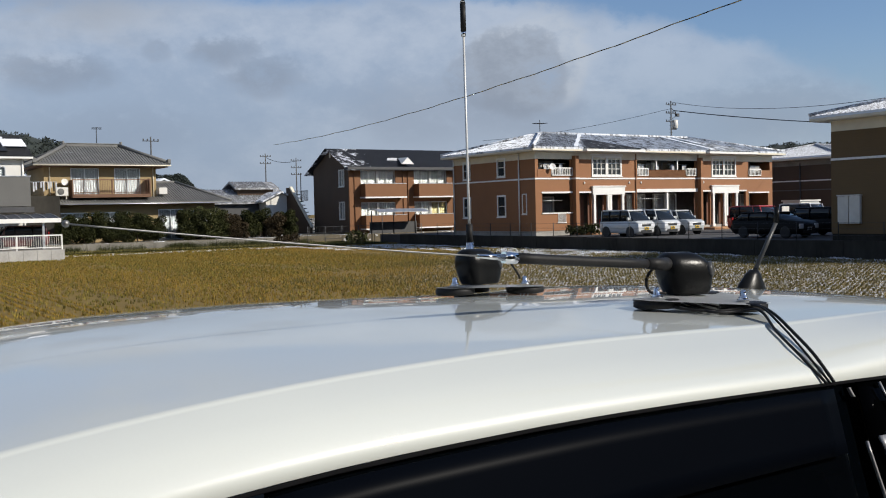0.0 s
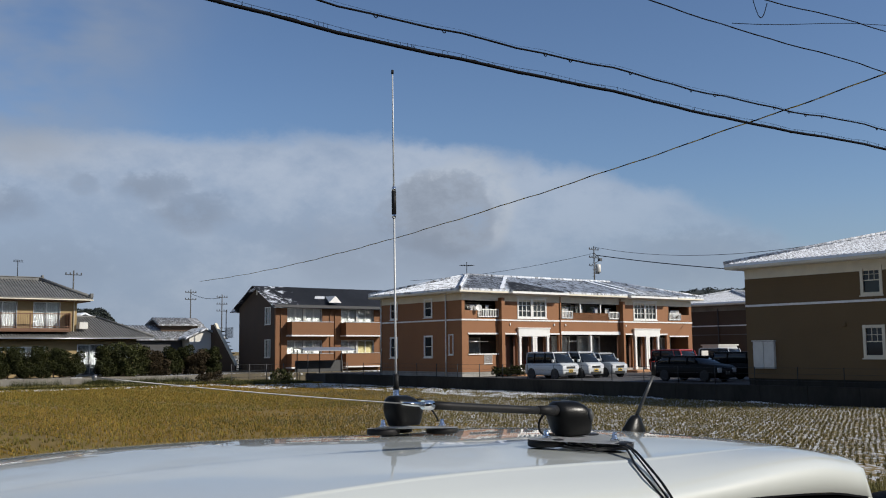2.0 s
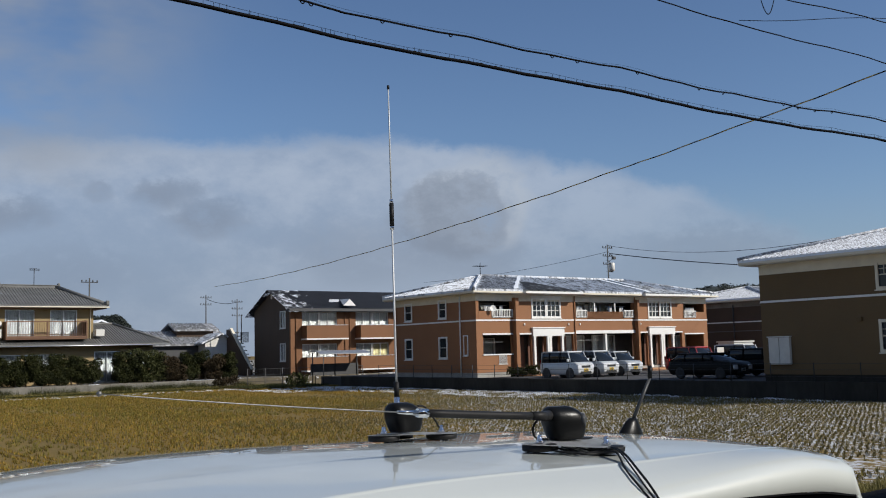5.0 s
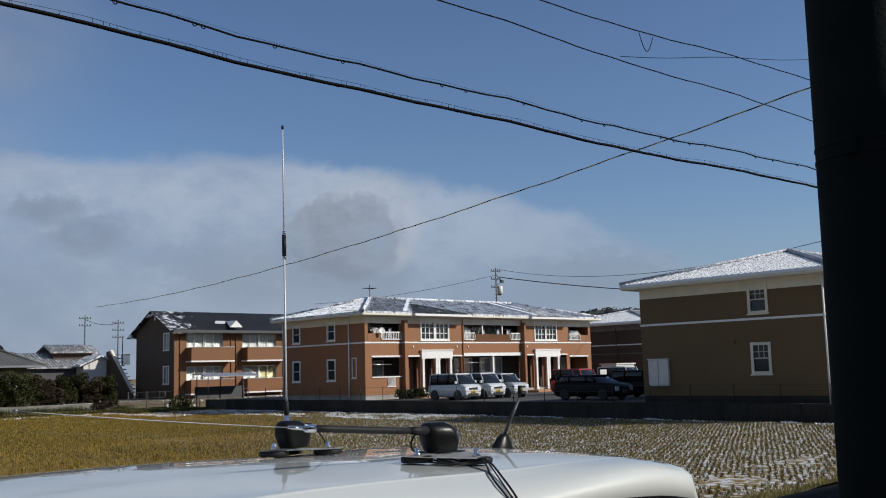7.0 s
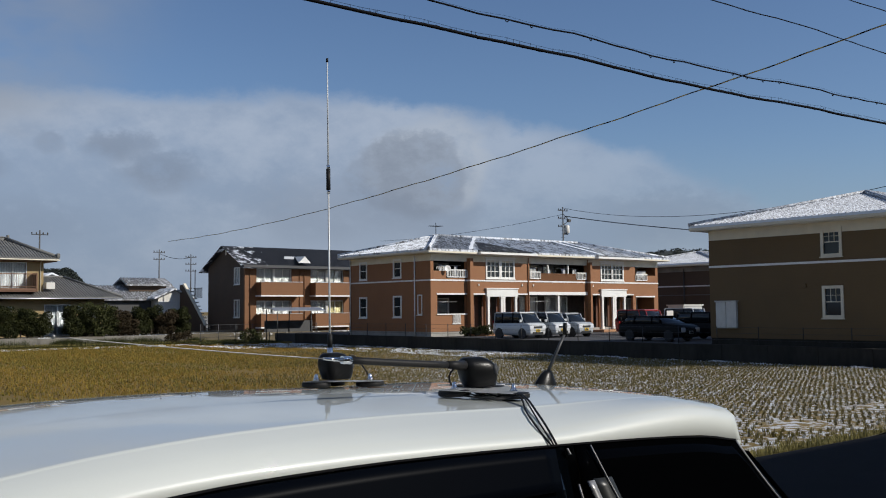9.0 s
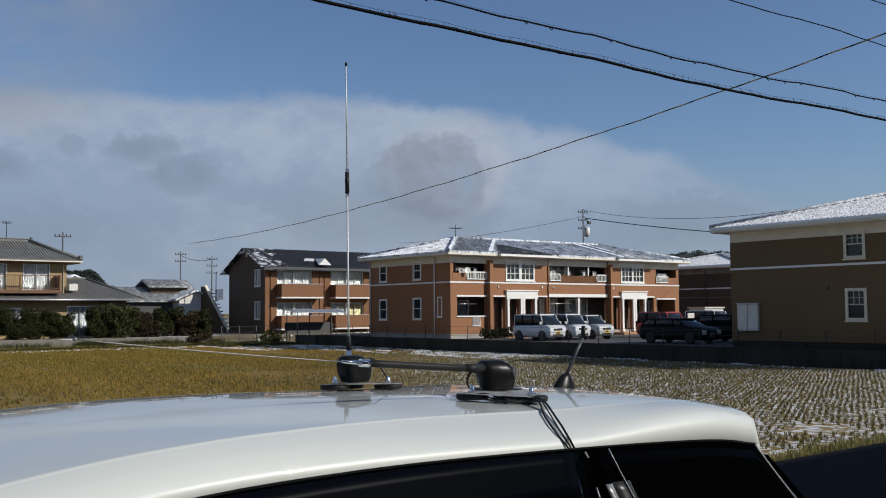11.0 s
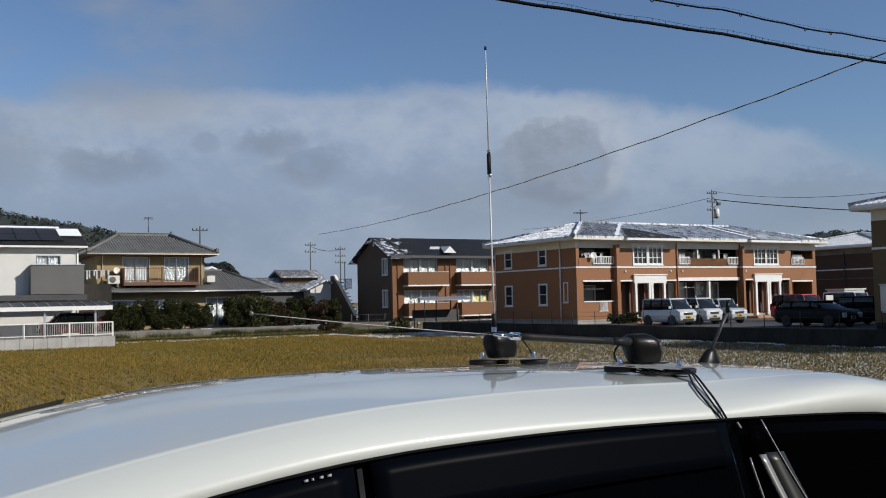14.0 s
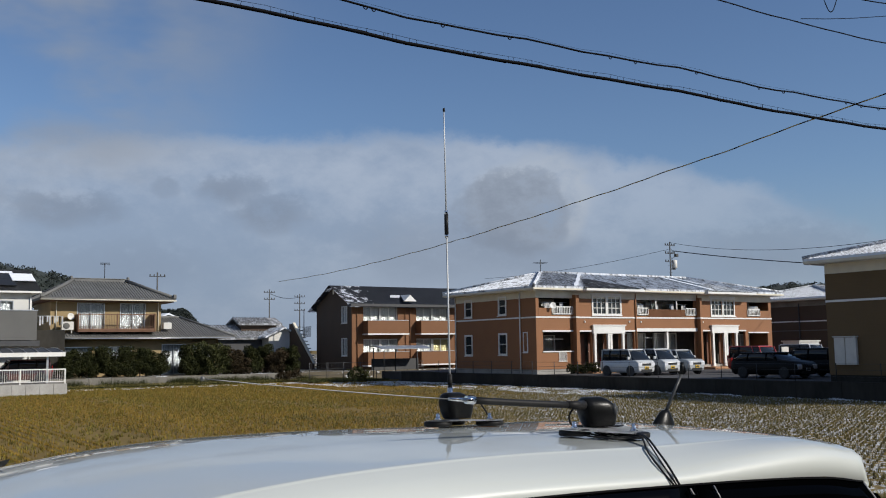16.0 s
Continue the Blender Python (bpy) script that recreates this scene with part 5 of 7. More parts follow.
wire("telephone_cable", along_road(-58, -8, 5.508, 5.434, 5.59, -18.5), 0.022, "wire", "thick black telephone cable bundle over the field edge", hanger="lashed", seed=3)
wire("telephone_cable", along_road(-58, -8, 5.828, 5.764, 5.99, -18.52, wob=0.014), 0.0125, "wire", "black telephone cable with slack loops over the field edge", hanger="knobbed", seed=8)
wire("power_cable", along_road(-58, -8, 6.95, 6.99, 7.08, -18.5), 0.010, "wire", "black power cable over the field edge")
wire("power_cable", along_road(-58, -8, 7.20, 7.53, 8.05, -18.48), 0.010, "wire", "black power cable over the field edge")
tw = [ROAD @ Vector((-26.4 + 7.2 * s / 10, -18.5, 7.06 + 1.42 * s / 10 - 0.02 * math.sin(s))) for s in range(11)]
wire("span_wire", tw, 0.006, "wire", "thin span wire between the cables")
lp = [ROAD @ Vector((-25.78 + 0.42 * s / 14, -18.48, 7.63 - 0.30 * math.sin(math.pi * s / 14))) for s in range(15)]
wire("cable_loop", lp, 0.008, "wire", "slack loop of cable hanging from a joint")
dg = []
for i in range(520):
    s = -0.10 + 1.10 * i / 519
    dg.append((12.1 - 24.5 * s, 19.6 + 54.2 * s, 7.98 - 4.0 * s + 3.05 * s * s + 0.012 * math.sin(i * 0.145) + 0.006 * math.sin(i * 0.41)))
striped_wire(dg, 0.0165, "service wire in a yellow and black spiral guard crossing the field")
fc = [(25.1 + 11.6 * s / 20, 105 - 45.4 * s / 20, 12.9 - 3.13 * s / 20 - 6.04 * s / 20 * (1 - s / 20)) for s in range(26)]
wire("power_cable", fc, 0.021, "wire", "sagging cable from the pole behind the apartments")
for a, b, sag, r in (((25.3, 105, 12.0), (37.0, 97.0, 9.8), 0.12, 0.05), ((25.1, 105, 12.2), (6.0, 130.0, 11.0), 0.5, 0.02)):
    a, b = Vector(a), Vector(b)
    wire("power_cable", [a.lerp(b, i / 16) - Vector((0, 0, 4 * sag * i / 16 * (1 - i / 16))) for i in range(17)], r, "wire", "sagging cable from the pole behind the apartments")
pa, pb = ROAD @ Vector((10.5, 90, 9.2)), ROAD @ Vector((14.8, 90, 8.8))
wire("power_cable", [pa.lerp(pb, i / 8) - Vector((0, 0, 0.4 * i / 8 * (1 - i / 8) * 4)) for i in range(9)], 0.03, "wire", "slack cable between the distant poles")

# ---- near utility pole ----
NP = thing("utility_pole", at(-33.88, -25.66), "dark utility pole close behind the car, shade deepened in its colour", "utility pole")
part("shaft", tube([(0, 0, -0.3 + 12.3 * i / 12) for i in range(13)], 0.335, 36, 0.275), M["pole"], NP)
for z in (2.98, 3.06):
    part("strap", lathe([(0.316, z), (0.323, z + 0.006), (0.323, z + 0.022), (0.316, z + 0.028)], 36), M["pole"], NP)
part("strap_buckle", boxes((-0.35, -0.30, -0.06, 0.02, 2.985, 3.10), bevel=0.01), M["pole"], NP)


# ---- unseen houses on the road's near side, placed to shade it and darken glass ----
NH = thing("house", at(-62.0, -42.5), "unseen plain low dark house across the road behind the walk", "house")
part("wall", boxes((0, 29, 0, 10, -0.1, 4.6)), M["darkbrown"], NH)
part("roof", hip_roof(-0.6, 29.2, -0.6, 10.5, 4.8, 6.6, 5, 24), M["rooftile"], NH)
NT = thing("house", at(-31.2, -37.0), "unseen plain tall dark house across the road behind the walk", "house")
part("wall", boxes((0, 30, 0, 5, -0.1, 7.5)), M["darkbrown"], NT)
part("roof", hip_roof(-0.4, 30.4, -0.4, 5.4, 7.7, 8.6, 3, 27), M["rooftile"], NT)


# ---- vegetation ----
def leaves(centre_rows, count, size, seed, squash=1.0):
    """Many small tilted leaves in uneven clumps; rows of (x, y, z, radius)."""
    r = np.random.RandomState(seed)
    cs = np.array(centre_rows, float)
    wts = cs[:, 3] ** 2
    pick = r.choice(len(cs), count, p=wts / wts.sum())
    d = r.normal(size=(count, 3))
    d /= np.linalg.norm(d, axis=1)[:, None]
    rad = cs[pick, 3] * (0.55 + 0.5 * r.rand(count) ** 0.6)
    c = cs[pick, :3] + d * rad[:, None] * np.array((1, 1, squash))
    a = r.normal(size=(count, 3))
    a /= np.linalg.norm(a, axis=1)[:, None]
    b = np.cross(a, r.normal(size=(count, 3)))
    b /= np.linalg.norm(b, axis=1)[:, None]
    s = size * (0.6 + 0.8 * r.rand(count))[:, None]
    v = np.stack((c - a * s, c + b * s * 0.55, c + a * s, c - b * s * 0.55), 1).reshape(-1, 3)
    f = np.arange(count * 4).reshape(-1, 4)
    me = bpy.data.meshes.new("crown")
    me.from_pydata(v.tolist(), [], f.tolist())
    return me


def shrub(name, u, v, w, d, h, seed, mat, label, category, count=2600, size=0.075, base=0.0, lift=0.15, group=""):
    t = thing(name, at(u, v, base), label, category, group)
    r = random.Random(seed)
    rows = []
    for k in range(int(16 + w * 14)):
        x, y = r.uniform(0.08, 0.92) * w, r.uniform(-0.4, 0.4) * d
        rows.append((x, y, r.uniform(lift + 0.15, h * (0.80 + 0.12 * math.sin(x * 2.3 + seed))), r.uniform(0.24, 0.44) * min(1.0, h / 2)))
    me = leaves(rows, count, size, seed)
    me.materials.append(M[mat])
    crown = new("crown", me)
    crown.parent = t
    for k in range(max(2, int(w))):
        x = (k + 0.5) * w / max(2, int(w))
        part("trunk", tube(((x, 0, -0.1), (x + r.uniform(-0.1, 0.1), 0.05, h * 0.4), (x + r.uniform(-0.25, 0.25), 0, h * 0.85)), 0.05, 6, 0.015), M["bark"], t)
    return t


hedge = "dense dark evergreen garden hedge clipped round"
for k, (u, w, h) in enumerate(((-24.6, 2.6, 2.2), (-22.5, 2.4, 2.25), (-20.3, 2.0, 2.2), (-18.9, 2.2, 2.25))):
    shrub("hedge_shrub", u, 45.4, w, 1.3, h * (0.93 + 0.06 * (k % 3)), 11 + k, "leafdark", hedge, "shrub", 15000, 0.060, group="hedge before the old house")
for k, (u, w, h, m, lab) in enumerate(((-15.7, 2.3, 2.5, "leafdark", "dark evergreen garden shrub"), (-13.9, 2.4, 2.8, "leafolive", "loose olive-green garden tree"), (-12.0, 1.9, 2.2, "leafred", "russet autumn shrub with thin leaves"),
                                       (-10.4, 2.0, 2.4, "leafdark", "dark evergreen garden shrub"), (-8.8, 1.8, 2.1, "leafred", "russet autumn shrub with thin leaves"), (-7.3, 1.7, 2.2, "leafdark", "dark evergreen garden shrub"))):
    shrub("garden_shrub", u, 45.8, w, 1.8, h, 31 + k, m, lab, "shrub", 11000, 0.068, lift=0.05, group="garden shrubs")
shrub("round_bush", -3.9, 40.4, 1.9, 1.2, 1.0, 51, "leafolive", "low olive-green bush at the field corner", "shrub", 1500, 0.07, base=-0.55, lift=0.0)
shrub("round_bush", 0.9, 19.9, 3.0, 0.9, 0.75, 52, "leafdark", "low dark bushes by the porch", "shrub", 3600, 0.05, lift=0.0)
shrub("round_bush", 4.2, 20.1, 1.3, 0.7, 0.7, 57, "leafred", "low russet bush by the porch step", "shrub", 1500, 0.05, lift=0.0)
shrub("round_bush", -9.0, 43.2, 2.4, 1.0, 1.0, 53, "leafred", "low brown bush at the field edge", "shrub", 1300, 0.07, base=-0.6, lift=0.0)


def hill(name, m, w, d, h, seed, label):
    bm = bmesh.new()
    nx, ny = 90, 18
    vs = []
    for j in range(ny + 1):
        row = []
        for i in range(nx + 1):
            x, y = (i / nx - 0.5) * w, (j / ny - 0.5) * d
            k = math.exp(-(2.2 * x / w) ** 2) * math.cos(math.pi * (j / ny - 0.5)) ** 0.8
            bumps = 1 + 0.22 * noise.noise((x / w * 5, y / d * 2, seed)) + 0.05 * noise.noise((x / w * 38, y / d * 9, seed))
            row.append(bm.verts.new((x, y, h * k * bumps - 2)))
        vs.append(row)
    for j in range(ny):
        for i in range(nx):
            bm.faces.new((vs[j][i], vs[j][i + 1], vs[j + 1][i + 1], vs[j + 1][i])).smooth = True
    hl = solo(name, bm, M["hill"], m, label, "hill", kind="structure")
    # ragged treetops over the crest
    r = np.random.RandomState(seed)
    rows = []
    for _ in range(700):
        x, y = r.uniform(-0.48, 0.48) * w, r.uniform(-0.35, 0.1) * d
        k = math.exp(-(2.2 * x / w) ** 2) * math.cos(math.pi * y / d) ** 0.8
        b = 1 + 0.22 * noise.noise((x / w * 5, y / d * 2, seed))
        rows.append((x, y, h * k * b - 3.4, 3.4))
    me = leaves(rows, 60000, 0.62, seed)
    me.materials.append(M["hill"])
    tr = new("far_woods", me)
    tr.matrix_world = m
    tagged(tr, "dark woods covering the distant hill", "woods", kind="stuff")
    return hl


def bearing(az, dist):
    return pose(dist * math.sin(radians(az)), dist * math.cos(radians(az)), 0, 0, 0, -az)


hill("hill", bearing(-27, 520), 260, 160, 50, 2, "dark wooded hill behind the white house")
hill("hill", bearing(-15.2, 700), 52, 60, 31, 5, "small dark wooded hill beyond the old house")
hill("hill", bearing(22, 640), 330, 140, 38, 8, "dark wooded hill beyond the apartments")

# weeds along the field's far edge, and dry grass on the near bank
def tufts(points, height, width, blades, seed, lean=0.35, thick=0.22):
    r = np.random.RandomState(seed)
    p = np.repeat(np.asarray(points, float), blades, 0)
    k = len(p)
    a = r.uniform(0, 2 * np.pi, k)
    hgt = height * (0.55 + 0.75 * r.rand(k))
    off = np.stack((np.cos(a), np.sin(a), np.zeros(k)), 1)
    root = p + off * (width * r.rand(k))[:, None]
    tip = root + off * (hgt * lean * r.rand(k))[:, None] + np.stack((np.zeros(k), np.zeros(k), hgt), 1)
    side = np.stack((-np.sin(a), np.cos(a), np.zeros(k)), 1) * (width * thick)
    v = np.stack((root - side, root + side, tip), 1).reshape(-1, 3)
    me = bpy.data.meshes.new("tufts")
    me.from_pydata(v.tolist(), [], np.arange(k * 3).reshape(-1, 3).tolist())
    return me


rs = np.random.RandomState(9)
def scatter(u0, u1, v0, v1, count, z):
    return np.stack((rs.uniform(u0, u1, count), rs.uniform(v0, v1, count), np.full(count, z)), 1)


def drifts(u0, u1, v0, v1, count, each, spread):
    """Points in loose clumps."""
    c = scatter(u0, u1, v0, v1, count, FIELD + 0.02)
    p = np.repeat(c, each, 0)
    p[:, :2] += rs.normal(0, 1, (len(p), 2)) * np.array((spread * 0.5, spread * 1.6)) * rs.rand(len(p), 1)
    p[:, 0] = np.minimum(p[:, 0], -1.1)
    return p


straw = snowy("rice_stubble_straw", (0.262, 0.162, 0.013), (0.180, 0.114, 0.010), -0.01, 2.6, snow=(0.45, 0.46, 0.46), rough=0.8, gradient=("slant", -26.0, -10.0, -0.3), island=0.45, bump=0.0, grain=(0.35, 0.10, 1))
rows_u = np.arange(-58.0, -1.4, 0.30)
pts = []
for u in rows_u:
    near = -19.0
    vv = np.arange(near, 43.4 if u > -26.3 else 35.0, 0.165)
    keep = rs.rand(len(vv)) < 0.93
    vv = vv[keep]
    ok = (u - -39.6) > -(0.62 * (vv + 28.0)) - 9.0
    vv = vv[ok]
    pts.append(np.stack((np.full(len(vv), u) + 0.03 * np.sin(vv * 0.31 + u) + rs.normal(0, 0.014, len(vv)), vv + rs.normal(0, 0.02, len(vv)), np.full(len(vv), FIELD)), 1))
stand = np.concatenate(pts)
bare = np.clip((stand[:, 0] - 0.7 * stand[:, 1] + 29.0) / 13.0 + 0.25 * np.sin(stand[:, 1] * 0.5 + stand[:, 0] * 0.3), 0, 1)
pale = rs.rand(len(stand)) < bare
gone = np.sin(stand[:, 0] * 0.9 + 2.0 * np.sin(stand[:, 1] * 0.6)) * np.sin(stand[:, 1] * 1.3 + stand[:, 0] * 0.4) + rs.normal(0, 0.3, len(stand)) > 0.45
gone &= (stand[:, 1] < -15.5)
me = tufts(stand[pale & ~gone], 0.080, 0.058, 12, 4, 0.6)
me.materials.append(snowy("pale_stubble_straw", (0.205, 0.155, 0.050), (0.10, 0.088, 0.026), -0.03, 1.6, snow=(0.5, 0.51, 0.51), rough=0.85, gradient=("slant", -29.0, -14.0, -0.2), island=0.45, bump=0.0))
ob = new("short_stubble", me)
ob.matrix_world = ROAD
tagged(ob, "short grey-tan stubble with thawing snow between", "stubble", kind="stuff")
strip = np.sin(stand[:, 0] * 1.15 + 0.6 * np.sin(stand[:, 1] * 0.35)) + 0.7 * np.sin(stand[:, 0] * 0.37 + stand[:, 1] * 0.21) + rs.normal(0, 0.45, len(stand)) > 1.15
# deeper wheel furrows where the harvester turned
strip |= (stand[:, 1] < 4.0) & (stand[:, 0] < -30.0) & (np.sin(stand[:, 0] * 5.2 + 0.4 * np.sin(stand[:, 1] * 0.2)) + rs.normal(0, 0.3, len(stand)) > 0.55)
me = tufts(stand[~pale & ~strip], 0.085, 0.062, 8, 3, 0.40, 0.16)
me.materials.append(straw)
ob = new("rice_stubble", me)
ob.matrix_world = ROAD
tagged(ob, "rows of cut golden rice stubble in the field", "stubble", kind="stuff")
weed = material("green_field_weeds", (0.170, 0.130, 0.013), (0.112, 0.094, 0.011), rough=0.8, scale=0.4, island=0.45)
me = tufts(np.concatenate((scatter(-58, -22, -19.3, 36, 15000, FIELD), scatter(-26, -12, 10, 43, 5000, FIELD), scatter(-26, -1.5, 41.5, 44.0, 2600, FIELD), scatter(-58, -26.2, 33.6, 35.3, 1500, FIELD))), 0.11, 0.09, 6, 5, 0.6, 0.15)
me.materials.append(weed)
ob = new("field_weeds", me)
ob.matrix_world = ROAD
tagged(ob, "green weeds sprouting among the stubble", "weeds", kind="stuff")
dry = material("dry_bank_grass", (0.22, 0.18, 0.045), (0.115, 0.105, 0.028), rough=0.85, scale=0.7, island=0.5)
me = tufts(np.concatenate((scatter(-45, -8, -21.35, -20.7, 5200, -0.22), scatter(-45, -8, -20.8, -18.9, 5200, -0.62), scatter(-26, -1.5, 42.6, 44.1, 1600, -0.6))), 0.16, 0.09, 7, 6, 0.8, 0.10)
me.materials.append(dry)
ob = new("bank_grass", me)
ob.matrix_world = ROAD
tagged(ob, "dry yellowish grass on the field bank", "grass", kind="stuff")
me = tufts(np.concatenate((scatter(-26, -1.3, 42.7, 44.05, 2600, FIELD), scatter(-8, -1.3, 38.0, 43.0, 900, FIELD + 0.1))), 0.17, 0.16, 7, 21, 0.8, 0.16)
me.materials.append(M["leafolive"])
ob = new("edge_weeds", me)
ob.matrix_world = ROAD
tagged(ob, "dark weeds along the foot of the garden wall", "weeds", kind="stuff")
clumps = []
for cu in rs.uniform(-25.5, -1.5, 15):
    k = int(rs.uniform(25, 70))
    clumps.append(np.stack((cu + rs.normal(0, 0.45, k), 43.6 + rs.normal(0, 0.2, k), np.full(k, FIELD)), 1))
me = tufts(np.concatenate(clumps), 0.55, 0.20, 9, 33, 0.55, 0.10)
me.materials.append(M["leafolive"])
ob = new("tall_weeds", me)
ob.matrix_world = ROAD
tagged(ob, "clumps of tall dull green weeds before the garden wall", "weeds", kind="stuff")
me = tufts(np.concatenate((scatter(-30, -1.2, 39.5, 44.0, 620, FIELD + 0.02), drifts(-9.0, -1.2, 30.0, 43.0, 90, 16, 0.6), drifts(-6.0, -1.12, 10, 38, 90, 16, 0.5), drifts(-2.1, -1.12, -20, 36, 40, 14, 0.35))), 0.06, 0.15, 5, 16, 0.9)
me.materials.append(M["snow"])
ob = new("snow_remnants", me)
ob.matrix_world = ROAD
tagged(ob, "small remnants of snow in the far grass", "snow", kind="stuff")


# ---- parked vehicles ----
def wheel(parent, x, y, r, w, rim="trimgrey"):
    t = part("wheel", lathe([(r * 0.62, -w / 2), (r * 0.95, -w / 2), (r, -w * 0.35), (r, w * 0.35), (r * 0.95, w / 2), (r * 0.62, w / 2)], 22), M["tyre"], parent)
    t.matrix_basis = pose(x, y, r, 90, 0, 0)
    part("rim", lathe([(0.03, -w * 0.46), (r * 0.3, -w * 0.44), (r * 0.6, -w * 0.40), (r * 0.63, -w * 0.3), (r * 0.63, w * 0.3), (r * 0.6, w * 0.4), (r * 0.3, w * 0.44), (0.03, w * 0.46)], 16), M[rim], t)
    return t


def loft(sections, bm=None):
    """Joins closed rings of equal count, one per station, with capped ends."""
    bm = bm or bmesh.new()
    rings = [[bm.verts.new(p) for p in s] for s in sections]
    k = len(rings[0])
    for a, b in zip(rings, rings[1:]):
        for i in range(k):
            bm.faces.new((a[i], a[(i + 1) % k], b[(i + 1) % k], b[i])).smooth = True
    bm.faces.new(rings[0][::-1])
    bm.faces.new(rings[-1])
    bmesh.ops.recalc_face_normals(bm, faces=bm.faces[:])
    return bm


def parked_car(m, label, paint, length, width, height, hood, kind_name, plate="plateyellow", belt=0.92, rake=0.45, tail=0.12, group="parked cars"):
    """A car along x with its front at x = 0; the cabin rises from the belt."""
    c = thing(kind_name, m, label, "car", group)
    hw = width / 2
    body = []
    for x, z0, z1, s in ((0.0, 0.35, hood[1] - 0.30, 0.86), (0.06, 0.24, hood[1] - 0.10, 0.95), (0.25, 0.2, hood[1], 0.985), (hood[0], 0.2, belt + 0.02, 1.0), (length * 0.55, 0.2, belt, 1.0),
                         (length - 0.25, 0.2, belt, 0.99), (length - 0.05, 0.28, belt - 0.02, 0.96), (length, 0.4, belt - 0.12, 0.9)):
        w = hw * s
        body.append([(x, -w * 0.93, z0), (x, -w, z0 + 0.15), (x, -w, (z0 + z1) / 2), (x, -w * 0.985, z1 - 0.06), (x, -w * 0.93, z1), (x, w * 0.93, z1), (x, w * 0.985, z1 - 0.06), (x, w, (z0 + z1) / 2), (x, w, z0 + 0.15), (x, w * 0.93, z0)])
    part("body", loft(body), M[paint], c)
    x0, x1 = hood[0] - 0.12, length - 0.06
    top = height - 0.03
    cab = []
    for x, z, s in ((x0 + rake * 0.04, belt + 0.02, 0.93), (x0 + rake, top - 0.08, 0.86), (x0 + rake + 0.15, top - 0.015, 0.85), (length * 0.6, top, 0.85), (x1 - tail - 0.1, top - 0.03, 0.85), (x1 - tail, top - 0.08, 0.86), (x1, belt + 0.02, 0.93)):
        w, wb = hw * s, hw * 0.945
        cab.append([(x, -wb, belt - 0.02), (x, -w, max(belt, z - 0.05)), (x, -w * 0.92, max(belt + 0.005, z)), (x, w * 0.92, max(belt + 0.005, z)), (x, w, max(belt, z - 0.05)), (x, wb, belt - 0.02)])
    part("cabin_glass", loft(cab), M["vehicleglass"], c, "dark glazed cabin")
    rf = boxes((x0 + rake + 0.02, x1 - tail - 0.02, -hw * 0.86, hw * 0.86, top - 0.055, top + 0.035), bevel=0.042)
    part("roof", rf, M[paint], c)
    for x in (x0 + rake * 0.9, length * 0.46, length * 0.74, x1 - 0.12):
        for s in (-1, 1):
            end_post = x < x0 + 1 or x > x1 - 0.2
            part("pillar", tube(((x - (0.28 if x < x0 + 1 else 0.0), s * hw * 0.955, belt), (x, s * hw * 0.875, top - 0.02)), 0.035, 6), M[paint if end_post else "blackpaint"], c)
    for x in (length * 0.19, length * 0.81):
        for s in (-1, 1):
            wr_ = 0.28 if length < 3.6 else 0.31
            wheel(c, x, s * (hw - 0.085), wr_, 0.18, "blackpaint" if paint == "blackpaint" else "trimgrey")
            if paint == "blackpaint":
                continue
            arch = part("wheel_arch", lathe([(wr_ + 0.02, -0.02), (wr_ + 0.055, -0.02), (wr_ + 0.055, 0.02), (wr_ + 0.02, 0.02)], 24), M["darkmetal"], c)
            arch.matrix_basis = pose(x, s * (hw - 0.012), wr_ + 0.01, 90, 0, 0)
    for s in (-1, 1):
        hl = boxes((-0.012, 0.16, s * hw * 0.70 - 0.17, s * hw * 0.70 + 0.17, hood[1] - 0.38, hood[1] - 0.13), bevel=0.05)
        part("headlight", hl, M["lamp"], c, "clear headlight")
        part("door_mirror", boxes((hood[0] + 0.18, hood[0] + 0.28, s * hw * 1.02 - 0.02 + (0.02 if s > 0 else -0.14), s * hw * 1.02 + 0.02 + (0.14 if s > 0 else -0.02), belt + 0.05, belt + 0.22), bevel=0.03), M[paint], c)
        part("tail_light", boxes((length - 0.05, length + 0.012, s * hw * 0.86 - 0.06, s * hw * 0.86 + 0.06, belt - 0.25, belt + 0.15), bevel=0.015), M["redlamp"], c)
    part("grille", boxes((-0.015, 0.05, -hw * 0.5, hw * 0.5, hood[1] - 0.33, hood[1] - 0.2), bevel=0.01), M["darkmetal"], c)
    part("bumper_opening", boxes((-0.01, 0.05, -hw * 0.6, hw * 0.6, 0.27, 0.40), bevel=0.01), M["darkmetal"], c)
    pl = part("number_plate", boxes((-0.035, -0.015, -0.165, 0.165, 0.40, 0.565)), M[plate], c)
    part("plate_marks", boxes((-0.040, -0.035, -0.13, 0.13, 0.425, 0.50), (-0.040, -0.035, -0.07, 0.08, 0.52, 0.55)), M["darkmetal"], pl)
    return c


# noses point across the yard towards the field side of the road (-v)
for u, paint, lab, hgt, hood in ((1.36, "vanwhite", "white kei van parked nose out before the porch", 1.58, (0.42, 0.94)), (3.5, "vanwhite", "white kei van parked nose out", 1.58, (0.42, 0.94)),
                                 (5.6, "vanpaint", "silver-grey kei car parked nose out", 1.50, (0.72, 0.92))):
    parked_car(at(u, 13.1, 0.0, 90), lab, paint, 3.25, 1.44, hgt, hood, "kei_van", belt=0.92, rake=0.58)
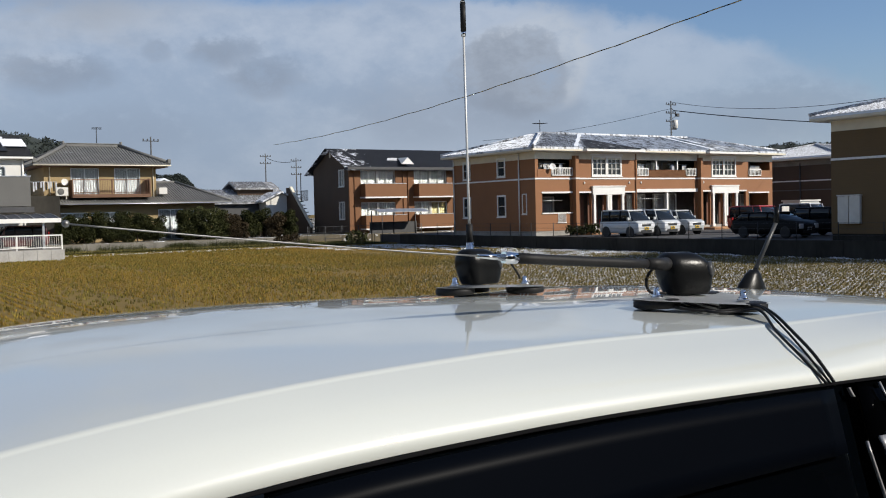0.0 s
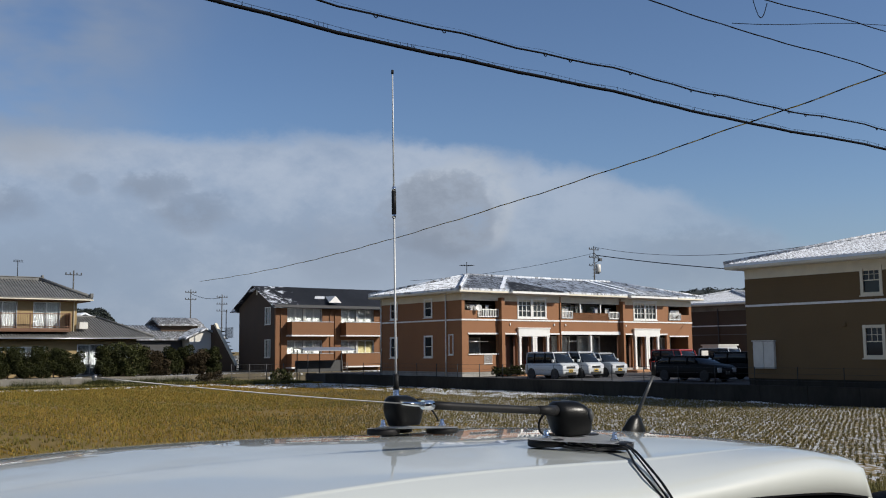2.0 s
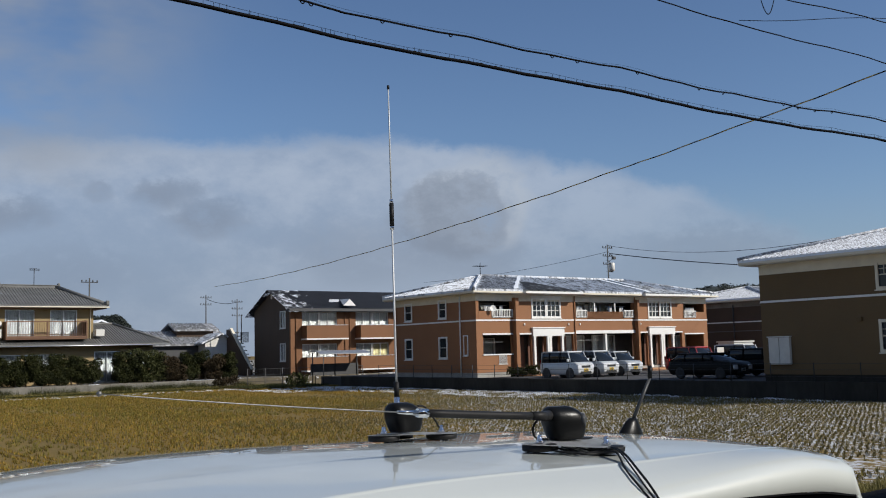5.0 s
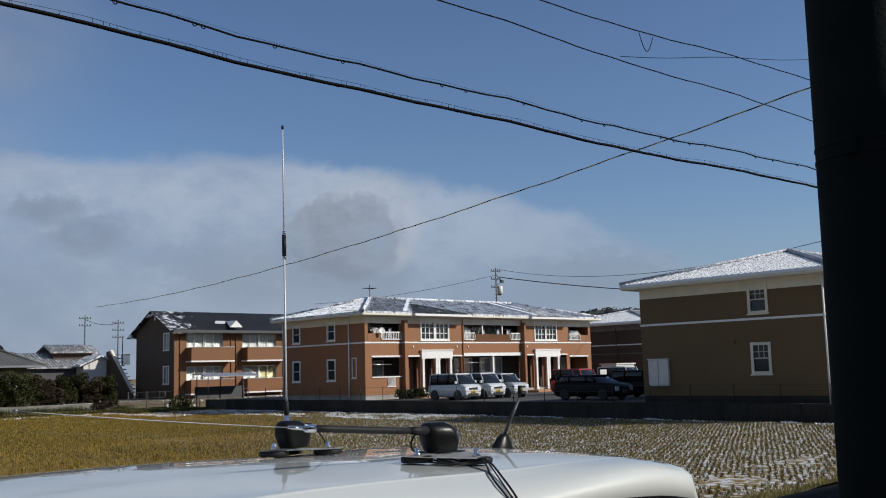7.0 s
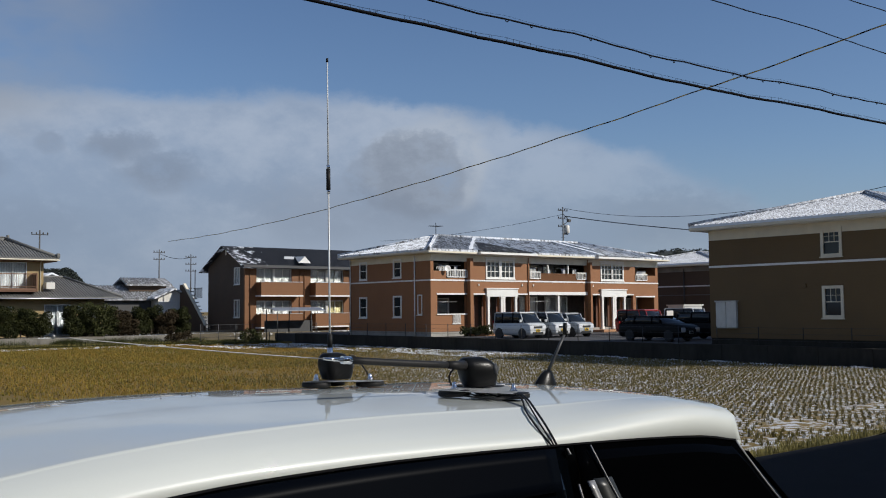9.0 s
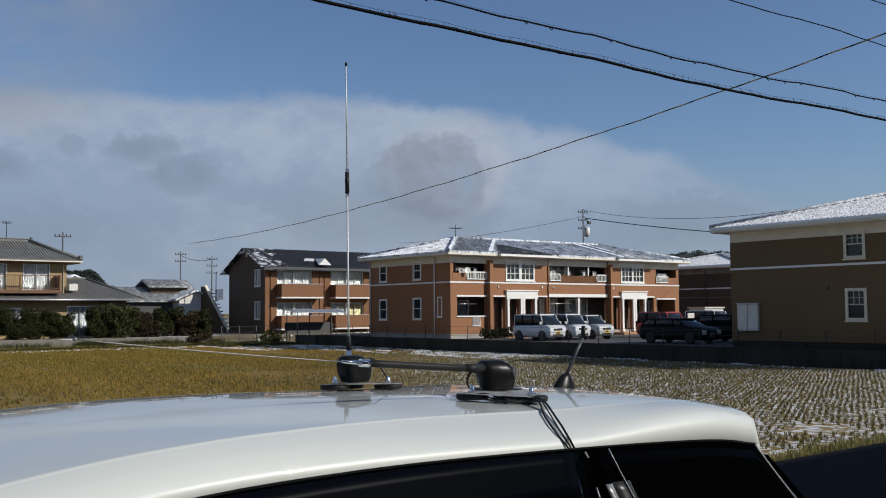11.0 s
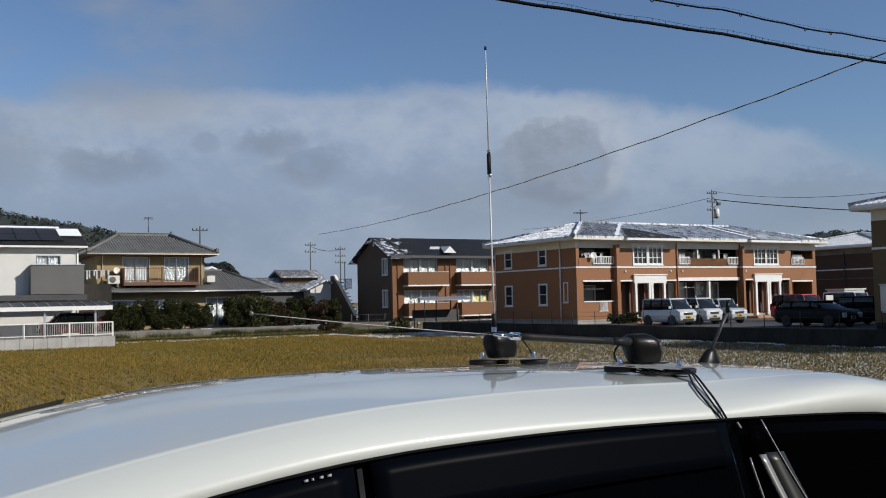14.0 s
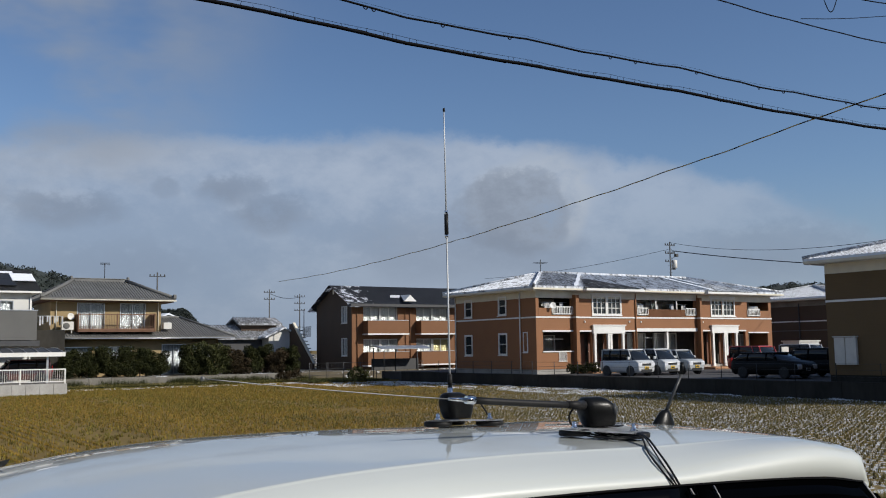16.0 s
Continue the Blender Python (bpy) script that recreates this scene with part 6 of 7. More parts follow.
parked_car(at(16.6, 12.0, 0.0, 90), "white kei van parked behind the dark cars", "vanwhite", 3.3, 1.44, 1.74, (0.42, 0.95), "kei_van", belt=0.95, rake=0.5)
parked_car(at(10.8, 11.0, 0.0, 90), "red hatchback parked in the yard", "redpaint", 3.6, 1.6, 1.66, (0.8, 0.95), "hatchback", plate="vanwhite")
parked_car(at(2.5, 3.0, 0.0, 90), "black hatchback parked in the shaded yard", "blackpaint", 4.2, 1.72, 1.34, (1.0, 0.86), "hatchback", plate="vanwhite", rake=0.7, tail=0.5)
parked_car(at(6.0, 1.8, 0.0, 90), "black minivan parked in the shaded yard", "blackpaint", 4.3, 1.7, 1.52, (0.9, 1.0), "minivan", plate="vanwhite", rake=0.6)
parked_car(at(-30.3, 38.0, -0.05, 0), "dark maroon hatchback under the carport", "maroon", 3.7, 1.6, 1.5, (0.8, 0.9), "hatchback", plate="vanwhite", rake=0.6)

# ---- the white car beside the walk ----
K = 1.055
# the road's camber leans the car a little away from the walk
CAR = at(-37.60, -26.05) @ pose(0, -0.20, 1.6) @ pose(0, 0, 0, -0.92, 0, 0) @ pose(0, 0.20, -1.6)


def nr(x, y, z):
    return Vector((K * x, K * y, 1.57 + K * (z - 1.57)))


car = thing("station_wagon", CAR, "white station wagon parked at the roadside with antennas on its roof", "car")
LONG = ((-2.75, 0.30), (-2.45, 0.21), (-2.2, 0.155), (-1.98, 0.109), (-1.79, 0.068), (-1.6, 0.035), (-1.37, 0.007), (-1.11, 0.0), (-0.93, 0.0), (-0.59, 0.010), (-0.29, 0.022), (-0.1, 0.034), (0.0, 0.043))
CROSS = ((0.0, 1.603), (0.15, 1.601), (0.30, 1.595), (0.40, 1.5885), (0.458, 1.5842), (0.4662, 1.5834), (0.4678, 1.5820), (0.472, 1.5801), (0.51, 1.5672), (0.545, 1.552), (0.572, 1.537), (0.588, 1.5205))


REAR = (1.606, 1.605, 1.603, 1.600, 1.598, 1.5975, 1.597, 1.597, 1.594, 1.588, 1.574, 1.5205)


def boxy(x):
    s = max(0.0, min(1.0, (x + 0.62) / 0.56))
    return s * s * (3 - 2 * s)


def drop(x):
    for (a, da), (b, db) in zip(LONG, LONG[1:]):
        if x <= b:
            s = (x - a) / (b - a)
            return da + (db - da) * s
    return LONG[-1][1] + (x - LONG[-1][0]) * 0.35


def fall(x, y):
    q = min(1.0, abs(y) / 0.588)
    if x > -1.1:
        return 1.0 - 0.10 * boxy(x) * (1 - q ** 6)
    return 0.96 + 0.04 * q * q


def roof_z(x, y):
    y = abs(y)
    k = boxy(x)
    prof = [(a, za + (zr - za) * k) for (a, za), zr in zip(CROSS, REAR)]
    for (a, za), (b, zb) in zip(prof, prof[1:]):
        if y <= b:
            return za + (zb - za) * (y - a) / (b - a) - smooth_drop(min(x, 0.0)) * fall(x, y)
    return CROSS[-1][1] - smooth_drop(min(x, 0.0))


def smooth_drop(x):
    return sum(drop(x + d) * w for d, w in ((-0.12, 0.2), (-0.05, 0.3), (0.05, 0.3), (0.12, 0.2)))


def crease_shift(x, y):
    """The crease runs out towards the roof edge at the front."""
    a = abs(y)
    s = max(0.0, min(1.0, (-0.70 - x) / 0.75))
    w = max(0.0, min(1.0, (a - 0.20) / 0.25)) * max(0.0, min(1.0, (0.588 - a) / 0.075))
    return math.copysign(a + 0.040 * s * s * (3 - 2 * s) * w, y) if y else 0.0


roof = bmesh.new()
ys = [-y for y, z in CROSS[::-1]] + [y for y, z in CROSS[1:]]
zs = [z for y, z in CROSS[::-1]] + [z for y, z in CROSS[1:]]
zr = list(REAR[::-1]) + list(REAR[1:])
stations = [-2.75 + 2.69 * i / 46 for i in range(47)] + [-0.035, -0.008, 0.014, 0.029, 0.034, 0.027, 0.014, 0.015]
rows = []
for i, x in enumerate(stations):
    row = []
    for y, zf, zb in zip(ys, zs, zr):
        z = zf + (zb - zf) * boxy(x)
        bow = 0.07 * (1 - (y / 0.59) ** 2)
        edge = i - 46
        zz = z - smooth_drop(min(x, 0.0)) * fall(x, y) - (0, 0, 0.0, 0.001, 0.004, 0.014, 0.030, 0.046, 0.064)[max(edge, 0)] * (1 - 0.35 * abs(y / 0.59))
        xx = x + bow * max(0.0, min(1.0, (x + 0.8) / 0.8))
        row.append(roof.verts.new(nr(xx, crease_shift(x, y), zz)))
    rows.append(row)
for a, b in zip(rows, rows[1:]):
    for i in range(len(a) - 1):
        roof.faces.new((a[i], b[i], b[i + 1], a[i + 1])).smooth = True
bmesh.ops.recalc_face_normals(roof, faces=roof.faces[:])
bmesh.ops.solidify(roof, geom=roof.faces[:], thickness=0.004)
for f in roof.faces:
    f.smooth = f.calc_area() > 0.00025 or abs(f.normal.z) > 0.5
part("roof", roof, M["carwhite"], car, "glossy white roof panel with soft creases")


def side_strip(x0, x1, off0, off1, out=0.0, n=24, y_top=0.588, zfun=None):
    """A strip of the side glazing between two depths below the roof edge."""
    bm = bmesh.new()
    a = []
    for i in range(n + 1):
        x = x0 + (x1 - x0) * i / n
        zt = 1.5205 - smooth_drop(min(x, 0.0))
        f0 = off0(x) if callable(off0) else off0
        f1 = off1(x) if callable(off1) else off1
        pts = []
        for k in range(5):
            o = f0 + (f1 - f0) * k / 4
            pts.append(bm.verts.new(nr(x, -(y_top + out + 0.24 * o + 0.10 * o * o), zt - o)))
        a.append(pts)
    for p, q in zip(a, a[1:]):
        for k in range(4):
            bm.faces.new((p[k], p[k + 1], q[k + 1], q[k])).smooth = True
    bmesh.ops.recalc_face_normals(bm, faces=bm.faces[:])
    bmesh.ops.solidify(bm, geom=bm.faces[:], thickness=0.004)
    return bm


def other_side(bm):
    for v in bm.verts:
        v.co.y = -v.co.y
    bmesh.ops.reverse_faces(bm, faces=bm.faces[:])
    return bm


full = 0.42
part("weather_seal", side_strip(-2.6, 0.01, 0.000, 0.004, 0.002), M["wire"], car)
part("door_glass", side_strip(-2.5, -1.40, 0.004, full, -0.004), M["carglass"], car, "dark tinted front door glass")
part("door_glass", side_strip(-1.36, -0.56, 0.004, full, -0.004), M["carglass"], car, "dark tinted rear door glass")
def quarter(out):
    """The rear quarter glass, its trailing edge raked with the tailgate."""
    bm = bmesh.new()
    grid = []
    for k in range(9):
        o = 0.004 + (full - 0.004) * k / 8
        rear = 0.012 + 0.86 * o
        row = []
        for i in range(17):
            x = -0.53 + (rear + 0.53) * i / 16
            zt = 1.5205 - smooth_drop(min(x, 0.0))
            row.append(bm.verts.new(nr(x, -(0.588 + out + 0.24 * o + 0.10 * o * o), zt - o)))
        grid.append(row)
    for p, q in zip(grid, grid[1:]):
        for i in range(16):
            bm.faces.new((p[i], p[i + 1], q[i + 1], q[i])).smooth = True
    bmesh.ops.recalc_face_normals(bm, faces=bm.faces[:])
    bmesh.ops.solidify(bm, geom=bm.faces[:], thickness=0.004)
    return bm


part("quarter_glass", quarter(-0.002), M["darkreflectglass"], car, "near-black quarter glass, gloss cut to stand for a dark reflection")
vis1 = part("door_visor", side_strip(-2.3, -1.395, 0.006, 0.090, 0.012), M["visor"], car, "smoked door visor with worn white lettering")
vis2 = part("door_visor", side_strip(-1.365, -0.60, 0.006, lambda x: 0.096 - 0.012 * max(0.0, (x + 1.05) / 0.45), 0.012), M["visor"], car, "smoked door visor")
for i in range(4):
    x = -1.478 + 0.0125 * i
    part("letter_bar", side_strip(x, x + (0.0062, 0.0028, 0.0055, 0.0062)[i], 0.0082, 0.0118, 0.0165, n=1), M["barwhite"], vis1)
part("pillar_cover", side_strip(-1.43, -1.387, 0.10, full, 0.006), M["pillar"], car, "satin grey door pillar cover")
part("pillar_cover", side_strip(-1.378, -1.325, 0.095, full, 0.006), M["pillar"], car, "satin grey door pillar cover")
part("door_gap", side_strip(-1.387, -1.378, 0.012, full, 0.004), M["rubber"], car)


def slanted(x_top, x_low, w, off0, off1, out, mat, name, label="", wl=None):
    bm = bmesh.new()
    a = []
    wl = w if wl is None else wl
    for k in range(13):
        s = k / 12
        o = off0 + (off1 - off0) * s
        xc = x_top + (x_low - x_top) * (s * 0.85 + 0.15 * s * s)
        ww = w + (wl - w) * s
        row = []
        for x in (xc - ww / 2, xc + ww / 2):
            zt = 1.5205 - smooth_drop(min(x, 0.0))
            row.append(bm.verts.new(nr(x, -(0.588 + out + 0.24 * o + 0.10 * o * o), zt - o)))
        a.append(row)
    for p, q in zip(a, a[1:]):
        bm.faces.new((p[0], p[1], q[1], q[0])).smooth = True
    bmesh.ops.recalc_face_normals(bm, faces=bm.faces[:])
    bmesh.ops.solidify(bm, geom=bm.faces[:], thickness=0.004)
    return part(name, bm, M[mat], car, label)


slanted(-0.492, -0.358, 0.0028, 0.006, 0.27, 0.006, "trimgrey", "door_edge", "thin bright door edge")
slanted(-0.474, -0.394, 0.054, 0.070, 0.27, 0.003, "doorframe", "door_frame", "dark door frame", 0.066)
slanted(-0.514, -0.436, 0.018, 0.072, 0.27, 0.008, "trimgrey", "window_trim", "bright grey window trim", 0.020)
slanted(-0.549, -0.518, 0.003, 0.076, 0.27, 0.007, "trimgrey", "window_trim", "thin grey bead")
slanted(0.014, 0.24, 0.005, 0.004, 0.27, 0.000, "trimgrey", "tailgate_edge")
slanted(-0.562, -0.556, 0.004, 0.008, 0.020, 0.008, "trimgrey", "clip")
# lower body, far side and ends, seen little
bd = []
for x, z0, z1, s in ((-3.75, 0.35, 0.62, 0.75), (-3.65, 0.22, 0.78, 0.88), (-3.2, 0.18, 0.93, 0.96), (-2.75, 0.18, 1.00, 1.0), (-1.4, 0.18, 1.06, 1.0), (-0.3, 0.18, 1.08, 1.0), (0.30, 0.20, 1.08, 0.98), (0.46, 0.24, 1.04, 0.95), (0.56, 0.34, 0.94, 0.9)):
    w = 0.80 * s
    bd.append([nr(x, -w * 0.93, z0), nr(x, -w, z0 + 0.15), nr(x, -w, 0.7 * z1), nr(x, -w * 0.97, z1 - 0.06), nr(x, -w * 0.88, z1), nr(x, w * 0.88, z1), nr(x, w * 0.97, z1 - 0.06), nr(x, w, 0.7 * z1), nr(x, w, z0 + 0.15), nr(x, w * 0.93, z0)])
part("body", loft(bd), M["carwhite"], car, "white painted lower body")
for x0, x1 in ((-2.5, -1.40), (-1.36, -0.56)):
    part("far_side_glass", other_side(side_strip(x0, x1, 0.004, full, -0.004)), M["carglass"], car)
part("far_side_glass", other_side(quarter(-0.002)), M["darkreflectglass"], car)
ws = bmesh.new()
q = [ws.verts.new(p) for p in (nr(-2.74, -0.55, 1.25), nr(-2.74, 0.55, 1.25), nr(-3.2, 0.68, 0.95), nr(-3.2, -0.68, 0.95))]
ws.faces.new(q)
bmesh.ops.solidify(ws, geom=ws.faces[:], thickness=0.006)
part("windscreen", ws, M["carglass"], car)
rg = bmesh.new()
q = [rg.verts.new(p) for p in (nr(0.09, -0.57, 1.43), nr(0.09, 0.57, 1.43), nr(0.42, 0.69, 1.05), nr(0.42, -0.69, 1.05))]
rg.faces.new(q)
bmesh.ops.solidify(rg, geom=rg.faces[:], thickness=0.006)
part("tailgate_glass", rg, M["carglass"], car, "dark tailgate glass")
for x in (-3.05, -0.24):
    for s in (-1, 1):
        wheel(car, K * x, s * 0.74, 0.31, 0.19)
# the far front door stands open; its frame corner shows past the roof
od = thing("car_door", CAR, "open white front door of the wagon with a black frame", "car door")
fr = bmesh.new()
hx, hy, tx, ty = -2.42, 0.64, -1.615, 0.78
def dp(s, z, out=0.0):
    return nr(hx + (tx - hx) * s, hy + (ty - hy) * s + out, z)
for s0, s1, za0, za1, zb0, zb1 in ((0.0, 0.45, 1.22, 1.27, 1.405, 1.455), (0.45, 1.0, 1.405, 1.455, 1.485, 1.535)):
    v = [fr.verts.new(p) for p in (dp(s0, za0), dp(s1, zb0), dp(s1 + (0.05 if s1 == 1.0 else 0), zb1), dp(s0, za1))]
    fr.faces.new(v)
v = [fr.verts.new(p) for p in (dp(0.93, 0.98), dp(0.99, 0.98), dp(0.98, 1.49), dp(0.92, 1.47))]
fr.faces.new(v)
bmesh.ops.solidify(fr, geom=fr.faces[:], thickness=0.03)
part("door_frame", fr, M["pillar"], od, "black upper door frame")
strip = bmesh.new()
for s0, s1, z0, z1 in ((0.05, 0.45, 1.255, 1.42), (0.45, 0.95, 1.42, 1.492)):
    v = [strip.verts.new(p) for p in (dp(s0, z0, -0.03), dp(s1, z1, -0.03), dp(s1, z1 + 0.022, -0.03), dp(s0, z0 + 0.022, -0.03))]
    strip.faces.new(v)
bmesh.ops.solidify(strip, geom=strip.faces[:], thickness=0.012)
part("frame_trim", strip, M["carwhite"], od, "white painted door frame edge")
dpn = bmesh.new()
v = [dpn.verts.new(p) for p in (dp(0.0, 0.35), dp(0.98, 0.35), dp(1.0, 0.98), dp(0.0, 0.95))]
dpn.faces.new(v)
bmesh.ops.solidify(dpn, geom=dpn.faces[:], thickness=0.07)
part("door_panel", dpn, M["carwhite"], od)


# ---- roof antennas on magnet mounts ----
def seat(x, y):
    return nr(x, y, roof_z(x, y) + (0.004 if abs(y) < 0.45 else 0.0))


def mount(name, left, right, back, label, motor_at, turn):
    """A three-magnet plate with a motor housing."""
    mt = thing(name, CAR, label, "antenna mount", "roof antenna mounts")
    tops = []
    for (x, y) in (left, right, back):
        p = seat(x, y)
        part("magnet", lathe([(0.034, 0.0), (0.0375, 0.002), (0.038, 0.010), (0.035, 0.013), (0.018, 0.0135)], 26, p), M["rubber"], mt, "black rubber magnet foot")
        tops.append(p + Vector((0, 0, 0.0135)))
    c = sum(tops, Vector()) / 3
    pl = bmesh.new()
    corners = []
    for t in tops:
        d = (t - c).normalized()
        s = Vector((-d.y, d.x, 0))
        corners += [t + d * 0.036 - s * 0.024, t + d * 0.036 + s * 0.024]
    vs = [pl.verts.new(p) for p in corners]
    f = pl.faces.new(vs)
    if f.normal.z < 0:
        f.normal_flip()
    bmesh.ops.solidify(pl, geom=pl.faces[:], thickness=-0.003)
    part("plate", pl, M["plate"], mt, "bare aluminium plate")
    for t in tops[:2] + tops[2:]:
        b = part("bolt", lathe([(0.0075, 0.003), (0.0075, 0.008), (0.0052, 0.009), (0.0052, 0.016), (0.0038, 0.019), (0.0015, 0.0198)], 12, t), M["chrome"], mt, "chrome cap nut")
        part("washer", lathe([(0.0095, 0.003), (0.010, 0.004), (0.0095, 0.005)], 14, t), M["steel"], b)
    base = c + Vector((K * motor_at[0], K * motor_at[1], 0.004))
    hs = bmesh.new()
    prof = []
    for z, sx, sy, ox in ((0.0, 0.050, 0.034, 0.006), (0.004, 0.053, 0.037, 0.006), (0.022, 0.060, 0.042, 0.004), (0.045, 0.064, 0.044, 0.000), (0.062, 0.062, 0.042, -0.003), (0.074, 0.055, 0.037, -0.008), (0.083, 0.044, 0.029, -0.014), (0.089, 0.030, 0.018, -0.020)):
        ring = []
        for k in range(28):
            a = 2 * math.pi * k / 28
            cx, sn = math.cos(a), math.sin(a)
            e = 0.55
            ring.append((0.72 * (ox + sx * math.copysign(abs(cx) ** e, cx)), 0.75 * sy * math.copysign(abs(sn) ** e, sn), 0.80 * z))
        prof.append(ring)
    loft(prof, hs)
    m = Matrix.Translation(base) @ Matrix.Rotation(radians(turn), 4, "Z")
    ob = part("motor_housing", hs, M["plastic"], mt, "rounded glossy black motor housing")
    ob.matrix_basis = m
    cap = part("side_cap", lathe([(0.014, -0.004), (0.0145, 0.004), (0.012, 0.006), (0.006, 0.007), (0.002, 0.0072)], 22), M["pillar"], ob, "round satin grey side cap")
    cap.matrix_basis = pose(0.037, -0.021, 0.040, 0, 84, -38)
    seam = part("cap_slot", boxes((-0.006, 0.006, -0.001, 0.001, 0.0078, 0.0092)), M["trimgrey"], cap)
    return mt, m, c


m1, f1, c1 = mount("antenna_mount", (-0.690, 0.115), (-0.550, 0.088), (-0.570, 0.235), "black motorised antenna mount on three magnets", (0.002, 0.02), 8)
m2, f2, c2 = mount("antenna_mount", (-0.588, -0.288), (-0.488, -0.370), (-0.425, -0.225), "black motorised antenna mount on three magnets", (0.013, 0.044), -12)

# upright silver whip
A1 = thing("whip_antenna", CAR, "upright silver whip antenna with a black coil", "antenna", "whip antennas")
b0, t0 = nr(-0.592, 0.205, 1.655), nr(-0.600, 0.192, 2.442)
ax = t0 - b0
def on(s):
    return b0 + ax * s
part("base_ferrule", tube((on(-0.03), on(0.0), on(0.045)), 0.0075, 12), M["steel"], A1, "bright steel base sleeve")
part("base_band", tube((on(0.045), on(0.09)), 0.0068, 12), M["rubber"], A1)
part("lower_whip", tube((on(0.09), on(0.30), on(0.555)), 0.0028, 8, 0.0024), M["plate"], A1, "thin bright lower whip")
co = part("coil", tube((on(0.565), on(0.635)), 0.0058, 12), M["rubber"], A1, "black loading coil")
part("coil_end", tube((on(0.553), on(0.566)), 0.0048, 10), M["chrome"], co)
part("coil_end", tube((on(0.634), on(0.648)), 0.0048, 10), M["chrome"], co)
part("upper_whip", tube((on(0.648), on(0.85), on(1.0)), 0.0022, 8, 0.0016), M["plate"], A1, "thin bright upper whip")
part("tip_cap", tube((on(0.994), on(1.006)), 0.0034, 8), M["rubber"], A1)

# black antenna folded down over the roof
A2 = thing("whip_antenna", CAR, "folded-down antenna with a black sleeve and thin silver whip", "antenna", "whip antennas")
b1, t1 = nr(-0.585, -0.285, 1.656), nr(-1.46, -0.34, 1.74)
ax2 = t1 - b1
def on2(s, sag=0.0):
    return b1 + ax2 * s + Vector((0, 0, -sag * 4 * s * (1 - s)))
part("elbow", tube((f2 @ Vector((-0.03, 0, 0.052)), on2(-0.01), on2(0.025)), 0.012, 12, 0.0085), M["rubber"], A2, "black swivel elbow")
part("sleeve", tube([on2(0.02 + 0.31 * i / 6, 0.006) for i in range(7)], 0.0078, 12), M["rubber"], A2, "black rubber sleeve")
part("collar", tube((on2(0.325, 0.006), on2(0.35, 0.006)), 0.0085, 12), M["chrome"], A2, "chrome collar")
part("coupling", tube((on2(0.35, 0.006), on2(0.40, 0.006)), 0.0052, 10, 0.003), M["steel"], A2)
part("whip", tube([on2(0.40 + 0.6 * i / 12, 0.006) for i in range(13)], 0.0013, 8, 0.0009), M["dullsteel"], A2, "thin silver whip")
part("tip_ball", lathe([(0.001, -0.004), (0.0033, -0.0027), (0.0043, 0.0), (0.0033, 0.0027), (0.001, 0.004)], 12, on2(1.0, 0.0)), M["dullsteel"], A2)

# the wagon's own stub antenna
A3 = thing("stub_antenna", CAR, "short black roof antenna on a fin-shaped foot", "antenna")
sb = nr(0.0, 0.0, roof_z(0.0, 0.0)) + Vector((-0.02, 0, -0.004))
ft = []
for z, l, w, o in ((0.0, 0.050, 0.024, 0.0), (0.012, 0.047, 0.023, 0.001), (0.03, 0.036, 0.019, 0.005), (0.050, 0.022, 0.013, 0.010), (0.060, 0.011, 0.008, 0.013)):
    ft.append([sb + Vector((o + l * math.cos(2 * math.pi * k / 20), w * math.sin(2 * math.pi * k / 20), z)) for k in range(20)])
part("foot", loft(ft), M["plastic"], A3, "black fin-shaped foot")
part("rod", tube((sb + Vector((0.012, 0, 0.05)), nr(0.045, -0.02, 1.71)), 0.0052, 10, 0.0044), M["pillar"], A3)
part("rod_tip", tube((nr(0.0455, -0.02, 1.709), nr(0.048, -0.02, 1.742)), 0.0060, 10), M["plastic"], A3)

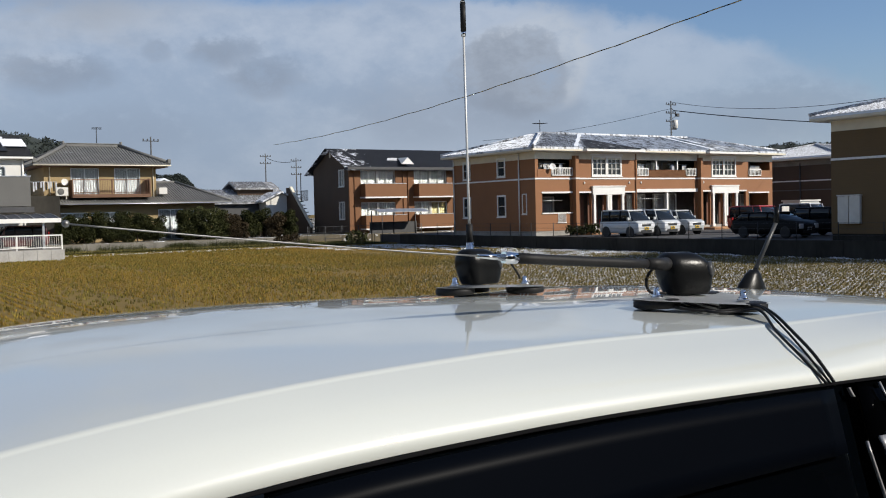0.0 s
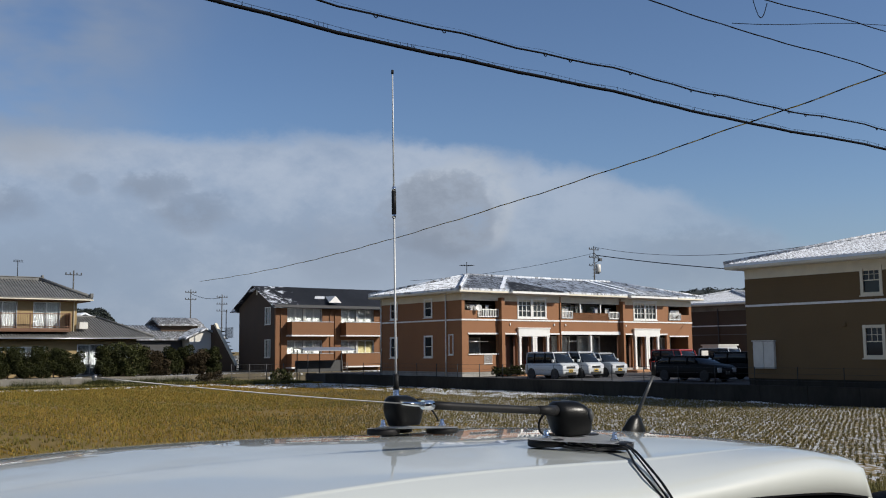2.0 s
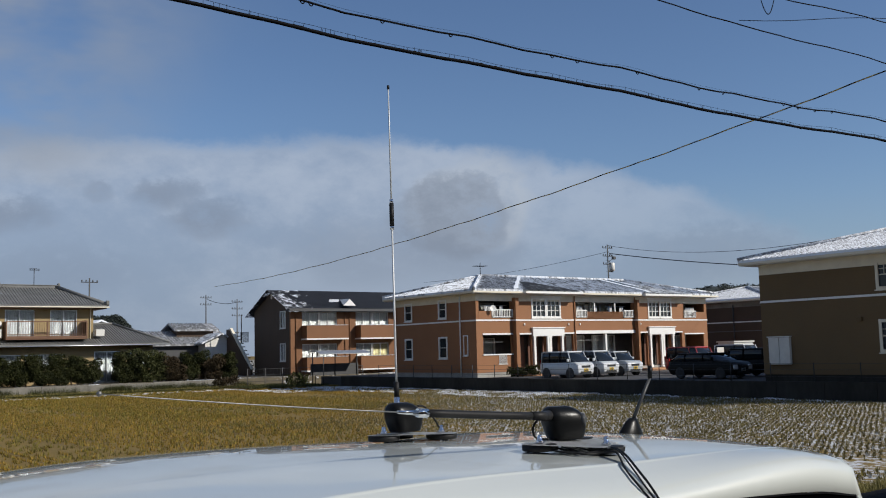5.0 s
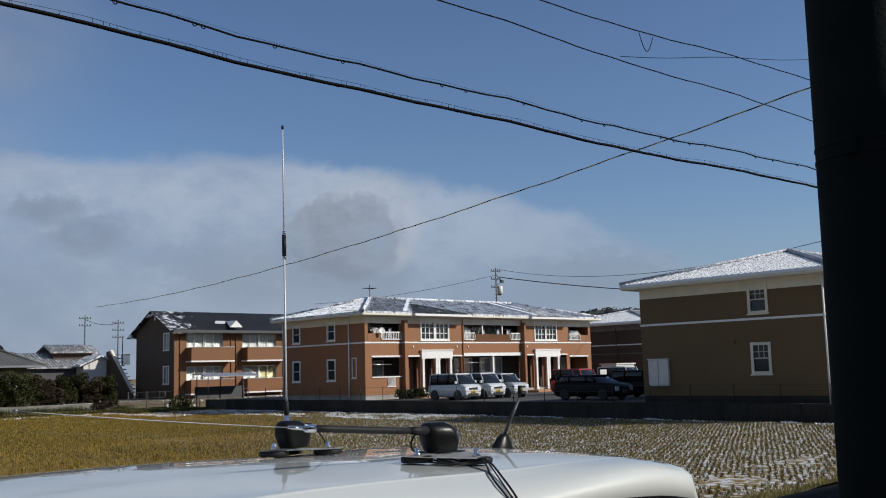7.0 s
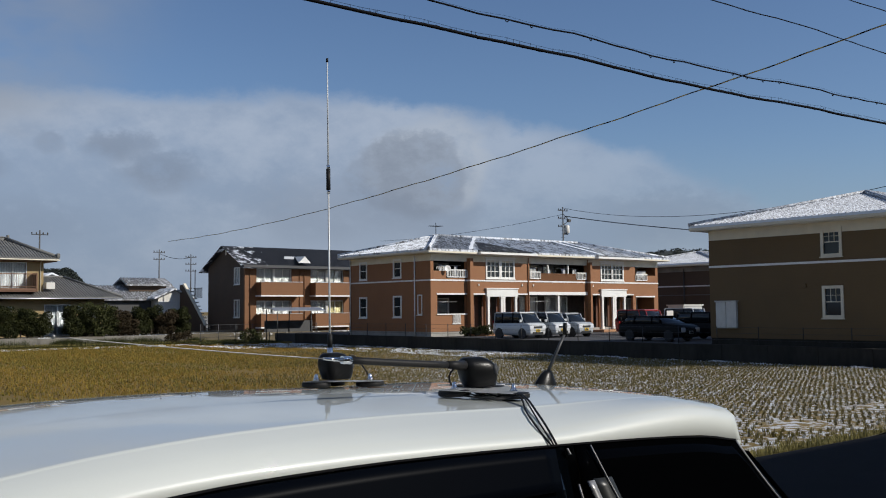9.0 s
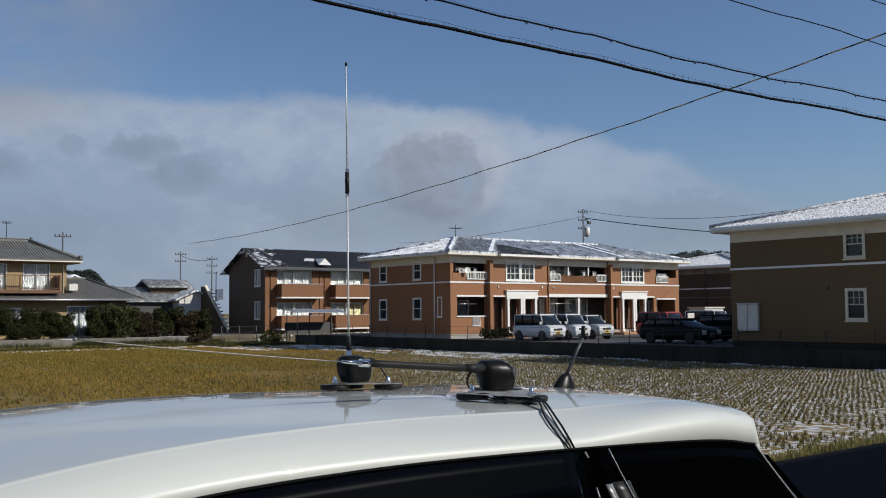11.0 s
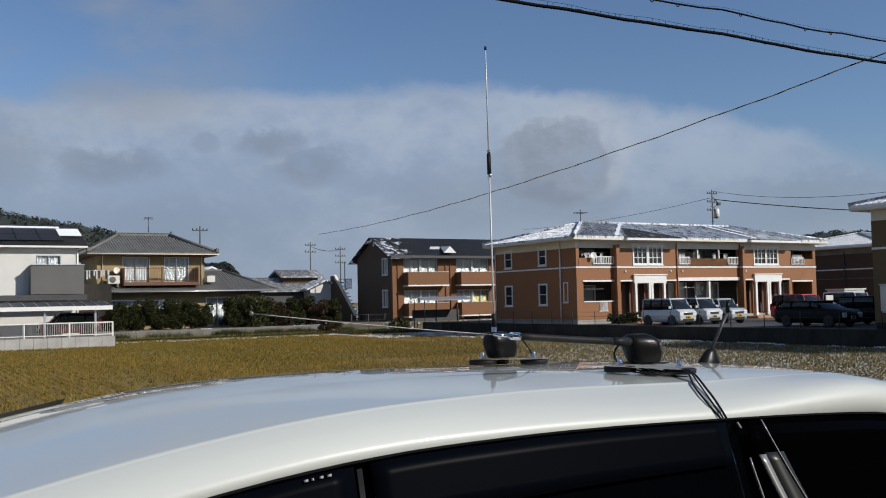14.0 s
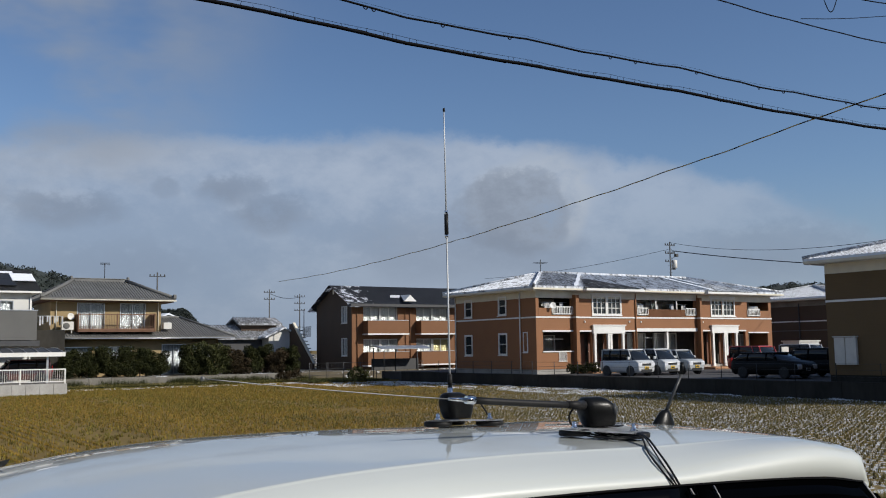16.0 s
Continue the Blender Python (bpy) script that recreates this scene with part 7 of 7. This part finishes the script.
# cables from the mounts to the door gap
def cable(name, pts, r, label):
    sm = []
    P = [Vector(p) for p in pts]
    for i in range(len(P) - 1):
        p0, p1, p2, p3 = P[max(i - 1, 0)], P[i], P[i + 1], P[min(i + 2, len(P) - 1)]
        for k in range(8):
            t = k / 8
            sm.append(0.5 * ((2 * p1) + (p2 - p0) * t + (2 * p0 - 5 * p1 + 4 * p2 - p3) * t * t + (3 * p1 - p0 - 3 * p2 + p3) * t ** 3))
    sm.append(P[-1])
    w = thing(name, CAR, label, "cable", "antenna cables")
    part("sheath", tube(sm, r, 8), M["rubber"], w)


def lie(x, y, up=0.006):
    return seat(x, y) + Vector((0, 0, up))


cable("antenna_cable", (lie(-0.52, -0.26, 0.010), lie(-0.552, -0.36, 0.003), lie(-0.525, -0.385, 0.006), lie(-0.505, -0.405, 0.014), lie(-0.528, -0.455, 0.014), lie(-0.560, -0.515, 0.010), lie(-0.580, -0.560, 0.008), nr(-0.589, -0.594, 1.511)), 0.0024, "black antenna cable looping over the roof edge")
cable("antenna_cable", (lie(-0.55, -0.25, 0.010), lie(-0.565, -0.37, 0.003), lie(-0.53, -0.395, 0.004), lie(-0.525, -0.43, 0.010), lie(-0.572, -0.495, 0.005), lie(-0.600, -0.550, 0.005), nr(-0.604, -0.594, 1.511)), 0.0021, "black antenna cable looping over the roof edge")
cable("antenna_cable", (lie(-0.50, -0.25, 0.010), lie(-0.515, -0.35, 0.004), lie(-0.505, -0.385, 0.010), lie(-0.520, -0.43, 0.014), lie(-0.555, -0.49, 0.010), lie(-0.584, -0.545, 0.006), nr(-0.597, -0.594, 1.511)), 0.0017, "thin black control cable looping over the roof edge")
cable("antenna_cable", (lie(-0.60, -0.25, 0.010), lie(-0.585, -0.335, 0.004), lie(-0.555, -0.37, 0.003), lie(-0.545, -0.345, 0.003), lie(-0.53, -0.28, 0.010)), 0.0021, "thin black lead under the mount plate")
cable("antenna_cable", (f2 @ Vector((-0.040, -0.018, 0.052)), f2 @ Vector((-0.066, -0.016, 0.050)), f2 @ Vector((-0.082, -0.012, 0.030)), f2 @ Vector((-0.076, -0.012, 0.008)), f2 @ Vector((-0.05, -0.02, 0.004))), 0.0026, "thin black lead at the motor housing")
cable("antenna_cable", (f1 @ Vector((0.05, 0.0, 0.06)), f1 @ Vector((0.075, 0.0, 0.055)), f1 @ Vector((0.10, -0.01, 0.02)), f1 @ Vector((0.11, -0.01, 0.005))), 0.0024, "thin black lead at the motor housing")
